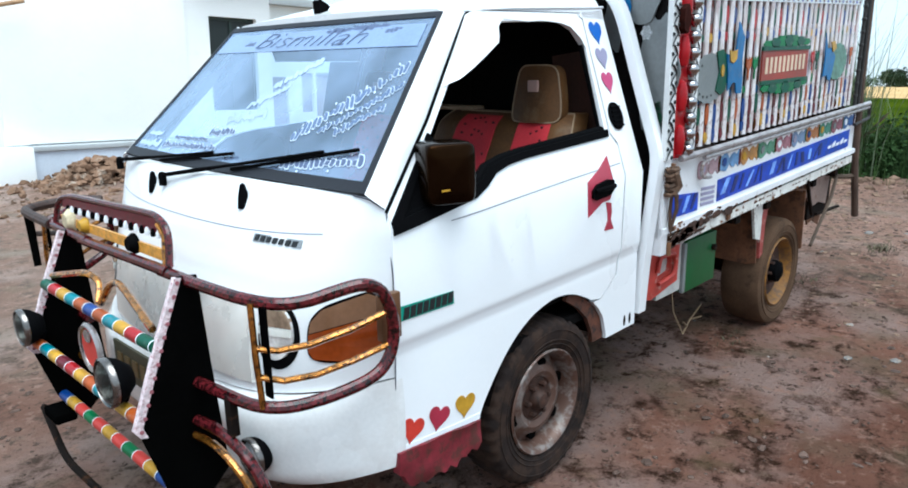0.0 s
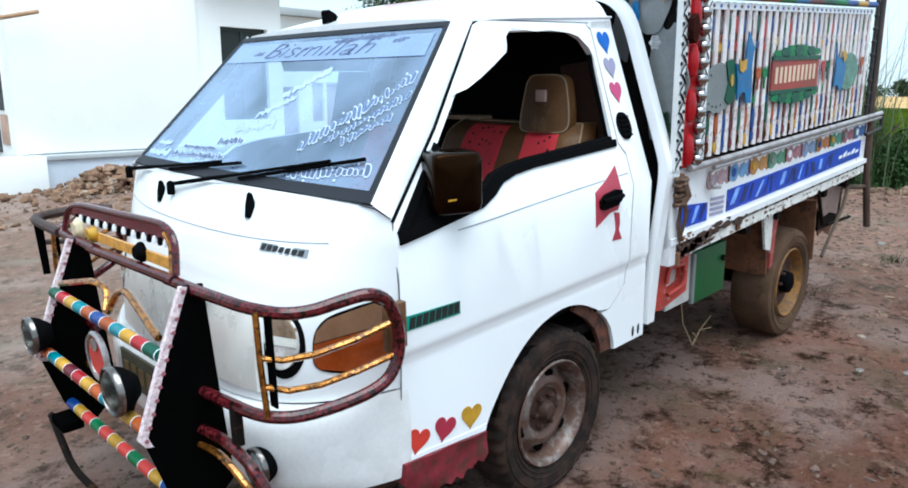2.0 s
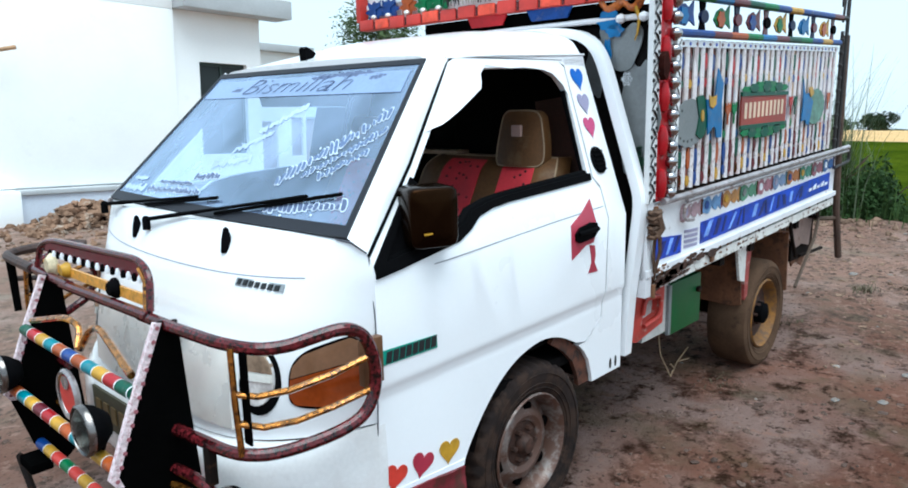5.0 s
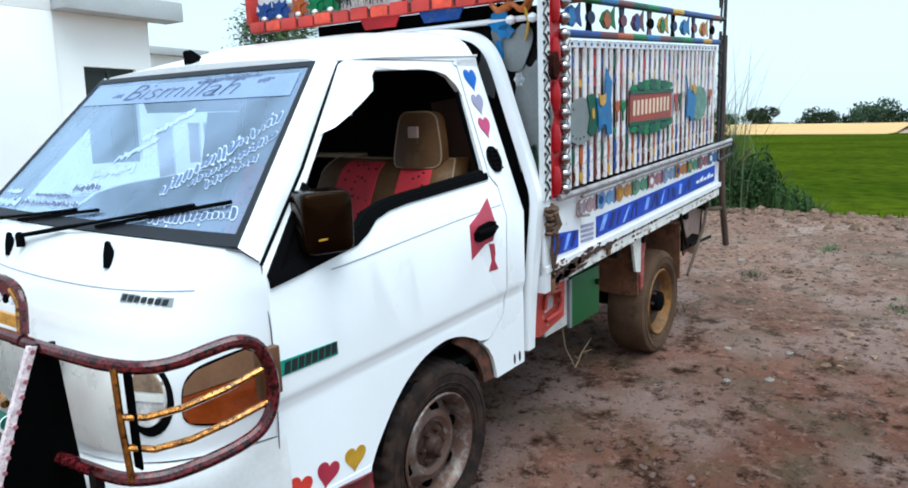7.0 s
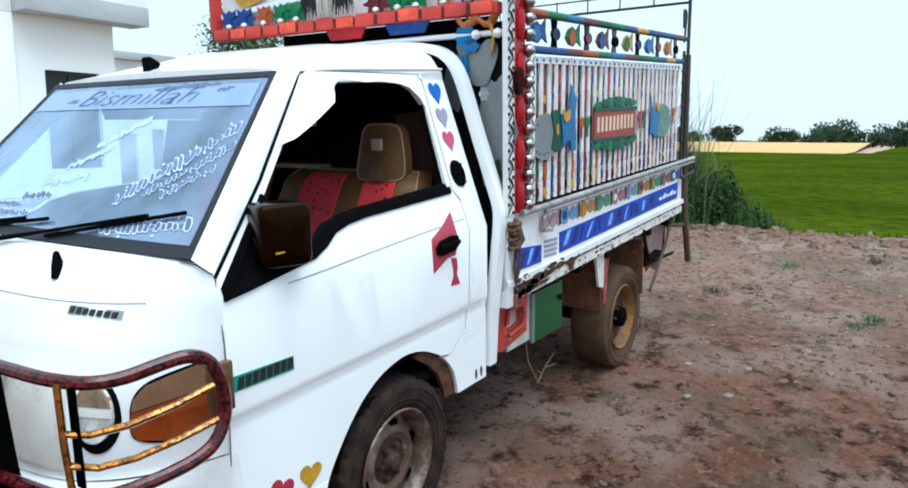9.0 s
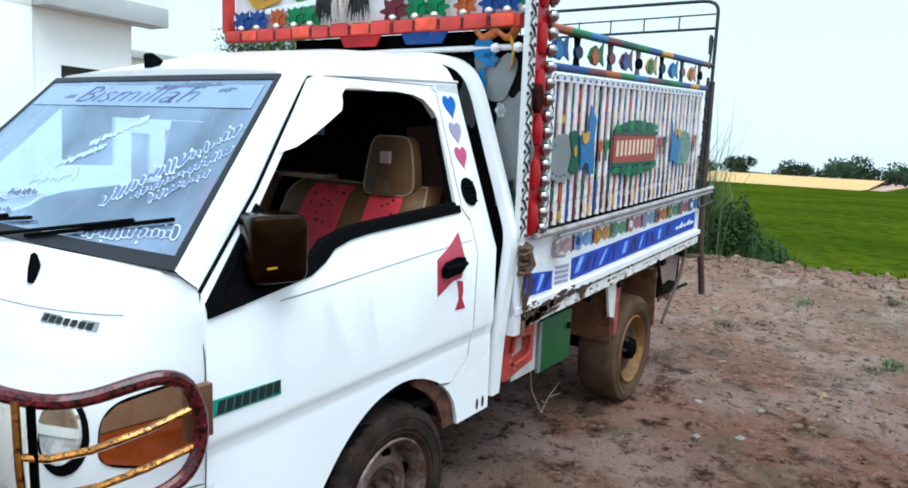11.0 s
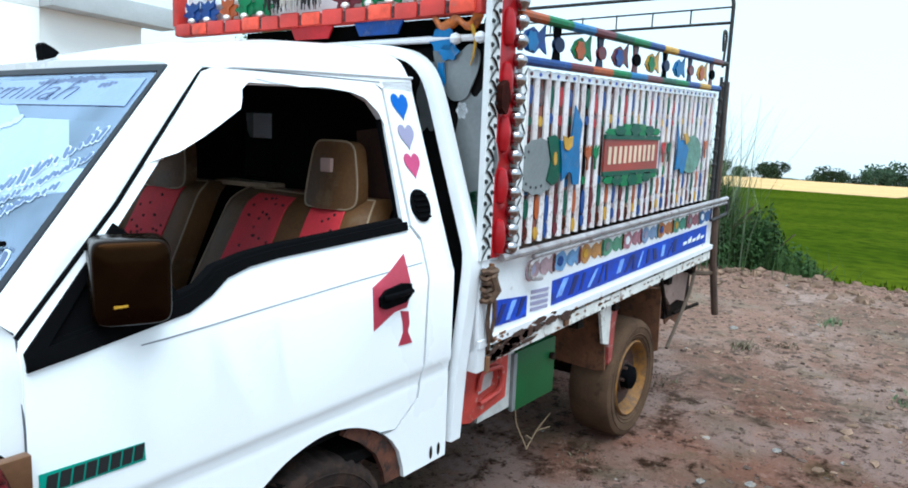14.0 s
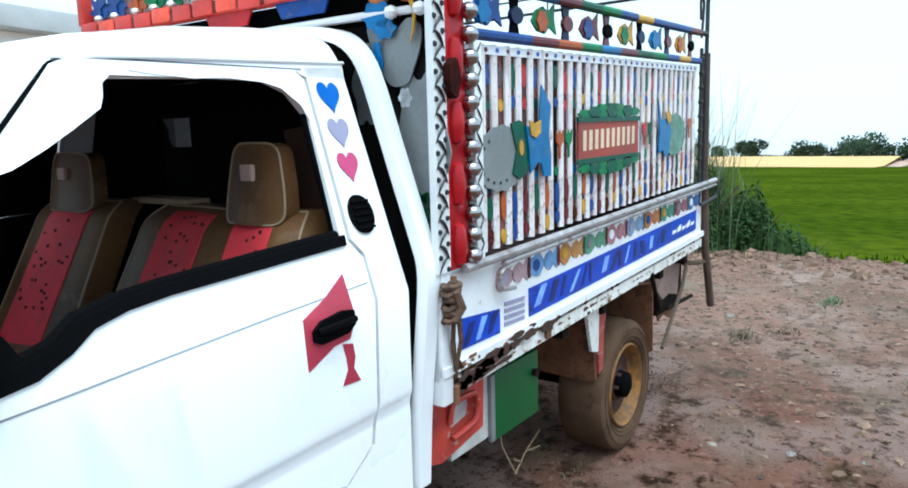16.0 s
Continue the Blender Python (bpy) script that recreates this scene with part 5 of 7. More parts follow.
    fin = [(-0.358, 1.868), (-0.362, 1.93), (-0.354, 1.938), (-0.325, 1.924), (-0.308, 1.912), (-0.318, 1.9), (-0.33, 1.88)]
    part("roof_marker", sheet(fin, lambda a, q: (a, 0.12, q), (0, 0.045, 0)), BLACK, h, "black wedge-shaped marker on the roof lip")


def bull_bar():
    b = empty("bull_bar", parent=truck, label="tubular bull bar wrapped in coloured tape")
    corner = [(-1.27, -0.2, 1.067), (-1.27, -0.45, 1.07), (-1.262, -0.66, 1.073), (-1.215, -0.765, 1.064), (-1.15, -0.815, 1.068), (-1.08, -0.862, 1.092), (-1.02, -0.893, 1.104), (-0.965, -0.902, 1.08), (-0.935, -0.905, 1.02), (-0.922, -0.905, 0.955), (-0.932, -0.905, 0.885), (-0.97, -0.902, 0.836), (-1.03, -0.89, 0.812), (-1.12, -0.842, 0.785), (-1.20, -0.782, 0.765), (-1.255, -0.73, 0.768), (-1.272, -0.66, 0.765), (-1.272, -0.3, 0.735)]
    for mir in (False, True):
        f = (lambda p: (p[0], far(p[1]), p[2])) if mir else (lambda p: p)
        part("corner_hoop", tube([f(p) for p in rounded(corner, 0.05, 3)], 0.0185, 10), BROWN_PIPE, b, "maroon-brown wrapped corner hoop")
        part("inner_upright", tube([f(p) for p in [(-1.262, -0.715, 1.07), (-1.268, -0.73, 0.92), (-1.262, -0.735, 0.77)]], 0.0095, 8), BRASS, b, "orange-gold wrapped upright")
        part("guard_rail", tube([f(p) for p in [(-1.265, -0.725, 0.945), (-1.22, -0.765, 0.935), (-1.15, -0.815, 0.945), (-1.05, -0.872, 0.975), (-0.935, -0.9, 1.005)]], 0.01, 8), BRASS, b, "orange-gold wrapped guard rail")
        part("guard_rail", tube([f(p) for p in [(-1.263, -0.73, 0.862), (-1.21, -0.77, 0.845), (-1.14, -0.822, 0.855), (-1.05, -0.87, 0.88), (-0.935, -0.9, 0.905)]], 0.01, 8), BRASS, b, "orange-gold wrapped guard rail")
        part("back_plate", box(tuple(min(q) for q in zip(f((-1.246, -0.760, 0.80)), f((-1.24, -0.727, 1.06)))), tuple(max(q) for q in zip(f((-1.246, -0.760, 0.80)), f((-1.24, -0.727, 1.06))))), BLACK_STEEL, b)
        part("side_bracket", box(tuple(min(q) for q in zip(f((-0.93, -0.862, 0.895)), f((-0.856, -0.836, 1.035)))), tuple(max(q) for q in zip(f((-0.93, -0.862, 0.895)), f((-0.856, -0.836, 1.035)))), 0.003), mat("bronze_bracket", (0.16, 0.08, 0.04), 0.35, metal=0.5, spread=0.3), b, "bronze bracket plate")
        part("lower_hoop", tube([f(p) for p in rounded([(-1.29, -0.24, 0.60), (-1.29, -0.52, 0.64), (-1.28, -0.66, 0.60), (-1.26, -0.72, 0.50), (-1.25, -0.70, 0.38), (-1.24, -0.5, 0.33)], 0.07, 4)], 0.017, 9), BROWN_PIPE, b)
        part("lower_inner_hoop", tube([f(p) for p in rounded([(-1.30, -0.30, 0.56), (-1.30, -0.5, 0.59), (-1.29, -0.62, 0.54), (-1.27, -0.66, 0.46), (-1.26, -0.62, 0.37)], 0.06, 4)], 0.012, 8), BRASS, b)
        part("stay", box(tuple(min(q) for q in zip(f((-1.29, -0.60, 0.64)), f((-1.265, -0.565, 0.76)))), tuple(max(q) for q in zip(f((-1.29, -0.60, 0.64)), f((-1.265, -0.565, 0.76)))), 0.003), UNDER, b)
    part("top_rail", tube([(-1.272, y, 1.067 - 0.006 * math.sin((y - YC) * 3.0)) for y in span(-0.26, 0.46, 8)], 0.0185, 10), BROWN_PIPE, b, "maroon-brown wrapped top rail")
    part("far_rail", tube(rounded([(-1.27, 0.8, 1.072), (-1.27, 1.02, 1.076), (-1.265, 1.17, 1.08), (-1.18, 1.22, 1.085), (-1.02, 1.215, 1.09), (-0.93, 1.16, 1.08)], 0.06, 4), 0.021, 9), OLD_PIPE, b, "grey-brown rail bent back to the cab")
    part("far_leg", sheet([(1.10, 1.06), (1.165, 1.06), (1.13, 0.83), (1.09, 0.84)], lambda a, q: (-1.268, a, q), (0.02, 0, 0)), BLACK_STEEL, b, "flat black leg under the rail")
    part("far_rung", tube([(-1.26, 1.12, 0.98), (-1.1, 1.05, 0.97), (-0.98, 0.98, 0.97)], 0.012, 7), OLD_PIPE, b)
    # two black side plates with lace tape on their front edges
    plate = [(-1.30, 1.085), (-1.24, 1.08), (-1.225, 0.80), (-1.20, 0.42), (-1.33, 0.30), (-1.405, 0.43), (-1.47, 0.655), (-1.376, 0.907)]
    lace = [(-1.306, 1.085), (-1.286, 1.082), (-1.36, 0.905), (-1.452, 0.66), (-1.44, 0.625), (-1.462, 0.63), (-1.478, 0.655), (-1.382, 0.907)]
    for y in (-0.38, 0.58):
        part("side_plate", sheet(plate, lambda a, q: (a, y, q), (0, 0.012, 0)), BLACK_STEEL, b, "flat black steel side plate")
        part("lace_trim", sheet(lace, lambda a, q: (a - 0.004, y - 0.004, q), (0, 0.02, 0)), LACE, b, "white and pink lace tape trim")
        for k in range(12):
            u = k / 11
            c = V((-1.305, y - 0.006, 1.07)).lerp(V((-1.462, y - 0.006, 0.65)), u)
            link = lathe([(0.004, -0.002), (0.0065, -0.002), (0.0065, 0.0), (0.004, 0.0)], c, "y", 8)
            part("chain_link", link, mat("dark_red_print", (0.3, 0.1, 0.12), 0.6), b)
    bands = [DEEP_GREEN, RED, GOLD, TEAL, ORANGE, BLUE, ORANGE, TEAL, GOLD, RED, DEEP_GREEN]
    for (x, z), order, rr in (((-1.385, 0.89), bands, 0.021), ((-1.445, 0.668), [ORANGE, TEAL, GOLD, MAROON, RED, GOLD, ORANGE, TEAL, RED, GOLD, ORANGE], 0.021), ((-1.385, 0.43), [BLUE, GOLD, SALMON, GREEN, SALMON, GOLD, SALMON, GREEN, SALMON, GOLD, BLUE], 0.02)):
        n = len(order)
        for k, m in enumerate(order):
            y0, y1 = 0.575 - 0.945 * k / n, 0.575 - 0.945 * (k + 1) / n
            prof = [(0, y0), (rr, y0), (rr, y1 + 0.006), (rr * 0.96, y1 + 0.005), (rr * 0.96, y1), (0, y1)]
            part("tube_band", lathe(prof, (x, 0, z), "y", 14), m, b)
            part("band_ring", lathe([(0, y1 + 0.001), (rr * 1.02, y1 + 0.001), (rr * 1.02, y1 + 0.005), (0, y1 + 0.006)], (x, 0, z), "y", 14), WHITE_VINYL, b)
    part("wavy_hoop", tube(rounded([(-1.37, 0.53, 0.93), (-1.34, 0.25, 0.99), (-1.33, 0.16, 0.975), (-1.36, 0.12, 0.91)], 0.05, 4), 0.012, 8), BRASS, b)
    part("wavy_hoop", tube(rounded([(-1.36, 0.10, 0.91), (-1.33, 0.06, 0.99), (-1.33, -0.02, 1.0), (-1.37, -0.33, 0.93)], 0.05, 4), 0.012, 8), BRASS, b)
    # upper centre hoop with fringe
    part("crest_hoop", tube(rounded([(-1.262, 0.76, 1.085), (-1.245, 0.74, 1.18), (-1.235, 0.62, 1.205), (-1.235, -0.15, 1.23), (-1.245, -0.235, 1.19), (-1.262, -0.25, 1.085)], 0.07, 4), 0.012, 8), BROWN_PIPE, b, "dark maroon crest hoop")
    part("crest_leg", tube([(-1.262, -0.222, 1.085), (-1.25, -0.21, 1.17), (-1.245, -0.16, 1.205)], 0.009, 7), BRASS, b, "gold wrapped crest leg")
    part("crest_band", sheet([(0.70, 1.155), (0.68, 1.192), (-0.14, 1.222), (-0.2, 1.205), (-0.205, 1.178)], lambda a, q: (-1.247, a, q), (0.012, 0, 0)), MAROON, b, "dark red band of the crest")
    part("crest_strip", sheet([(0.70, 1.088), (0.72, 1.12), (-0.21, 1.128), (-0.225, 1.09)], lambda a, q: (-1.252, a, q), (0.01, 0, 0)), mat("amber_patterned_strip", rgb("d89a3c"), 0.35, spread=0.35, scale=40), b, "amber patterned strip")
    for k in range(20):
        y = 0.62 - k * 0.042
        part("fringe_bead", lathe([(0, -0.016), (0.008, -0.012), (0.009, 0.0), (0.004, 0.012), (0, 0.014)], (-1.252, y, 1.158 + 0.001 * k), "z", 8), WHITE_VINYL if k % 2 else BLACK, b)
    for y, rr, m in ((0.02, 0.035, BLACK), (0.60, 0.045, mat("cream_ornament", (0.55, 0.46, 0.3), 0.6, spread=0.4, scale=40)), (0.45, 0.03, GOLD)):
        part("rosette", lathe([(0, -0.02), (rr * 0.6, -0.02), (rr, 0.0), (rr, 0.01), (0, 0.01)], (-1.258, y, 1.115), "x", 14), m, b)
    # lamps and emblem on the tubes
    def round_lamp(name, c, rr, label):
        """A shell with a concave reflector behind clear glass, set in a thin rim."""
        part(name, lathe([(rr, -0.012), (rr * 1.02, 0.005), (rr * 0.88, 0.03), (rr * 0.5, 0.062), (0, 0.066)], c, "x", 28, caps=False), BLACK, b, label, sharp=85)
        part(name + "_reflector", lathe([(rr * 0.97, -0.012), (rr * 0.86, 0.012), (rr * 0.6, 0.04), (rr * 0.28, 0.056), (0, 0.06)], c, "x", 28, caps=False), REFLECTOR, b, "concave chrome reflector", sharp=85)
        part(name + "_rim", lathe([(rr * 0.95, -0.014), (rr * 0.98, -0.02), (rr * 1.06, -0.016), (rr * 1.06, 0.0), (rr * 0.98, 0.002)], c, "x", 28, caps=False), mat("dull_lamp_rim", (0.2, 0.18, 0.17), 0.25, metal=0.9, spread=0.4, scale=20), b, "thin dull chrome rim", sharp=60)
        part(name + "_bulb", lathe([(0, 0.012), (0.008, 0.016), (0.01, 0.04), (0.006, 0.056), (0, 0.058)], c, "x", 10), BLACK, b)
        part(name + "_glass", lathe([(rr * 0.95, -0.014), (rr * 0.6, -0.026), (0, -0.03)], c, "x", 28, caps=False), CLEAR, b, sharp=85).visible_shadow = False

    round_lamp("spot_lamp", (-1.475, -0.225, 0.765), 0.075, "round chrome spot lamp on the taped tube")
    round_lamp("spot_lamp", (-1.485, 0.555, 0.748), 0.068, "round chrome spot lamp on the taped tube")
    for y, z in ((-0.225, 0.765), (0.555, 0.748)):
        part("lamp_bracket", tube([(-1.42, y, z - 0.03), (-1.44, y, 0.69)], 0.011, 6), BLACK, b)
    part("emblem", lathe([(0.074, -0.006), (0.082, -0.009), (0.09, 0.0), (0.086, 0.01), (0.074, 0.01)], (-1.42, 0.075, 0.775), "x", 28, caps=False), mat("silver_rim", (0.4, 0.36, 0.36), 0.3, metal=0.6, spread=0.4), b, "oval emblem with a red field")
    part("emblem_top", sheet(ellipse(0.06, 0.045, 16, 0.075, 0.82), lambda a, q: (-1.428, a, q), (0.004, 0, 0)), mat("silver_rim", (0.4, 0.36, 0.36)), b)
    part("emblem_field", lathe([(0, -0.003), (0.064, -0.003), (0.074, 0.004), (0, 0.006)], (-1.42, 0.075, 0.775), "x", 24), SALMON, b)
    part("number_plate", box((-1.262, -0.05, 0.56), (-1.25, 0.32, 0.70), 0.004), mat("olive_black_plate", (0.05, 0.045, 0.025), 0.6, spread=0.4, scale=20), b, "dark plate with plain bars")
    for k in range(5):
        part("plate_bar", box((-1.267, -0.02 + k * 0.065, 0.6), (-1.2625, 0.02 + k * 0.065, 0.66)), mat("dull_brass", (0.13, 0.09, 0.035), 0.5), b)
    round_lamp("fog_lamp", (-1.18, -0.505, 0.495), 0.06, "round fog lamp set in the bumper")
    part("skid_pipe", tube(rounded([(-1.42, 0.75, 0.33), (-1.45, 0.45, 0.22), (-1.43, -0.3, 0.20), (-1.3, -0.55, 0.22)], 0.1, 5), 0.014, 8), UNDER, b, "thin rusty skid pipe")
    part("foot_peg", box((-1.46, 0.46, 0.36), (-1.38, 0.60, 0.40), 0.01), BLACK_STEEL, b)


def grille():
    g = empty("grille", parent=truck)
    part("grille_panel", sheet([(-0.43, 0.70), (0.63, 0.70), (0.61, 0.955), (-0.41, 0.955)], nose(0.012), (0.01, 0, 0), cuts_a=span(-0.4, 0.6, 10), cuts_b=(0.8, 0.95)), mat("silver_grille_sheet", (0.82, 0.79, 0.75), 0.28, metal=0.25, spread=0.12, scale=5, fine=9, bump=1.0, stain=(0.5, 0.44, 0.38), amount=0.5, edge=0.58), g, "bright silver sheet over the grille")
    part("grille_emblem", lathe([(0.03, -0.01), (0.045, -0.012), (0.05, 0.0), (0.03, 0.0)], (-1.14, -0.1, 0.93), "x", 18), BLACK, g)


def wheel(x, y, rim_material, label, dual=False):
    w = empty("wheel", parent=truck, label=label)
    s = -1 if y < YC else 1
    zc = 0.342
    c = (x, y, zc)
    tread = [(0.215, 0.075), (0.232, 0.09), (0.262, 0.098), (0.292, 0.102), (0.318, 0.1), (0.334, 0.093), (0.344, 0.076), (0.347, 0.04), (0.348, 0.0), (0.347, -0.04), (0.344, -0.076), (0.334, -0.093), (0.292, -0.1), (0.235, -0.092), (0.215, -0.075)]
    skin = MUDDY_RUBBER if dual else RUBBER
    wide = 1.25 if dual else 1.0
    seg = 160
    bm = lathe([(r, s * h * wide) for r, h in tread], c, "y", seg, caps=False)
    for i, v in enumerate(bm.verts):
        d = v.co - V(c)
        h, rad = abs(d.y) / wide, math.hypot(d.x, d.z)
        if not dual and rad > 0.33 and h > 0.03 and (i % seg) % 4 < 2:
            v.co = V(c) + V((d.x * 0.978, d.y, d.z * 0.978))
    part("tyre", bm, skin, w)
    for rr, oy in ((0.243, 0.0945), (0.262, 0.099), (0.303, 0.1025)):
        ring = [(x + rr * math.cos(6.28319 * k / 48), y + s * oy * wide, zc + rr * math.sin(6.28319 * k / 48)) for k in range(48)]
        part("sidewall_rib", tube(ring, 0.0028, 5, closed=True), skin, w)
    deep = 0.05 if dual else 0.012
    if dual:
        rim = [(0.2, -0.09), (0.2, 0.06), (0.222, 0.112), (0.214, 0.121), (0.202, 0.108), (0.19, 0.075), (0.182, deep + 0.01), (0.17, deep), (0.12, deep - 0.012), (0.0, deep - 0.012)]
    else:
        rim = [(0.2, -0.09), (0.2, 0.06), (0.222, 0.09), (0.216, 0.097), (0.204, 0.088), (0.193, 0.058), (0.186, deep + 0.004), (0.168, deep + 0.012), (0.142, deep + 0.036), (0.118, deep + 0.042), (0.095, deep + 0.03), (0.09, deep + 0.02), (0.0, deep + 0.02)]
    part("rim", lathe([(r, s * h) for r, h in rim], c, "y", 48), rim_material, w)
    for k in range(6):
        a = 6.28319 * (k + 0.3) / 6
        top = deep + (0.002 if dual else 0.034)
        hole = lathe([(0.0, s * top), (0.023, s * top), (0.023, s * (top - 0.02)), (0, s * (top - 0.02))], (x + 0.15 * math.cos(a), y, zc + 0.15 * math.sin(a)), "y", 14)
        part("rim_hole", hole, BLACK_STEEL, w, "dark ventilation hole")
    if dual:
        part("wheel_disc", lathe([(0.176, s * (deep - 0.004)), (0.168, s * (deep + 0.008)), (0.13, s * (deep + 0.002)), (0.0, s * (deep + 0.002))], c, "y", 32), HUB_RUST, w, "rust-brown dished disc")
    part("hub_plate", lathe([(0.093, s * (deep + 0.012)), (0.088, s * (deep + 0.024)), (0.0, s * (deep + 0.026))], c, "y", 24), HUB_RUST, w, "rust-brown hub plate")
    for k in range(6):
        a = 6.28319 * k / 6
        part("wheel_nut", lathe([(0, s * (deep + 0.018)), (0.013, s * (deep + 0.018)), (0.012, s * (deep + 0.048)), (0, s * (deep + 0.053))], (x + 0.066 * math.cos(a), y, zc + 0.066 * math.sin(a)), "y", 6), HUB_RUST, w)
    part("hub", lathe([(0.044 + 0.03 * dual, s * (deep + 0.015)), (0.041 + 0.025 * dual, s * (deep + 0.05 + 0.02 * dual)), (0.03, s * (deep + 0.066 + 0.02 * dual)), (0, s * (deep + 0.07 + 0.02 * dual))], c, "y", 18), HUB_RUST if not dual else BLACK, w)



def seats():
    piping = mat("cream_piping", (0.3, 0.21, 0.13), 0.6)
    dots = mat("dark_dots", (0.05, 0.01, 0.013), 0.8)

    def seat(y0, y1, shift, z1, reds, head, label):
        """A padded backrest between y0 and y1, with red fabric strips, a cushion and a headrest."""
        s = empty("seat", parent=truck, label=label)
        mid, half, z0 = (y0 + y1) / 2, (y1 - y0) / 2, 0.95

        def back(y, v, off=0.0):
            u = (y - mid) / half
            puff = 0.055 * (1 - abs(u) ** 5) * (1 - 0.35 * v) + 0.012 * math.cos((y - mid) * 19)
            roll = 0.05 * max(0.0, (v - 0.86) / 0.14) ** 2
            return V((0.17 + shift + 0.25 * v - puff - off + roll, mid + (y - mid) * (1.1 - 0.1 * v - 0.1 * max(0.0, (v - 0.85) / 0.15) ** 2), z0 + (z1 - z0) * v))

        vs = [0, 0.2, 0.4, 0.6, 0.75, 0.85, 0.9, 0.94, 0.97, 0.99, 1]
        part("backrest", grid(span(y0, y1, 26), vs, back, (0.11, 0, 0.0)), SEAT_TAN, s)
        edge = [back(y0, v, 0.002) for v in vs] + [back(y, 1, 0.002) for y in span(y0, y1, 10)[1:-1]] + [back(y1, v, 0.002) for v in reversed(vs)]
        part("piping", tube(edge, 0.004, 6), piping, s, "cream piping")
        q = random.Random(int(100 * abs(y0)))
        for ra, rb in reds:
            part("seat_panel", grid(span(ra, rb, 8), vs[:-2], lambda y, v: back(y, v, 0.005), (0.008, 0, 0)), SEAT_RED, s, "red fabric panel with dark dots")
            for _ in range(26):
                y, v = q.uniform(ra + 0.02, rb - 0.02), q.uniform(0.25, 0.95)
                part("dot", lathe([(0, -0.002), (0.0075 * q.uniform(0.6, 1.1), -0.002), (0.0065, 0.003), (0, 0.003)], back(y, v, 0.0055), "x", 7), dots, s)
        part("cushion", box((-0.33 + shift, y0, 0.78), (0.26 + shift, y1, 0.98), 0.05), SEAT_TAN, s)
        yc, wb, wt, hz = head
        outline = [(p.x, p.y) for p in rounded([(-wb, -0.035, 0), (wb, -0.035, 0), (wb * 0.96, 0.06, 0), (wt, hz, 0), (-wt, hz, 0), (-wb * 0.96, 0.06, 0)], 0.05, 5, True)]

        def face(a, b):
            return V((0.395 + shift + 0.16 * b - 0.035 * (1 - (a / wb) ** 2) + 0.1 * max(0.0, b - hz + 0.04), yc + a, z1 + b))

        part("headrest", sheet(outline, face, (0.055, 0, 0), cuts_a=span(-wb * 0.8, wb * 0.8, 6), cuts_b=span(0, hz - 0.03, 4)), SEAT_TAN, s)
        part("headrest_piping", tube([face(a, b) - V((0.002, 0, 0)) for a, b in outline], 0.004, 6, closed=True), piping, s, "cream piping")
        tag = [face(a, b) - V((0.003, 0, 0)) for a, b in ((-0.026, hz * 0.46), (0.026, hz * 0.46), (0.026, hz * 0.7), (-0.026, hz * 0.7))]
        part("headrest_tag", box((tag[0].x - 0.01, yc - 0.026, tag[0].z), (tag[2].x, yc + 0.026, tag[2].z), 0.004), mat("pale_tag", (0.5, 0.33, 0.28), 0.6), s, "pale square tag")

    seat(-0.60, 0.185, 0.0, 1.452, [(-0.215, 0.035), (-0.505, -0.325)], (-0.402, 0.136, 0.1, 0.21), "tan bench seat with two dotted red panels")
    seat(0.335, 0.83, -0.06, 1.46, [(0.43, 0.68)], (0.575, 0.155, 0.125, 0.18), "tan driver seat with a dotted red panel")


cab()
windscreen()
door()
door(True)
quarter_details()
mirror_unit()
lamps()
bull_bar()
grille()
wheel(-0.03, -0.70, SILVER, "front wheel with a rust-stained silver rim")
wheel(-0.03, 0.90, SILVER, "front wheel with a rust-stained silver rim")
wheel(2.41, -0.705, YELLOW, "muddy rear wheel with a yellow rim", True)
wheel(2.41, 0.905, YELLOW, "muddy rear wheel with a yellow rim", True)
seats()
# ---- cargo bed and painted cage ----
SIDE_Y = -0.87


def up(x):
    return 0.03 * (x - 0.8)


def bed_side(off=0.0):
    return lambda a, b: (a, SIDE_Y - off, b + up(a))


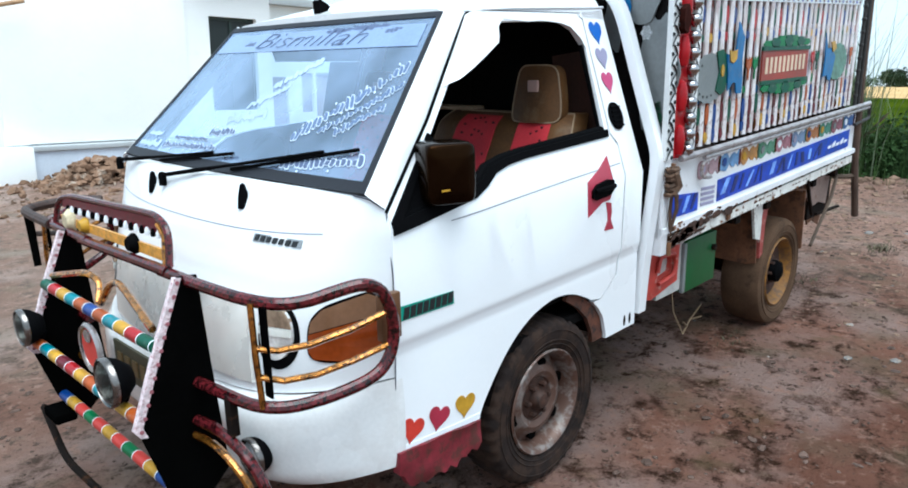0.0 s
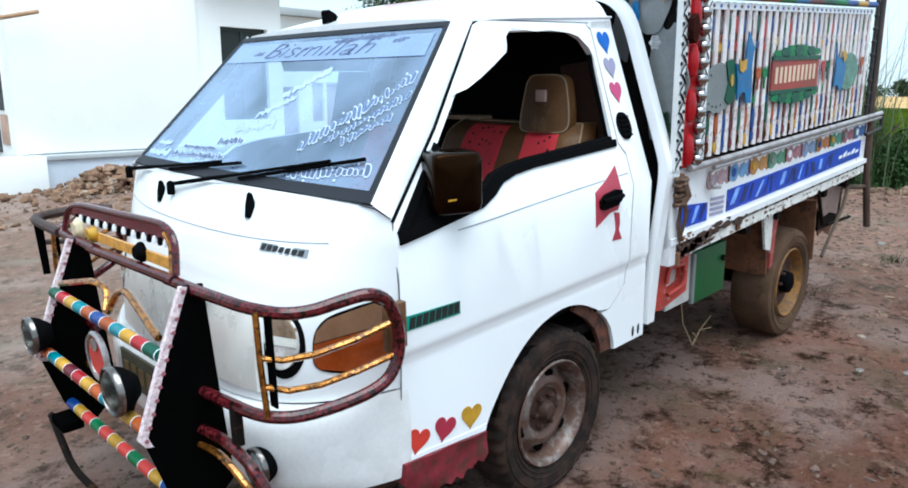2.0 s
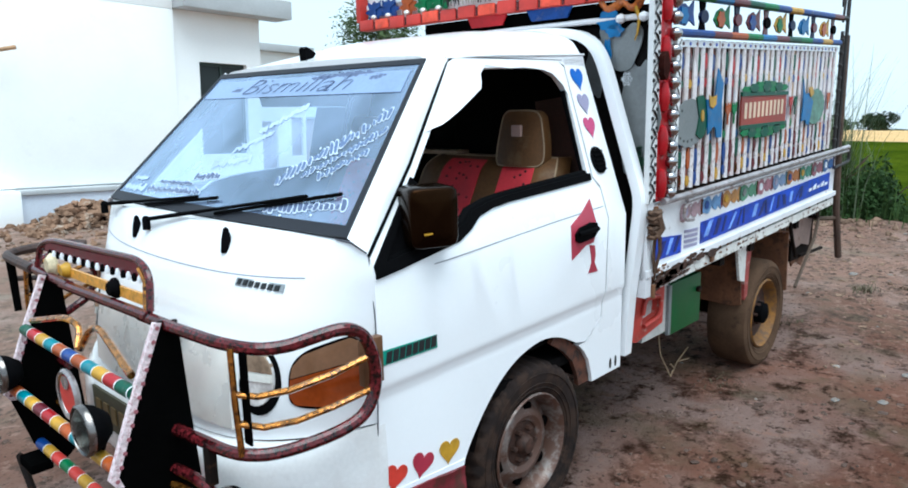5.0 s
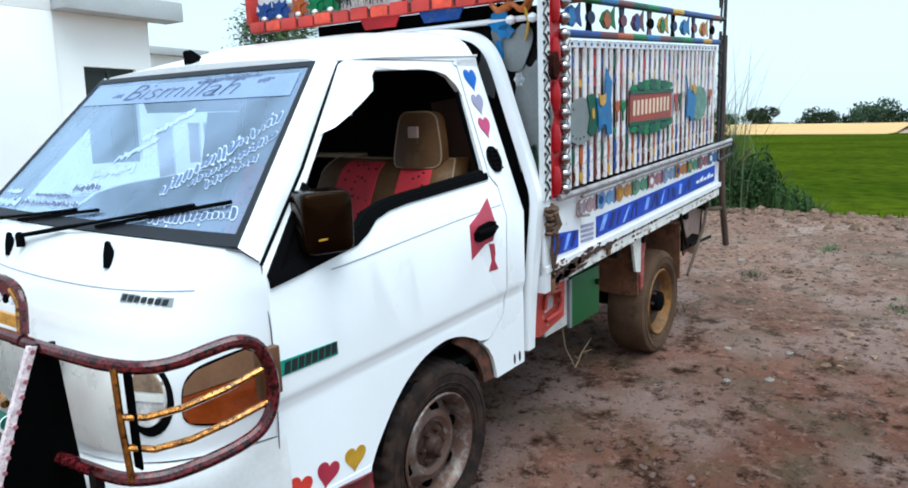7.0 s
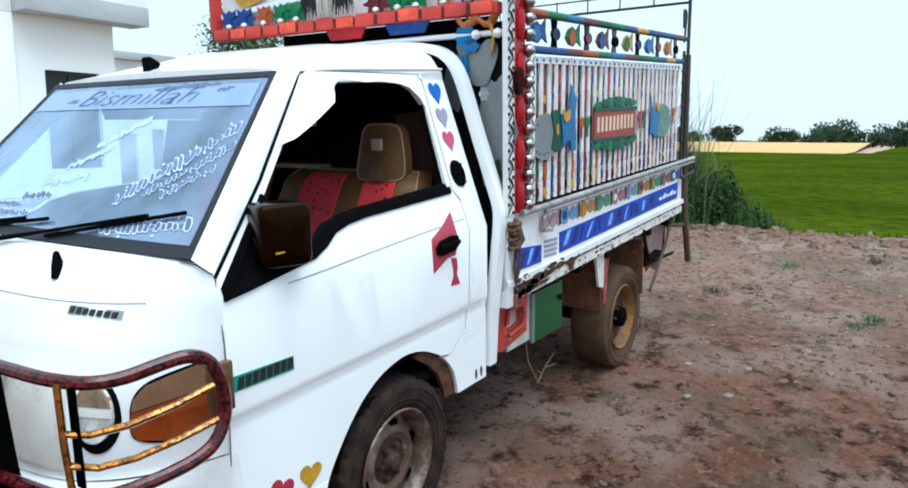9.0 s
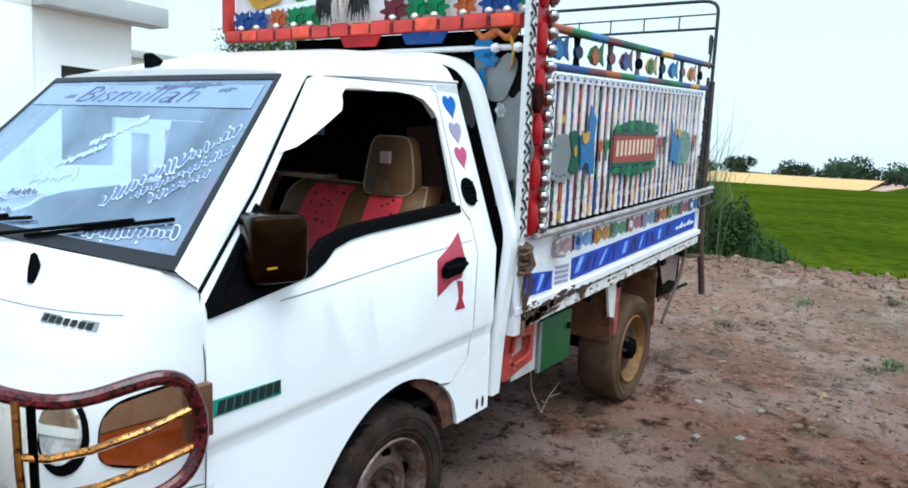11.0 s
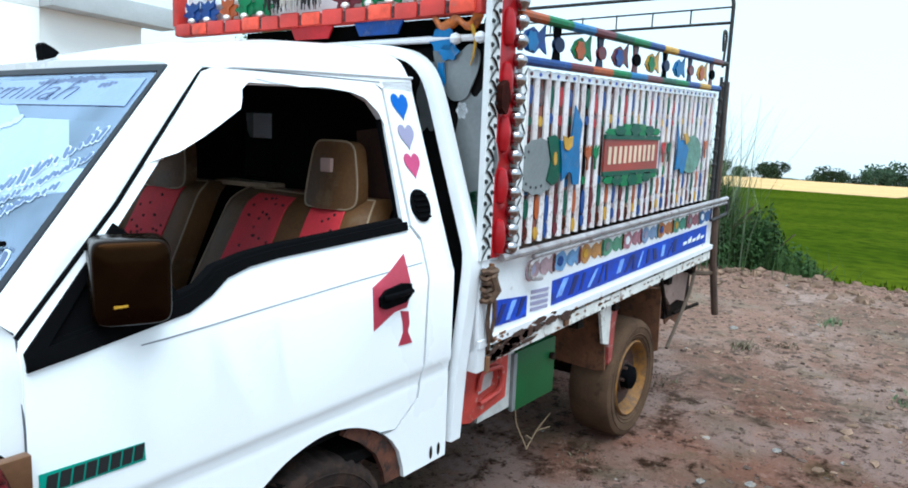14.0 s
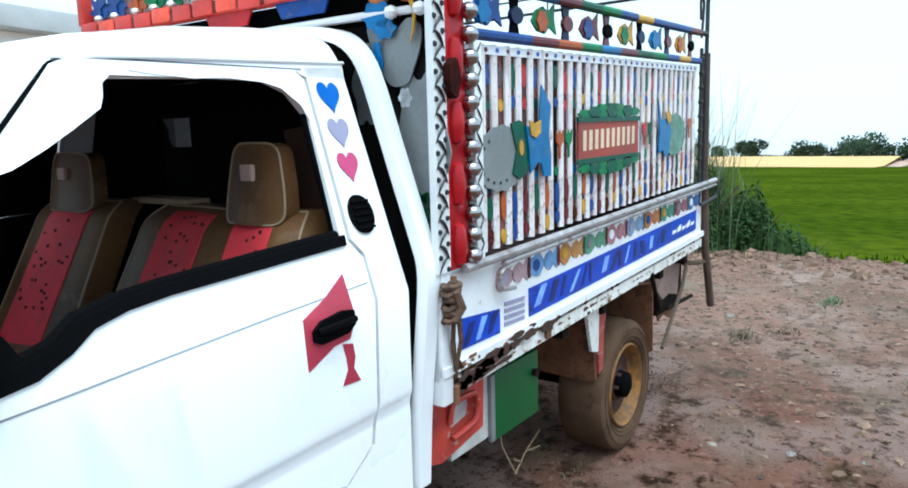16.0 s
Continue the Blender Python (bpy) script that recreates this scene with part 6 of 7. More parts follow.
def bed():
    b = empty("cargo_bed", parent=truck, label="worn white steel cargo bed with blue stripes")
    X0, X1 = 0.69, 3.52
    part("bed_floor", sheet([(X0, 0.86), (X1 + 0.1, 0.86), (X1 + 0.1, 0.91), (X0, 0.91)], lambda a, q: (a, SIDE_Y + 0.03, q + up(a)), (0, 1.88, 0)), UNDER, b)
    for mir in (False, True):
        y = (lambda v: far(v)) if mir else (lambda v: v)
        s = -1 if mir else 1
        sf = lambda o: (lambda a, q: (a, y(SIDE_Y - o), q + up(a)))
        part("drop_side", sheet([(X0, 0.90), (X1, 0.90), (X1, 1.235), (X0, 1.235)], sf(0.0), (0, 0.03 * s, 0)), BED_WHITE, b, "white drop side with chipped rusty paint")
        part("side_ledge", sheet([(X0, 0.915), (X1, 0.915), (X1, 0.945), (X0, 0.945)], sf(0.022), (0, 0.02 * s, 0)), BED_WHITE, b)
        part("side_rave", sheet([(X0 + 0.03, 0.835), (X1, 0.845), (X1, 0.895), (X0 + 0.03, 0.89)], sf(0.008), (0, 0.035 * s, 0)), mat("rust_bitten_white", (0.7, 0.68, 0.64), 0.7, spread=0.2, scale=8, bump=0.3, stain=RUST, amount=0.95, edge=0.54), b, "rust-bitten lower rave")
    stripe = [[(0.80, 0.972), (1.055, 0.962), (1.055, 1.05), (0.80, 1.078)], [(1.27, 0.965), (3.40, 0.972), (3.40, 1.092), (1.27, 1.075)]]
    for p in stripe:
        part("blue_stripe", sheet(p, bed_side(0.005), (0, 0.004, 0)), STRIPE, b, "blue reflective stripe")
    pale = mat("pale_blue_marks", rgb("7fa2ea"), 0.4, spread=0.3, scale=20)
    navy = mat("navy_marks", rgb("0c1f63"), 0.4, spread=0.3, scale=20)
    rs = random.Random(5)
    for k in range(15):
        a = 1.30 + k * 0.105 + rs.uniform(-0.02, 0.02)
        z0, z1, w, lean = 0.982 + rs.uniform(0, 0.015), 1.058 + rs.uniform(0, 0.012), rs.uniform(0.018, 0.05), rs.uniform(-0.02, 0.09)
        part("stripe_mark", sheet([(a, z0), (a + w, z0), (a + w + lean, z1), (a + lean, z1)], bed_side(0.007), (0, 0.003, 0)), pale if k % 3 == 0 else navy, b)
    for k in range(3):
        a = 0.82 + k * 0.075
        part("stripe_mark", sheet([(a, 0.98), (a + 0.025, 0.98), (a + 0.075, 1.05), (a + 0.04, 1.052)], bed_side(0.007), (0, 0.003, 0)), navy if k % 2 == 0 else pale, b)
    for k in range(5):
        a = 2.95 + k * 0.085
        part("stripe_bar", sheet([(a, 1.01), (a + 0.06, 1.015), (a + 0.065, 1.03 + 0.02 * (k % 2)), (a, 1.03)], bed_side(0.007), (0, 0.003, 0)), WHITE_VINYL, b, "short white bar")
    for k in range(4):
        part("worn_stripe", sheet([(1.09, 0.975 + 0.025 * k), (1.235, 0.965 + 0.025 * k), (1.235, 0.98 + 0.025 * k), (1.09, 0.99 + 0.025 * k)], bed_side(0.004), (0, 0.003, 0)), GREY_VINYL, b)
    # front edge of the drop side: hinges, rope, latch
    part("corner_post", box((0.69, -0.885, 0.815), (0.745, -0.82, 1.25), 0.006), BED_WHITE, b, "white corner post with rusty hinge")
    for z in (0.84, 1.20):
        part("hinge", lathe([(0, -0.03), (0.011, -0.03), (0.011, 0.03), (0, 0.03)], (0.752, -0.89, z), "z", 10), mat("bare_rust", RUST, 0.9, spread=0.3, bump=0.3), b)
    part("rope", tube([(0.725, -0.90, 1.22), (0.71, -0.905, 1.17), (0.735, -0.90, 1.10), (0.725, -0.90, 1.02), (0.745, -0.895, 0.93)], 0.008, 6), mat("dark_hemp_rope", (0.09, 0.05, 0.03), 0.9, spread=0.5, scale=40), b, "knotted brown rope")
    hemp = mat("dark_hemp_rope", RUST)
    for k in range(6):
        z0, w, tilt = 1.1 + 0.022 * k, 0.03 + 0.012 * noise.noise((k * 1.3, 0.4, 0)), 0.35 * noise.noise((k * 2.1, 5.0, 0))
        loop = [(0.716 + w * math.cos(a), -0.903 + 0.02 * math.sin(a) - 0.004 * (k % 2), z0 + tilt * w * math.cos(a) + 0.012 * noise.noise((a, k * 3.0, 1))) for a in span(0, 6.2832 * 11 / 12, 11)]
        part("rope_turn", tube(loop, 0.0105, 6, closed=True), hemp, b)
    part("rope_knot", tube([(0.70, -0.925, 1.1), (0.725, -0.935, 1.14), (0.705, -0.93, 1.19), (0.735, -0.92, 1.22)], [0.012, 0.018, 0.016, 0.008], 7), hemp, b, "dark knot of rope")
    part("rope_tail", tube([(0.72, -0.93, 1.1), (0.735, -0.925, 1.03), (0.728, -0.91, 0.95), (0.74, -0.9, 0.9)], [0.01, 0.008, 0.007, 0.004], 6), hemp, b)
    part("latch_bolt", box((1.38, -0.892, 0.865), (1.42, -0.88, 0.90), 0.003), mat("bare_rust", RUST), b)
    rust = mat("deep_rust_hole", (0.045, 0.018, 0.01), 0.95, spread=0.5, scale=20, bump=0.4)
    rr = random.Random(12)
    for x, z, w, h in ((0.85, 0.872, 0.17, 0.05), (0.97, 0.9, 0.2, 0.06), (1.12, 0.9, 0.1, 0.03), (1.24, 0.91, 0.13, 0.04), (0.9, 0.862, 0.16, 0.025), (1.06, 0.866, 0.12, 0.02), (1.15, 0.93, 0.12, 0.03), (1.38, 0.90, 0.12, 0.05), (0.78, 0.86, 0.07, 0.05), (0.74, 0.99, 0.02, 0.09), (0.80, 0.872, 0.09, 0.06), (0.92, 0.885, 0.16, 0.055), (1.05, 0.90, 0.12, 0.045)):
        n = 16
        poly = [(x + w / 2 * math.cos(6.28319 * k / n) * rr.uniform(0.6, 1.1), z + h / 2 * math.sin(6.28319 * k / n) * rr.uniform(0.6, 1.1)) for k in range(n)]
        part("rust_patch", sheet(poly, bed_side(0.0255), (0, 0.004, 0)), rust, b, "rust-eaten patch")
    chip = [mat("deep_rust_hole", RUST), mat("bare_rust", RUST), mat("old_rust_chip", (0.2, 0.09, 0.045), 0.9, spread=0.5, scale=20)]
    for k in range(130):
        x = 0.76 + 2.6 * rr.random() ** 3.0
        z, w, h = rr.uniform(0.84, 0.945) if x < 1.5 else rr.choice((0.845, 0.872, 0.9)), rr.uniform(0.012, 0.06), rr.uniform(0.006, 0.02)
        poly = [(x + w / 2 * math.cos(6.28319 * j / 9) * rr.uniform(0.5, 1.2), z + h / 2 * math.sin(6.28319 * j / 9) * rr.uniform(0.5, 1.2)) for j in range(9)]
        part("rust_chip", sheet(poly, bed_side(0.0228 if z > 0.912 else 0.01), (0, 0.004, 0)), chip[k % 3], b)
    # boxes hung below the bed
    part("toolbox", sheet([(0.70, 0.585), (0.80, 0.56), (1.06, 0.60), (1.07, 0.785), (0.70, 0.795)], lambda a, q: (a, -0.79, q), (0, 0.03, 0), holes=[[(0.85, 0.64), (0.985, 0.66), (1.0, 0.70), (0.99, 0.745), (0.86, 0.755)]]), mat("chipped_red_frame", rgb("a8362c"), 0.55, spread=0.3, scale=10, stain=(0.5, 0.42, 0.36), amount=0.75, edge=0.6), b, "red framed open box")
    part("toolbox_back", box((0.72, -0.762, 0.56), (1.11, -0.75, 0.775)), mat("pale_scuffed_sheet", (0.42, 0.4, 0.38), 0.6, spread=0.25, scale=12, stain=RUST, amount=0.6, edge=0.58), b)
    part("toolbox_side", sheet([(0.86, 0.54), (1.12, 0.54), (1.12, 0.785), (1.072, 0.785), (1.064, 0.598), (0.86, 0.566)], lambda a, q: (a, -0.786, q), (0, 0.02, 0)), mat("pale_scuffed_sheet", (0.42, 0.4, 0.38)), b, "pale scuffed sheet beside the red frame")
    part("toolbox_hook", tube(rounded([(0.835, -0.80, 0.69), (0.85, -0.803, 0.765), (1.0, -0.803, 0.755), (1.012, -0.803, 0.70), (0.99, -0.806, 0.65), (0.85, -0.80, 0.63)], 0.03, 3), 0.011, 7), mat("chipped_red_frame", RUST), b)
    part("green_box", box((1.125, -0.80, 0.515), (1.475, -0.5, 0.785), 0.006), GREEN_BOX, b, "green painted steel box")
    part("box_edge", box((1.10, -0.803, 0.52), (1.128, -0.785, 0.78), 0.003), GREY_SHEET, b)
    part("box_latch", lathe([(0, -0.02), (0.018, -0.02), (0.015, 0.0), (0, 0.0)], (1.43, -0.8, 0.70), "y", 10), UNDER, b)
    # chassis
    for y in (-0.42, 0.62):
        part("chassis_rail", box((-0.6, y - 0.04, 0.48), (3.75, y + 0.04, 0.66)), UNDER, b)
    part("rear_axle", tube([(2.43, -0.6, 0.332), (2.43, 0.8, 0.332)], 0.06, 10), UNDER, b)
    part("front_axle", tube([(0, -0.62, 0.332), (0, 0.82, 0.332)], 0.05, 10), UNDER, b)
    # unseen underbody masses, added near black to keep light from beneath the truck
    part("engine_sump", box((-0.55, -0.28, 0.27), (0.35, 0.48, 0.66), 0.04), UNDER, b, "unseen dark sump block under the cab")
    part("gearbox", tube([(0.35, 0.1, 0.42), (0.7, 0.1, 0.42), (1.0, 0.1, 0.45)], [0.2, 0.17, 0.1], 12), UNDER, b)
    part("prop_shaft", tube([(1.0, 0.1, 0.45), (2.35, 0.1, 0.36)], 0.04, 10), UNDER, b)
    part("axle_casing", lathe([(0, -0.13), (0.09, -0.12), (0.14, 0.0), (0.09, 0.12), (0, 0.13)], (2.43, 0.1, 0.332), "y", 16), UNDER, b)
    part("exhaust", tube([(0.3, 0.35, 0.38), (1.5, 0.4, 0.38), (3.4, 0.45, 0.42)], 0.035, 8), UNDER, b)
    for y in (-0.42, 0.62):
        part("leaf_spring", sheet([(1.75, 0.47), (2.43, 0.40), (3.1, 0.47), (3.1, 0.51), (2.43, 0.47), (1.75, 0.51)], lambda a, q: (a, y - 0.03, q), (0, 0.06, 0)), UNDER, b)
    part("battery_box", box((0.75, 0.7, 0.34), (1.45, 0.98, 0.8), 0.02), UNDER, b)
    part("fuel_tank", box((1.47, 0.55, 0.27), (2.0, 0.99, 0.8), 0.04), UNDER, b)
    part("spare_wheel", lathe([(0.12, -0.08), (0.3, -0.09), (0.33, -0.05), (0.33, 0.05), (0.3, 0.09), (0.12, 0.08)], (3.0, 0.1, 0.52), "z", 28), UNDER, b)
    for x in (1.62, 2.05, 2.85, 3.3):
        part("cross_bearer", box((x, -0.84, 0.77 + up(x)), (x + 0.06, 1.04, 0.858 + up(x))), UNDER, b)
    part("mudguard_edge", sheet([(2.062, 0.88), (2.165, 0.88), (2.125, 0.70), (2.115, 0.52), (2.07, 0.50), (2.055, 0.7)], lambda a, q: (a, -0.815, q), (0, 0.02, 0)), mat("dull_red_guard", rgb("8c3a34"), 0.7, spread=0.3, scale=12, stain=(0.45, 0.38, 0.33), amount=0.7, edge=0.56), b, "faded red mudguard edge")
    part("flap_stay", sheet([(1.90, 0.885), (2.058, 0.88), (2.05, 0.62), (1.975, 0.64)], lambda a, q: (a, -0.818, q), (0, 0.015, 0)), mat("rust_bitten_white", RUST), b, "rust-bitten white mudguard plate")
    part("mud_flap", sheet([(-0.80, 0.47), (-0.74, 0.455), (-0.42, 0.47), (-0.36, 0.49), (-0.36, 0.84), (-0.80, 0.86)], lambda a, q: (2.0 + 0.07 * (0.86 - q) / 0.46, a, q), (0.012, 0, 0)), MUD, b, "mud-caked flap before the rear wheel")
    part("guard_top", grid(span(0, 1, 6), (-0.80, -0.36), lambda u, q: (2.02 + 0.84 * u, q, 0.80 + 0.045 * math.sin(u * 3.14)), (0, 0, 0.012)), MUD, b)
    part("rear_flap", sheet([(-0.80, 0.40), (-0.74, 0.37), (-0.42, 0.38), (-0.36, 0.42), (-0.36, 0.84), (-0.80, 0.86)], lambda a, q: (2.84 + 0.05 * (0.86 - q), a, q), (0.012, 0, 0)), MUD, b, "mud-caked flap behind the rear wheel")
    part("tail_panel", sheet([(2.80, 0.82), (3.42, 0.84), (3.36, 0.56), (3.2, 0.60), (3.08, 0.59), (2.98, 0.67), (2.86, 0.70)], lambda a, q: (a, -0.78, q + up(a)), (0, 0.02, 0)), mat("faded_pinkish_sheet", (0.24, 0.165, 0.14), 0.8, spread=0.3, scale=8, stain=RUST, amount=0.6, edge=0.56), b, "faded pinkish sheet under the tail")
    part("tail_bar", tube([(3.40, -0.80, 0.83), (3.52, -0.86, 0.82), (3.60, -0.885, 0.82)], 0.016, 7), mat("tan_rusty_rod", (0.07, 0.045, 0.03), 0.8, spread=0.3), b, "short rusty bar to the rear post")
    part("tail_flap", sheet([(3.1, 0.62), (3.42, 0.6), (3.44, 0.46), (3.36, 0.40), (3.26, 0.45), (3.16, 0.43), (3.1, 0.5)], lambda a, q: (a, -0.74 + 0.03 * noise.noise((a * 7, q * 7, 2)), q + up(a)), (0, 0.012, 0), cuts_a=(3.2, 3.3), cuts_b=(0.5, 0.56)), MUD, b, "ragged mud-brown flap under the tail")
    # dark block stands for the shaded cavity under the tail
    part("tail_box", box((3.05, -0.76, 0.56), (3.5, 0.9, 0.84)), UNDER, b)
    for p, m in (([(2.60, -0.88, 0.91), (2.66, -0.88, 0.80), (2.78, -0.87, 0.66)], UNDER), ([(3.34, -0.84, 0.84), (3.2, -0.86, 0.72), (2.82, -0.87, 0.44)], mat("tan_rusty_rod", (0.07, 0.045, 0.03), 0.8, spread=0.3)), ([(3.1, -0.8, 0.6), (3.6, -0.8, 0.58)], UNDER)):
        part("stay_rod", tube(p, 0.012, 6), m, b)


def frame_arch():
    a = empty("guard_arch", parent=truck, label="white arched guard frame behind the cab")
    near = [(-0.80, 0.55), (-0.815, 0.8), (-0.848, 1.1), (-0.865, 1.27), (-0.835, 1.36), (-0.745, 1.62), (-0.668, 1.85), (-0.625, 1.93), (-0.55, 1.985), (-0.40, 2.005), (0.10, 2.01)]
    pts = [(0.655, y, z) for y, z in near]
    pts += [(0.655, far(y), z) for y, z in reversed(near[:-1])]
    bm = bmesh.new()
    ring = rounded(pts, 0.08, 3)
    sect = [(-0.035, 0.0), (-0.03, -0.016), (0.03, -0.016), (0.035, 0.0), (0.03, 0.01), (-0.03, 0.01)]
    prev = None
    for i, p in enumerate(ring):
        d = (ring[min(i + 1, len(ring) - 1)] - ring[max(i - 1, 0)]).normalized()
        n = V((1, 0, 0)).cross(d)
        row = [bm.verts.new(p + V((u, 0, 0)) + n * -w * 1.6) for u, w in sect]
        if prev:
            for k in range(6):
                bm.faces.new((prev[k - 1], prev[k], row[k], row[k - 1]))
        prev = row
    part("arch_tube", bm, WHITE, a)
    part("tie_bar", tube([(0.70, 0.1, 2.045), (0.705, -0.4, 2.048), (0.715, -0.83, 2.05)], 0.013, 8), BED_WHITE, a)


FISH = [(-0.5, 0.0), (-0.3, 0.22), (0.0, 0.3), (0.22, 0.16), (0.5, 0.34), (0.44, 0.0), (0.5, -0.34), (0.22, -0.16), (0.0, -0.3), (-0.3, -0.22)]
LEAFY = ellipse(1, 1, 30, wob=0.14, lobes=6)
TULIP = [(-0.12, -0.5), (0.12, -0.5), (0.1, -0.1), (0.45, 0.1), (0.5, 0.5), (0.2, 0.28), (0.0, 0.5), (-0.2, 0.28), (-0.5, 0.5), (-0.45, 0.1), (-0.1, -0.1)]


def slat_paint():
    """White enamel with vertical dribbles of old colour, different on every slat."""
    m = mat("chipped_white_slat", (0.72, 0.67, 0.675), 0.4, spread=0.16, scale=14, bump=0.15, stain=(0.15, 0.06, 0.045), amount=0.9, edge=0.56)
    n, l = m.node_tree.nodes, m.node_tree.links
    bsdf = n["Principled BSDF"]
    was = bsdf.inputs["Base Color"].links[0].from_socket
    co, info, ad, tx = n.new("ShaderNodeTexCoord"), n.new("ShaderNodeObjectInfo"), n.new("ShaderNodeVectorMath"), n.new("ShaderNodeTexNoise")
    st = n.new("ShaderNodeVectorMath")
    st.operation = "MULTIPLY"
    st.inputs[1].default_value = (30, 30, 6)
    l.new(co.outputs["Object"], st.inputs[0]), l.new(st.outputs[0], ad.inputs[0])
    mu = n.new("ShaderNodeMath")
    mu.operation = "MULTIPLY"
    mu.inputs[1].default_value = 60
    l.new(info.outputs["Random"], mu.inputs[0]), l.new(mu.outputs[0], ad.inputs[1])
    l.new(ad.outputs[0], tx.inputs[0])
    tx.inputs["Scale"].default_value, tx.inputs["Detail"].default_value = 1.0, 4
    hue = n.new("ShaderNodeValToRGB")
    hue.color_ramp.interpolation = "CONSTANT"
    cols = [(0.0, (0.3, 0.16, 0.1)), (0.38, (0.2, 0.24, 0.36)), (0.47, (0.4, 0.29, 0.18)), (0.53, (0.28, 0.1, 0.11)), (0.6, (0.16, 0.24, 0.18))]
    e = hue.color_ramp.elements
    e[0].position, e[0].color = 0.0, (*cols[0][1], 1)
    e[1].position, e[1].color = cols[1][0], (*cols[1][1], 1)
    for p, c in cols[2:]:
        x = e.new(p)
        x.color = (*c, 1)
    l.new(tx.outputs["Color"], hue.inputs[0])
    cut = n.new("ShaderNodeMapRange")
    cut.inputs[1].default_value, cut.inputs[2].default_value = 0.5, 0.58
    cut.inputs[3].default_value, cut.inputs[4].default_value = 0.0, 0.36
    l.new(tx.outputs[0], cut.inputs[0])
    mx = n.new("ShaderNodeMix")
    mx.data_type = "RGBA"
    l.new(cut.outputs[0], mx.inputs[0]), l.new(was, mx.inputs[6]), l.new(hue.outputs[0], mx.inputs[7])
    l.new(mx.outputs[2], bsdf.inputs["Base Color"])
    return m


def cage():
    c = empty("cargo_cage", parent=truck, label="brightly painted slatted cargo cage with cut-out ornaments")
    X1 = 3.36
    r = random.Random(8)

    def plate(name, poly, m, off, label="", depth=0.008):
        return part(name, sheet(poly, bed_side(off), (0, depth, 0)), m, c, label)

    # backing boards
    part("side_board", sheet([(0.86, 1.26), (X1, 1.26), (X1, 1.96), (0.86, 1.96)], bed_side(-0.035), (0, 0.012, 0)), BOARD, c, "stained board behind the slats")
    part("far_side_board", sheet([(0.72, 0.95), (X1, 0.95), (X1, 1.97), (0.72, 1.97)], lambda a, q: (a, far(SIDE_Y), q + up(a)), (0, 0.012, 0)), BOARD, c)
    n = 29
    step = (X1 - 0.93) / n
    data = None
    for k in range(n):
        x = 0.93 + (k + 0.5) * step
        if data is None:
            o = part("slat", grid(span(-1, 1, 6), (0.0, 0.02, 0.33, 0.66, 0.69), lambda a, q: (a * 0.02 * (1 if q < 0.67 else 0.75), SIDE_Y + 0.003 - 0.007 * (1 - a * a), q), (0, 0.008, 0)), slat_paint(), c, "white painted steel slat")
            data = o.data
        else:
            o = new("slat", data)
            o.parent = c
            tagged(o, "white painted steel slat")
        o.location = (x, r.uniform(-0.003, 0.003), 1.268 + up(x))
        o.rotation_euler = (0, r.uniform(-0.006, 0.006), 0)
        if k < n - 1:
            xm = x + step / 2
            front = x < 1.75
            for z, hh, mm in ((1.405, 0.1, (BLUE, MAROON, DEEP_GREEN, ORANGE)), (1.85, 0.085, (DEEP_GREEN, RED, BLUE, BROWN_PIPE)), (1.312, 0.062, (MAROON, BROWN_PIPE, GOLD, BLUE)), (1.498, 0.045, (GREEN, MAROON, SKY_BLUE, BROWN_PIPE)), (1.765, 0.04, (RED, DEEP_GREEN, GOLD, BLUE))):
                bead = moved(ellipse(1, 1, 12), xm + r.uniform(-0.004, 0.004), z + r.uniform(-0.012, 0.012), 0.037, hh * r.uniform(0.8, 1.15))
                plate("painted_lozenge", bead, mm[(k + int(z * 10)) % 4], 0.0 if z < 1.45 else -0.005, depth=0.006)
            part("gap_strip", sheet([(xm - 0.021, 1.27), (xm + 0.021, 1.27), (xm + 0.021, 1.95), (xm - 0.021, 1.95)], bed_side(-0.011), (0, 0.006, 0)), r.choice((MAROON, UNDER, BROWN_PIPE, mat("umber_strip", rgb("4a241b"), 0.6, spread=0.5, scale=12), mat("rusty_pink_strip", rgb("7a4438"), 0.6, spread=0.6, scale=12)) if front else (mat("ochre_strip", rgb("a07a50"), 0.6, spread=0.5, scale=12), mat("umber_strip", RUST), MAROON, mat("lilac_strip", rgb("9288a0"), 0.6, spread=0.5, scale=12), mat("lilac_strip", RUST), mat("sage_strip", rgb("566453"), 0.6, spread=0.5, scale=12))), c)
    iron = mat("black_iron", (0.02, 0.017, 0.016), 0.6, spread=0.4, stain=RUST, amount=0.4)
    # rails
    def rail(z, rr, m, x0=0.86, x1=X1 + 0.05, name="rail", label="", off=0.012):
        return part(name, tube([(x, SIDE_Y - off, z + up(x)) for x in span(x0, x1, 6)], rr, 9), m, c, label)

    rail(1.247, 0.0155, mat("grey_iron_pipe", (0.36, 0.33, 0.34), 0.4, metal=0.3, spread=0.35, scale=14, stain=(0.13, 0.06, 0.035), amount=0.85, edge=0.55), 0.80, 3.72, "lower_pipe", "grey worn iron pipe", 0.03)
    rail(1.218, 0.01, mat("grey_iron_pipe", (0.3, 0.28, 0.28)), 1.04, 3.72, "lower_pipe", "", 0.03)
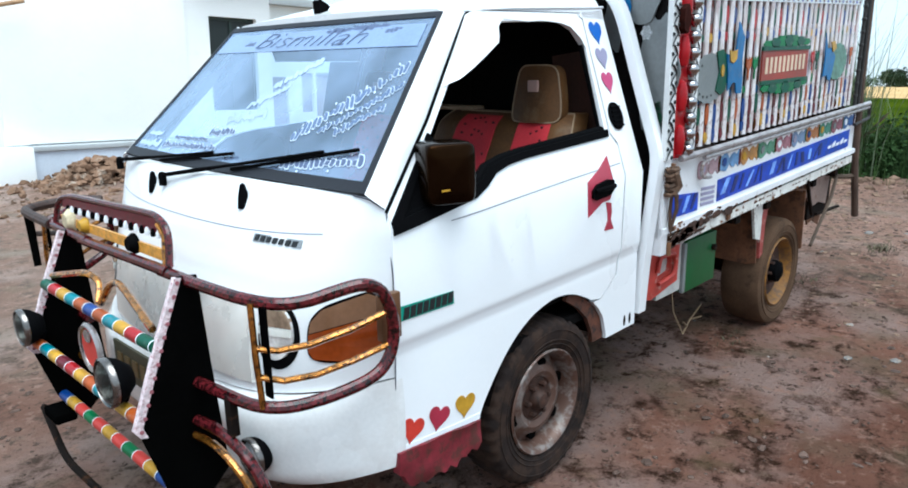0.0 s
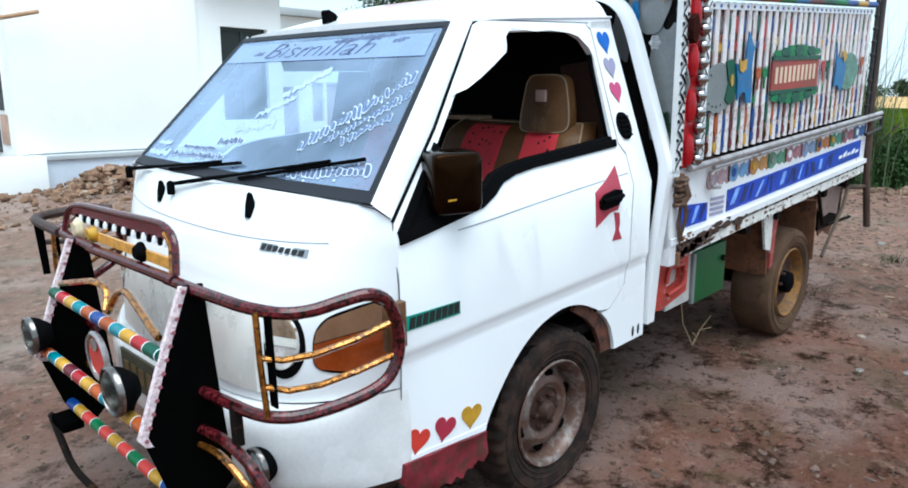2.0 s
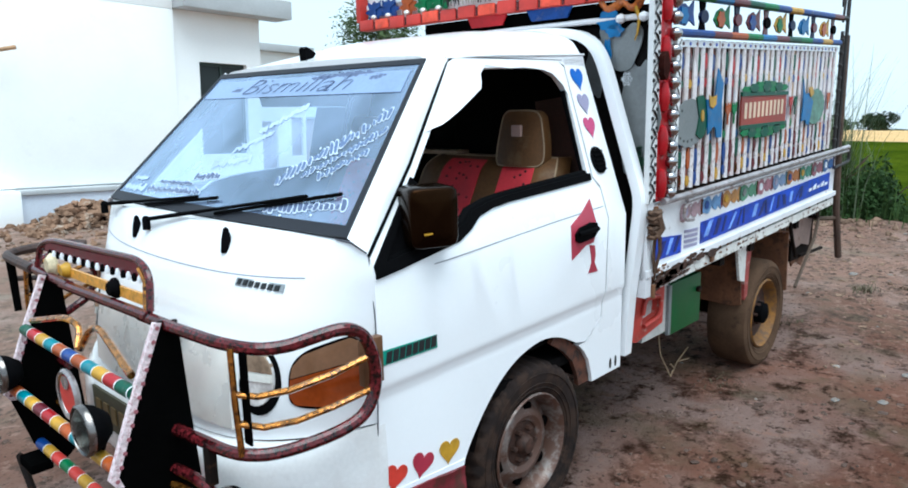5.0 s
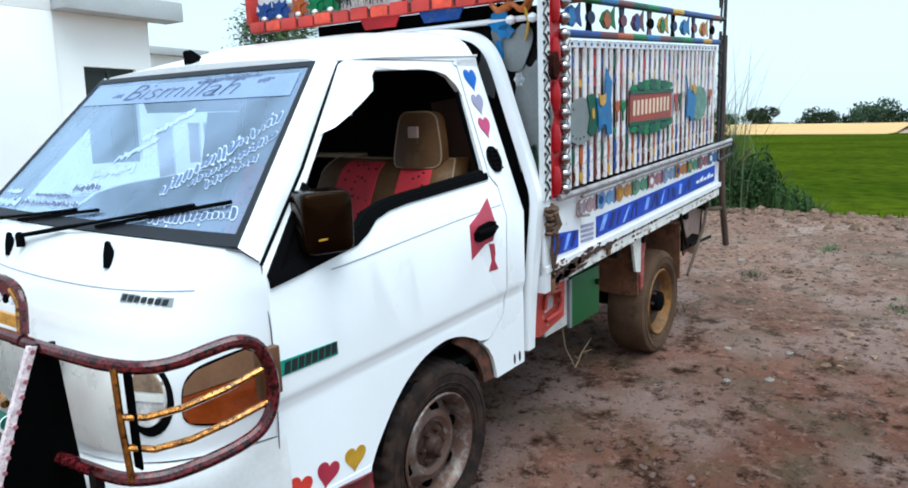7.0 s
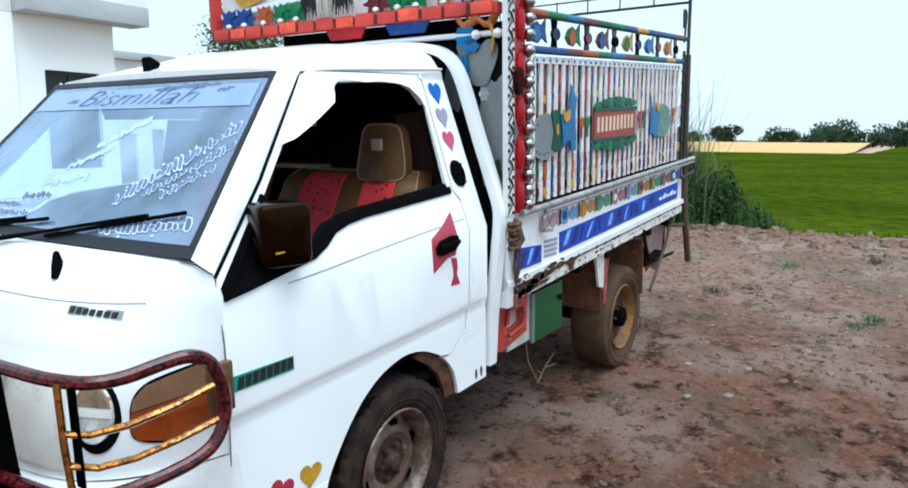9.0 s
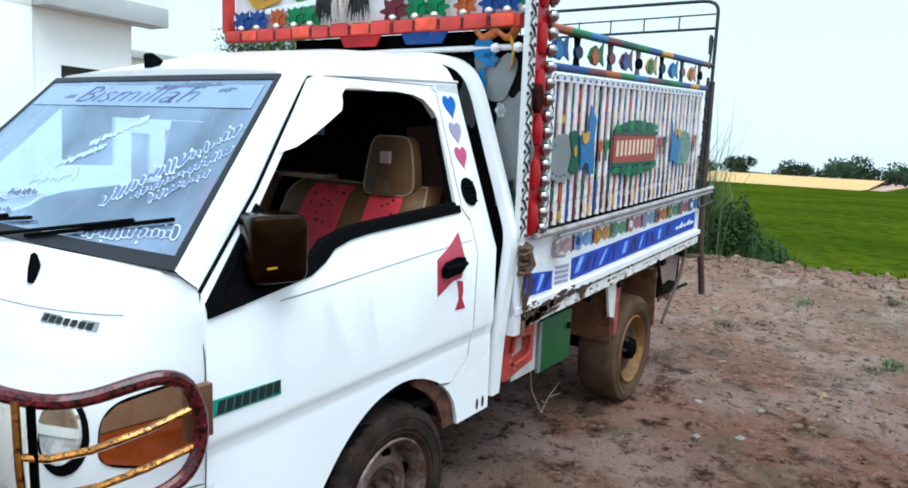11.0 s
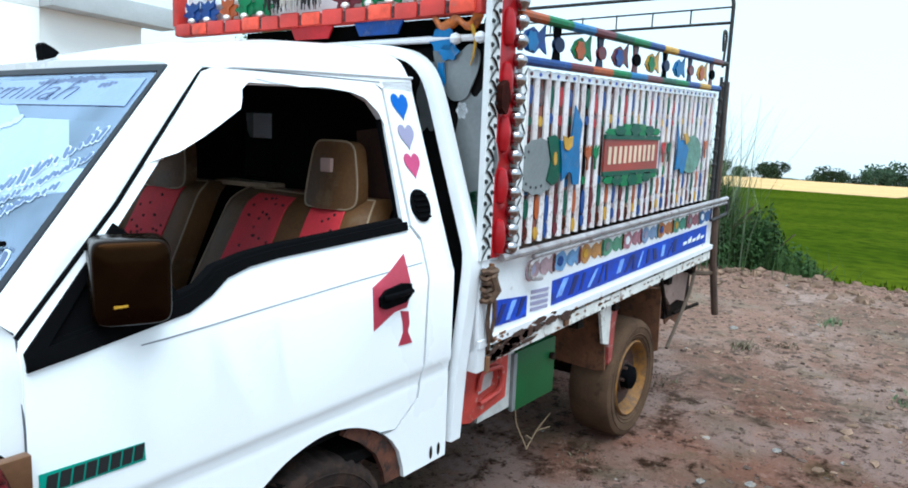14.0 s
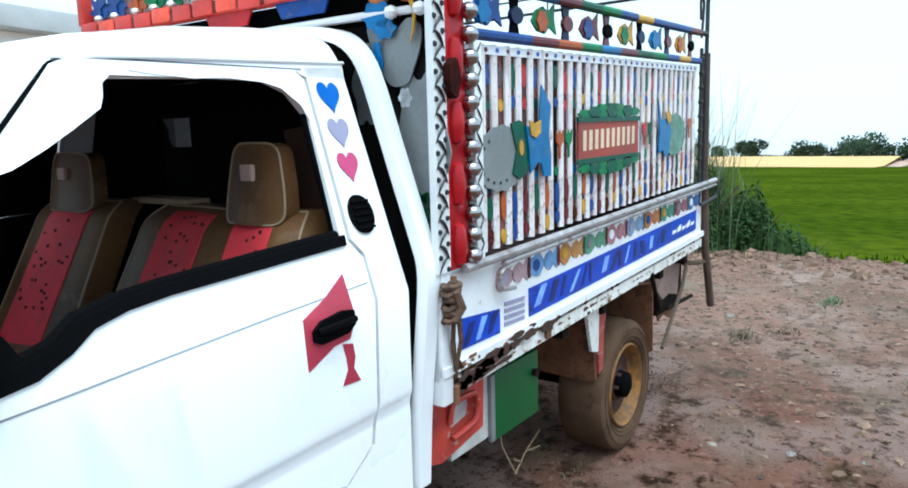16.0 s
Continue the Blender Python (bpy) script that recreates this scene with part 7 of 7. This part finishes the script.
    part("pipe_end", tube(rounded([(1.08, SIDE_Y - 0.03, 1.21), (1.02, SIDE_Y - 0.03, 1.20), (1.02, SIDE_Y - 0.03, 1.135), (1.12, SIDE_Y - 0.03, 1.125)], 0.04, 4), 0.009, 6), mat("grey_iron_pipe", (0.3, 0.28, 0.28)), c)
    part("pipe_end", tube(rounded([(3.60, SIDE_Y - 0.03, 1.247 + up(3.6)), (3.74, SIDE_Y - 0.03, 1.25 + up(3.7)), (3.75, SIDE_Y - 0.03, 1.14 + up(3.7)), (3.4, SIDE_Y - 0.03, 1.125 + up(3.4))], 0.03, 4), 0.011, 7), iron, c)
    tints = (mat("dusky_pink", rgb("a58a90"), 0.5, spread=0.3, scale=16, **GRIME), *(mat("faded_" + w, rgb(h), 0.5, spread=0.35, scale=16, **GRIME) for w, h in (("powder_blue", "6f92bd"), ("ochre", "b07f4a"), ("sage", "5f8f74"), ("rose", "a3707c"), ("slate_blue", "7f93b4"), ("copper", "a86c40"), ("sea_green", "4c8270"), ("mauve", "8c5664"), ("denim", "40629a"))))
    for k in range(20):
        x = 1.09 + (k // 2) * 0.245 + (k % 2) * 0.112
        m = tints[k // 2]
        plate("painted_disc", ellipse(0.118, 0.088, 16, x, 1.152, 0.09, 3 + k % 3) if k % 2 == 0 else moved(FISH, x, 1.152, 0.12, 0.13), m, 0.004, "painted disc ornament", 0.005)
        if k % 2 == 0:
            plate("disc_eye", ellipse(0.052, 0.045, 10, x - 0.008, 1.155), (GREY_VINYL, BLUE, GOLD, GREY_SHEET, WHITE_VINYL)[(k * 3) % 5], 0.008, depth=0.005)
        if k % 2:
            plate("disc_gap", [(x + 0.06, 1.115), (x + 0.082, 1.115), (x + 0.082, 1.195), (x + 0.06, 1.195)], (MAROON, BROWN_PIPE, DEEP_GREEN)[k % 3], 0.004, depth=0.004)
    part("dotted_band", sheet([(0.87, 1.925), (X1, 1.925), (X1, 1.955), (0.87, 1.955)], bed_side(0.004), (0, 0.006, 0)), WHITE_VINYL, c)
    for k in range(34):
        plate("band_dot", ellipse(0.02, 0.016, 8, 0.92 + k * 0.072, 1.94), (STRIPE, MAROON)[k % 2], 0.0065, depth=0.004)
    cols = [BLUE, SKY_BLUE, GOLD, ORANGE, GREEN, BLUE, MAROON, BLUE, GREEN, BLUE, MAROON, DEEP_GREEN]
    for z, rr in ((1.985, 0.019), (2.15, 0.02)):
        m0 = 12
        for k in range(m0):
            x0, x1 = 0.86 + (X1 - 0.86) * k / m0, 0.86 + (X1 - 0.86) * (k + 1) / m0
            part("rail_band", tube([(x0, SIDE_Y - 0.01, z + up(x0)), (x1, SIDE_Y - 0.01, z + up(x1))], rr, 9), cols[(k * 5 + (z > 2) * 3) % 12], c)
    for k in range(6):
        x = 1.0 + k * 0.405
        m = (BLUE, GREEN, MAROON, GOLD, SKY_BLUE, GOLD)[k]
        plate("cutout", moved(FISH, x, 2.066, 0.19, 0.165, 0.12), m, 0.004, "fish shaped painted cut-out")
        plate("cutout_belly", moved(LEAFY, x - 0.02, 2.06, 0.08, 0.075), (SKY_BLUE, ORANGE, BLUE, GREEN)[k % 4], 0.01, depth=0.006)
        plate("spacer", [(x + 0.16, 2.0), (x + 0.225, 2.0), (x + 0.21, 2.066), (x + 0.225, 2.135), (x + 0.16, 2.135), (x + 0.175, 2.066)], (BLACK, mat("navy_paint", rgb("0e1c40"), 0.45, spread=0.3, spec=0.2), MAROON)[k % 3], 0.0)
        plate("spacer_bulge", ellipse(0.085, 0.06, 14, x + 0.2, 2.066), (mat("navy_paint", rgb("14264f")), MAROON, BLACK)[k % 3], 0.008, depth=0.016)
    # bird shaped panels
    scal = ellipse(1, 1, 44, wob=0.035, lobes=15)
    plate("bird_tail", moved(scal, 1.077, 1.578, 0.33, 0.225, 0.25), GREY_SHEET, 0.012, "grey scalloped metal tail", 0.006)
    for k in range(9):
        a = 2.2 + k * 0.36
        plate("tail_dot", ellipse(0.014, 0.012, 7, 1.06 + 0.12 * math.cos(a), 1.575 + 0.08 * math.sin(a)), INK, 0.0135, depth=0.003)
    plate("bird_wing", [(1.13, 1.695), (1.19, 1.705), (1.255, 1.67), (1.268, 1.6), (1.24, 1.515), (1.19, 1.495), (1.14, 1.52), (1.168, 1.6)], DEEP_GREEN, 0.018, "green painted wing", 0.006)
    plate("wing_eye", ellipse(0.03, 0.055, 12, 1.195, 1.607), GOLD, 0.022, depth=0.005)
    plate("bird_body", [(1.225, 1.683), (1.29, 1.672), (1.325, 1.69), (1.334, 1.75), (1.345, 1.828), (1.372, 1.80), (1.418, 1.752), (1.402, 1.65), (1.42, 1.56), (1.418, 1.487), (1.36, 1.49), (1.342, 1.54), (1.314, 1.548), (1.29, 1.53), (1.255, 1.51), (1.247, 1.60)], SKY_BLUE, 0.024, "blue painted bird silhouette", 0.006)
    plate("bird_crest", [(1.24, 1.702), (1.285, 1.69), (1.328, 1.70), (1.325, 1.655), (1.29, 1.638), (1.255, 1.648)], GOLD, 0.03, depth=0.005)
    plate("bird_tail", moved(scal, 2.93, 1.575, 0.37, 0.225, -0.2), mat("sea_green_sheet", (0.14, 0.25, 0.2), 0.5, metal=0.2, spread=0.4, scale=30, **GRIME), 0.012, "sea-green scalloped tail", 0.006)
    plate("bird_body", [(2.64, 1.755), (2.69, 1.66), (2.76, 1.665), (2.85, 1.61), (2.82, 1.52), (2.79, 1.46), (2.74, 1.475), (2.72, 1.50), (2.65, 1.495), (2.66, 1.60)], SKY_BLUE, 0.02, "blue painted bird silhouette", 0.006)
    plate("bird_crest", [(2.73, 1.70), (2.80, 1.705), (2.84, 1.66), (2.78, 1.64)], GOLD, 0.026, depth=0.005)
    # name board with leaf ornaments, its figures as plain bars
    plate("name_board", [(1.68, 1.53), (2.36, 1.515), (2.36, 1.672), (1.68, 1.685)], mat("brick_red_board", rgb("8e3328"), 0.5, spread=0.3), 0.016, "red board with plain cream bars", 0.01)
    plate("board_edge", [(1.67, 1.682), (2.37, 1.668), (2.37, 1.69), (1.67, 1.704)], DEEP_GREEN, 0.022, depth=0.012)
    plate("board_edge", [(1.67, 1.508), (2.37, 1.494), (2.37, 1.516), (1.67, 1.53)], DEEP_GREEN, 0.022, depth=0.012)
    for k in range(10):
        a = 1.72 + k * 0.061
        plate("board_bar", [(a, 1.562), (a + 0.032, 1.561), (a + 0.034, 1.645), (a + 0.002, 1.646)], mat("cream_lettering", (0.66, 0.5, 0.36), 0.5), 0.0185, depth=0.003)
    for b0, sgn in ((1.70, 1), (1.50, -1)):
        for k in range(7):
            a = 1.74 + k * 0.094
            hh = 0.036 * math.sin((k + 0.8) / 7.6 * 3.14) + 0.018
            plate("leaf_ornament", moved(LEAFY, a, b0 + sgn * hh * 0.45, 0.12, hh * 1.2), (GREEN, DEEP_GREEN)[k % 2], 0.02 + 0.002 * (k % 2), "green painted leaf ornament", 0.006)
    for x, m in ((1.52, ORANGE), (1.60, GREEN), (2.46, RED), (2.54, DEEP_GREEN), (3.2, ORANGE)):
        plate("petal", moved(TULIP, x, 1.60, 0.06, 0.11), m, 0.012, "painted petal ornament", 0.005)
    # front corner post: lace strip, red strip and silver studs
    part("post_core", box((0.735, -0.89, 1.25), (0.845, -0.868, 2.62), 0.004), RED, c, "red painted front post")
    part("post_lace", box((0.666, -0.895, 1.25), (0.733, -0.872, 2.62)), mat("black_white_scroll", (0.75, 0.75, 0.75), 0.5, spread=0.1), c, "white strip with black scrollwork")
    part("post_rust", sheet(ellipse(0.06, 0.115, 18, 0.745, 1.84, 0.08, 5), lambda a, q: (a, -0.922, q), (0, 0.03, 0)), mat("dark_rust_boss", (0.03, 0.008, 0.006), 0.9, spread=0.6, scale=30, bump=0.3, spec=0.05), c, "dark rusty boss on the post")
    part("inner_lace", box((0.893, -0.893, 1.262), (0.938, -0.86, 1.965), 0.003), mat("black_white_scroll", (0.75, 0.75, 0.75)), c, "white strip with black scrollwork")
    for k in range(17):
        z, s = 1.29 + k * 0.0405, 1 if k % 2 else -1
        part("scroll", tube([(0.9155 + s * (0.017 - 0.0068 * j), -0.8945, z - 0.02 + 0.009 * j) for j in range(6)], [0.002, 0.0045, 0.006, 0.006, 0.004, 0.002], 5, flat=0.6), INK, c)
    for k in range(34):
        z, s = 1.272 + k * 0.0398, 1 if k % 2 else -1
        curl = [(0.6995 + s * (0.027 - 0.010 * j), -0.8965, z - 0.022 + 0.0115 * j + 0.004 * j * (4 - j) * 0.5) for j in range(6)]
        part("scroll", tube(curl, [0.003, 0.009, 0.0125, 0.012, 0.008, 0.003], 5, flat=0.4), INK, c)
        part("scroll_bud", lathe([(0, -0.01), (0.009, -0.005), (0.009, 0.005), (0, 0.01)], (0.6995 - s * 0.02, -0.894, z - 0.012), "z", 7), INK, c)
    for k in range(7):
        z = 1.33 + k * 0.19
        bm = lathe([(0, -0.07), (0.02, -0.06), (0.027, -0.03), (0.029, 0.0), (0.026, 0.03), (0.018, 0.06), (0, 0.07)], (0.782, -0.892, z), "z", 14)
        part("red_boss", bm, RED, c, "red glossy boss")
    for k in range(22):
        z = 1.285 + k * 0.0695
        part("silver_stud", lathe([(0, -0.033), (0.011, -0.033), (0.011, -0.026), (0.022, -0.02), (0.029, -0.009), (0.031, 0.001), (0.028, 0.011), (0.02, 0.02), (0.01, 0.025), (0, 0.026)], (0.853, -0.902, z), "z", 16), CHROME, c, "round silver stud", sharp=80)
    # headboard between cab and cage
    # near-black board colour holds the shade of the gap behind the cab
    part("headboard", sheet([(-0.866, 0.95), (1.06, 0.95), (1.06, 1.88), (0.5, 1.92), (0.5, 2.1), (-0.866, 2.1)], lambda a, q: (0.735, a, q), (0.015, 0, 0)), mat("gap_shade_headboard", (0.008, 0.007, 0.007), 0.9, spread=0.4, spec=0.1), c, "board behind the cab, near-black for the gap's shade")
    for yy, zz, w, h, m in ((-0.80, 1.62, 0.2, 0.5, GREY_SHEET), (-0.58, 1.84, 0.1, 0.26, GREY_SHEET), (-0.80, 1.42, 0.09, 0.16, GREEN), (-0.745, 1.79, 0.05, 0.06, WHITE_VINYL), (0.4, 1.8, 0.3, 0.3, GREY_SHEET), (0.9, 1.7, 0.2, 0.4, GREY_SHEET)):
        part("headboard_ornament", sheet(moved(LEAFY, yy, zz, w, h), lambda a, q: (0.722, a, q), (0.006, 0, 0)), m, c)
    # white sheet stands for the bright view through the cab's rear window
    part("headboard_sheet", sheet([(0.06, 1.65), (0.46, 1.65), (0.46, 1.84), (0.06, 1.84)], lambda a, q: (0.72, a, q), (0.006, 0, 0)), WHITE_VINYL, c)
    vase = [(-0.60, 2.02), (-0.645, 2.0), (-0.69, 1.985), (-0.735, 2.0), (-0.775, 2.035), (-0.825, 2.0), (-0.815, 1.93), (-0.785, 1.87), (-0.77, 1.83), (-0.70, 1.82), (-0.66, 1.87), (-0.625, 1.94)]
    part("headboard_vase", sheet([(p.x, p.y) for p in rounded([(a, q, 0) for a, q in vase], 0.03, 3, True)], lambda a, q: (0.714, a, q), (0.006, 0, 0)), GREY_SHEET, c, "grey sheet vase cut-out")
    amber = mat("amber_scroll_paint", rgb("b8641c"), 0.4, spread=0.5, scale=22, stain=(0.14, 0.03, 0.015), amount=0.9, edge=0.52)
    part("corner_scroll", tube(rounded([(0.70, -0.615, 2.135), (0.70, -0.65, 2.085), (0.70, -0.69, 2.095), (0.70, -0.725, 2.12), (0.70, -0.765, 2.085), (0.70, -0.80, 2.09), (0.70, -0.82, 2.13)], 0.03, 4), 0.021, 8, flat=0.4), amber, c, "amber painted scroll cut-out")
    part("corner_stem", tube([(0.70, -0.79, 2.09), (0.70, -0.81, 2.04), (0.70, -0.802, 1.98), (0.70, -0.79, 1.95)], [0.016, 0.013, 0.01, 0.004], 7, flat=0.5), GOLD, c)
    for yy, zz, w, h in ((-0.66, 2.045, 0.12, 0.08), (-0.69, 2.0, 0.085, 0.06), (-0.655, 1.9, 0.04, 0.13)):
        part("corner_flower", sheet(moved(LEAFY, yy, zz, w, h), lambda a, q: (0.70, a, q), (0.006, 0, 0)), SKY_BLUE, c, "blue painted flower cut-out")
    for yy in (-0.722, -0.832):
        part("corner_knob", lathe([(0, -0.022), (0.018, -0.014), (0.023, 0.0), (0.018, 0.014), (0, 0.022)], (0.697, yy, 2.046), "z", 12), BED_WHITE, c)
    # crown over the cab
    part("crown_rail", box((0.68, -0.84, 2.128), (0.73, 1.0, 2.178), 0.006), SALMON, c, "faded red crown rail")
    for k in range(14):
        y = -0.82 + k * 0.1305
        part("rail_tile", box((0.664, y, 2.130 - 0.003 * (k % 3)), (0.682, y + 0.112 + 0.006 * (k % 2), 2.184 + 0.004 * (k % 2)), 0.012), SALMON if k % 3 else mat("pale_coral", rgb("d9523e"), 0.5, spread=0.3, scale=14, **GRIME), c)
        part("tile_gap", box((0.672, y + 0.117, 2.134), (0.679, y + 0.129, 2.176)), BROWN_PIPE, c)
    part("crown_back", sheet([(-0.82, 2.19), (0.99, 2.19), (0.99, 2.75), (-0.82, 2.75)], lambda a, q: (0.74, a, q), (0.012, 0, 0)), BED_WHITE, c, "white crown board")
    part("crown_end", box((0.675, 0.99, 2.18), (0.735, 1.03, 2.75), 0.004), SALMON, c)
    # upright black sheet stands for the shade under the crown rail
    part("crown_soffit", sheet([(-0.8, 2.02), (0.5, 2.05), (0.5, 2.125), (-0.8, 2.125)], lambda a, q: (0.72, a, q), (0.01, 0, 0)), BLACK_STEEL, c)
    for y, m in ((0.03, RED), (-0.35, BLUE)):
        part("crown_tab", sheet([(y - 0.13, 2.128), (y + 0.13, 2.128), (y + 0.10, 2.075), (y - 0.10, 2.075)], lambda a, q: (0.685, a, q), (0.008, 0, 0)), m, c, "painted hanging tab")
    star = ellipse(1, 1, 40, wob=0.2, lobes=7)
    for y0, y1, m in ((0.95, 0.705, BLUE), (0.665, 0.56, ORANGE), (0.54, 0.31, GREEN), (-0.10, -0.23, MAROON), (-0.24, -0.455, GREEN), (-0.51, -0.60, ORANGE), (-0.64, -0.82, BLUE), (-0.835, -0.885, GREEN)):
        n = 2 if y0 - y1 > 0.15 else 1
        for k in range(n):
            y, w = y0 + (y1 - y0) * (k + 0.5) / n, (y0 - y1) / n * 1.15
            part("crown_cutout", sheet(moved(star, y, 2.232, w, 0.085, 0.4 * k), lambda a, q: (0.70, a, q), (0.006, 0, 0)), m, c, "painted flower cut-out")
            part("crown_petal", sheet(moved(TULIP, y, 2.25, w * 0.8, 0.08), lambda a, q: (0.694, a, q), (0.005, 0, 0)), m, c)
            part("crown_knob", lathe([(0, -0.016), (0.014, -0.01), (0.02, 0.0), (0.014, 0.012), (0, 0.016)], (0.69, y, 2.198), "z", 10), mat("silver_white_knob", (0.6, 0.58, 0.55), 0.35, metal=0.3, spread=0.3, scale=30), c)
    for k, (y, w, m) in enumerate(((0.75, 0.3, GOLD), (0.42, 0.26, GREEN), (0.1, 0.28, SKY_BLUE), (-0.2, 0.26, RED), (-0.5, 0.28, GOLD))):
        part("crown_disc", sheet(ellipse(w, 0.2, 20, y, 2.40, 0.08, 5), lambda a, q: (0.72, a, q), (0.006, 0, 0)), m, c)
        part("crown_disc_heart", sheet(ellipse(w * 0.6, 0.11, 16, y, 2.40), lambda a, q: (0.712, a, q), (0.006, 0, 0)), (WHITE_VINYL, GOLD, ORANGE, WHITE_VINYL, GREEN)[k], c)
    part("crown_ribbon", sheet([(0.98, 2.25), (0.98, 2.275), (0.34, 2.325), (0.34, 2.295)], lambda a, q: (0.715, a, q), (0.006, 0, 0)), WHITE_VINYL, c)
    rt = random.Random(3)
    for y, w, m in ((0.24, 0.05, mat("dark_tassel", (0.02, 0.017, 0.016), 0.9, spread=0.4)), (0.13, 0.05, mat("pale_tassel", (0.42, 0.38, 0.34), 0.9, spread=0.4)), (0.02, 0.05, mat("dark_tassel", (0.02, 0.017, 0.016)))):
        bm = bmesh.new()
        for _ in range(46):
            a = rt.uniform(0, 6.28)
            p, d = V((0.66, y, 2.30)), V((math.cos(a) * 0.5, math.sin(a), 0)) * w * rt.uniform(0.3, 1.1)
            tube([p, p + d + V((0, 0, rt.uniform(-0.02, 0.03))), p + d * 1.3 + V((0, 0, rt.uniform(-0.11, -0.05)))], [0.003, 0.0045, 0.002], 4, bm=bm)
        part("tassel", bm, m, c, "frayed yarn tassel")
        part("tassel_knot", lathe([(0, -0.02), (0.022, -0.012), (0.026, 0.0), (0.018, 0.016), (0, 0.024)], (0.66, y, 2.30), "z", 10), (m if y != 0.13 else mat("dusky_pink", (0.4, 0.25, 0.25))), c)
        part("tassel_cord", tube([(0.66, y, 2.30), (0.70, y, 2.34), (0.72, y, 2.36)], 0.004, 5), BLACK, c)
    # rear frame
    part("rear_post", tube([(3.40, -0.882, 2.14), (3.40, -0.885, 1.3)], 0.011, 8), iron, c)
    for k in range(9):
        part("post_bead", lathe([(0, -0.018), (0.014, -0.01), (0.017, 0.0), (0.014, 0.01), (0, 0.018)], (3.40, -0.884, 1.4 + 0.085 * k), "z", 9), iron, c)
    part("rear_post", tube([(3.53, -0.875, 2.12), (3.53, -0.88, 1.4), (3.57, -0.89, 0.9), (3.73, -0.89, 0.5)], 0.025, 9), mat("rusty_iron", (0.07, 0.042, 0.03), 0.8, spread=0.4, stain=RUST, amount=0.6), c, "bent rusty rear post")
    part("rear_hoop", tube(rounded([(3.50, -0.88, 1.3), (3.52, -0.88, 2.66), (3.55, -0.80, 2.70), (3.55, 1.0, 2.70), (3.52, 1.08, 2.66), (3.50, 1.08, 1.3)], 0.06, 4), 0.013, 7), iron, c, "black iron rear hoop")
    for z, rr in ((2.60, 0.006), (2.50, 0.01)):
        part("hoop_rod", tube([(3.52, -0.88, z), (3.53, 1.08, z - 0.02)], rr, 6), iron, c)
    for k in range(7):
        part("rod_loop", tube([(3.53, -0.6 + 0.27 * k, 2.50), (3.53, -0.6 + 0.27 * k, 2.60)], 0.006, 5), iron, c)
    part("rear_scroll", tube(rounded([(3.40, -0.88, 2.2), (3.44, -0.88, 2.42), (3.36, -0.88, 2.44), (3.38, -0.88, 2.3)], 0.06, 4), 0.008, 6), iron, c)
    part("tailgate", sheet([(SIDE_Y + 0.05, 0.90), (far(SIDE_Y) - 0.05, 0.90), (far(SIDE_Y) - 0.05, 1.9), (SIDE_Y + 0.05, 1.9)], lambda a, q: (3.40, a, q + up(3.40)), (0.03, 0, 0)), UNDER, c)
    part("rail_stub", tube([(3.36, SIDE_Y - 0.01, 2.15 + up(3.36)), (3.5, SIDE_Y - 0.01, 2.15 + up(3.5))], 0.016, 8), iron, c)


bed()
frame_arch()
cage()

# a dry twig by the wheel
bm = bmesh.new()
for p in ([(1.80, -0.49, 0.01), (1.98, -0.45, 0.05), (2.15, -0.44, 0.10)], [(1.82, -0.48, 0.01), (1.80, -0.42, 0.14), (1.79, -0.40, 0.33)], [(1.90, -0.47, 0.03), (1.78, -0.50, 0.10)], [(1.98, -0.45, 0.05), (2.1, -0.47, 0.04)]):
    tube([SLOPE @ V(q) for q in p], 0.005, 5, bm=bm)
part("dry_twig", bm, TWIG, label="dry forked twig lying under the bed", category="twig")
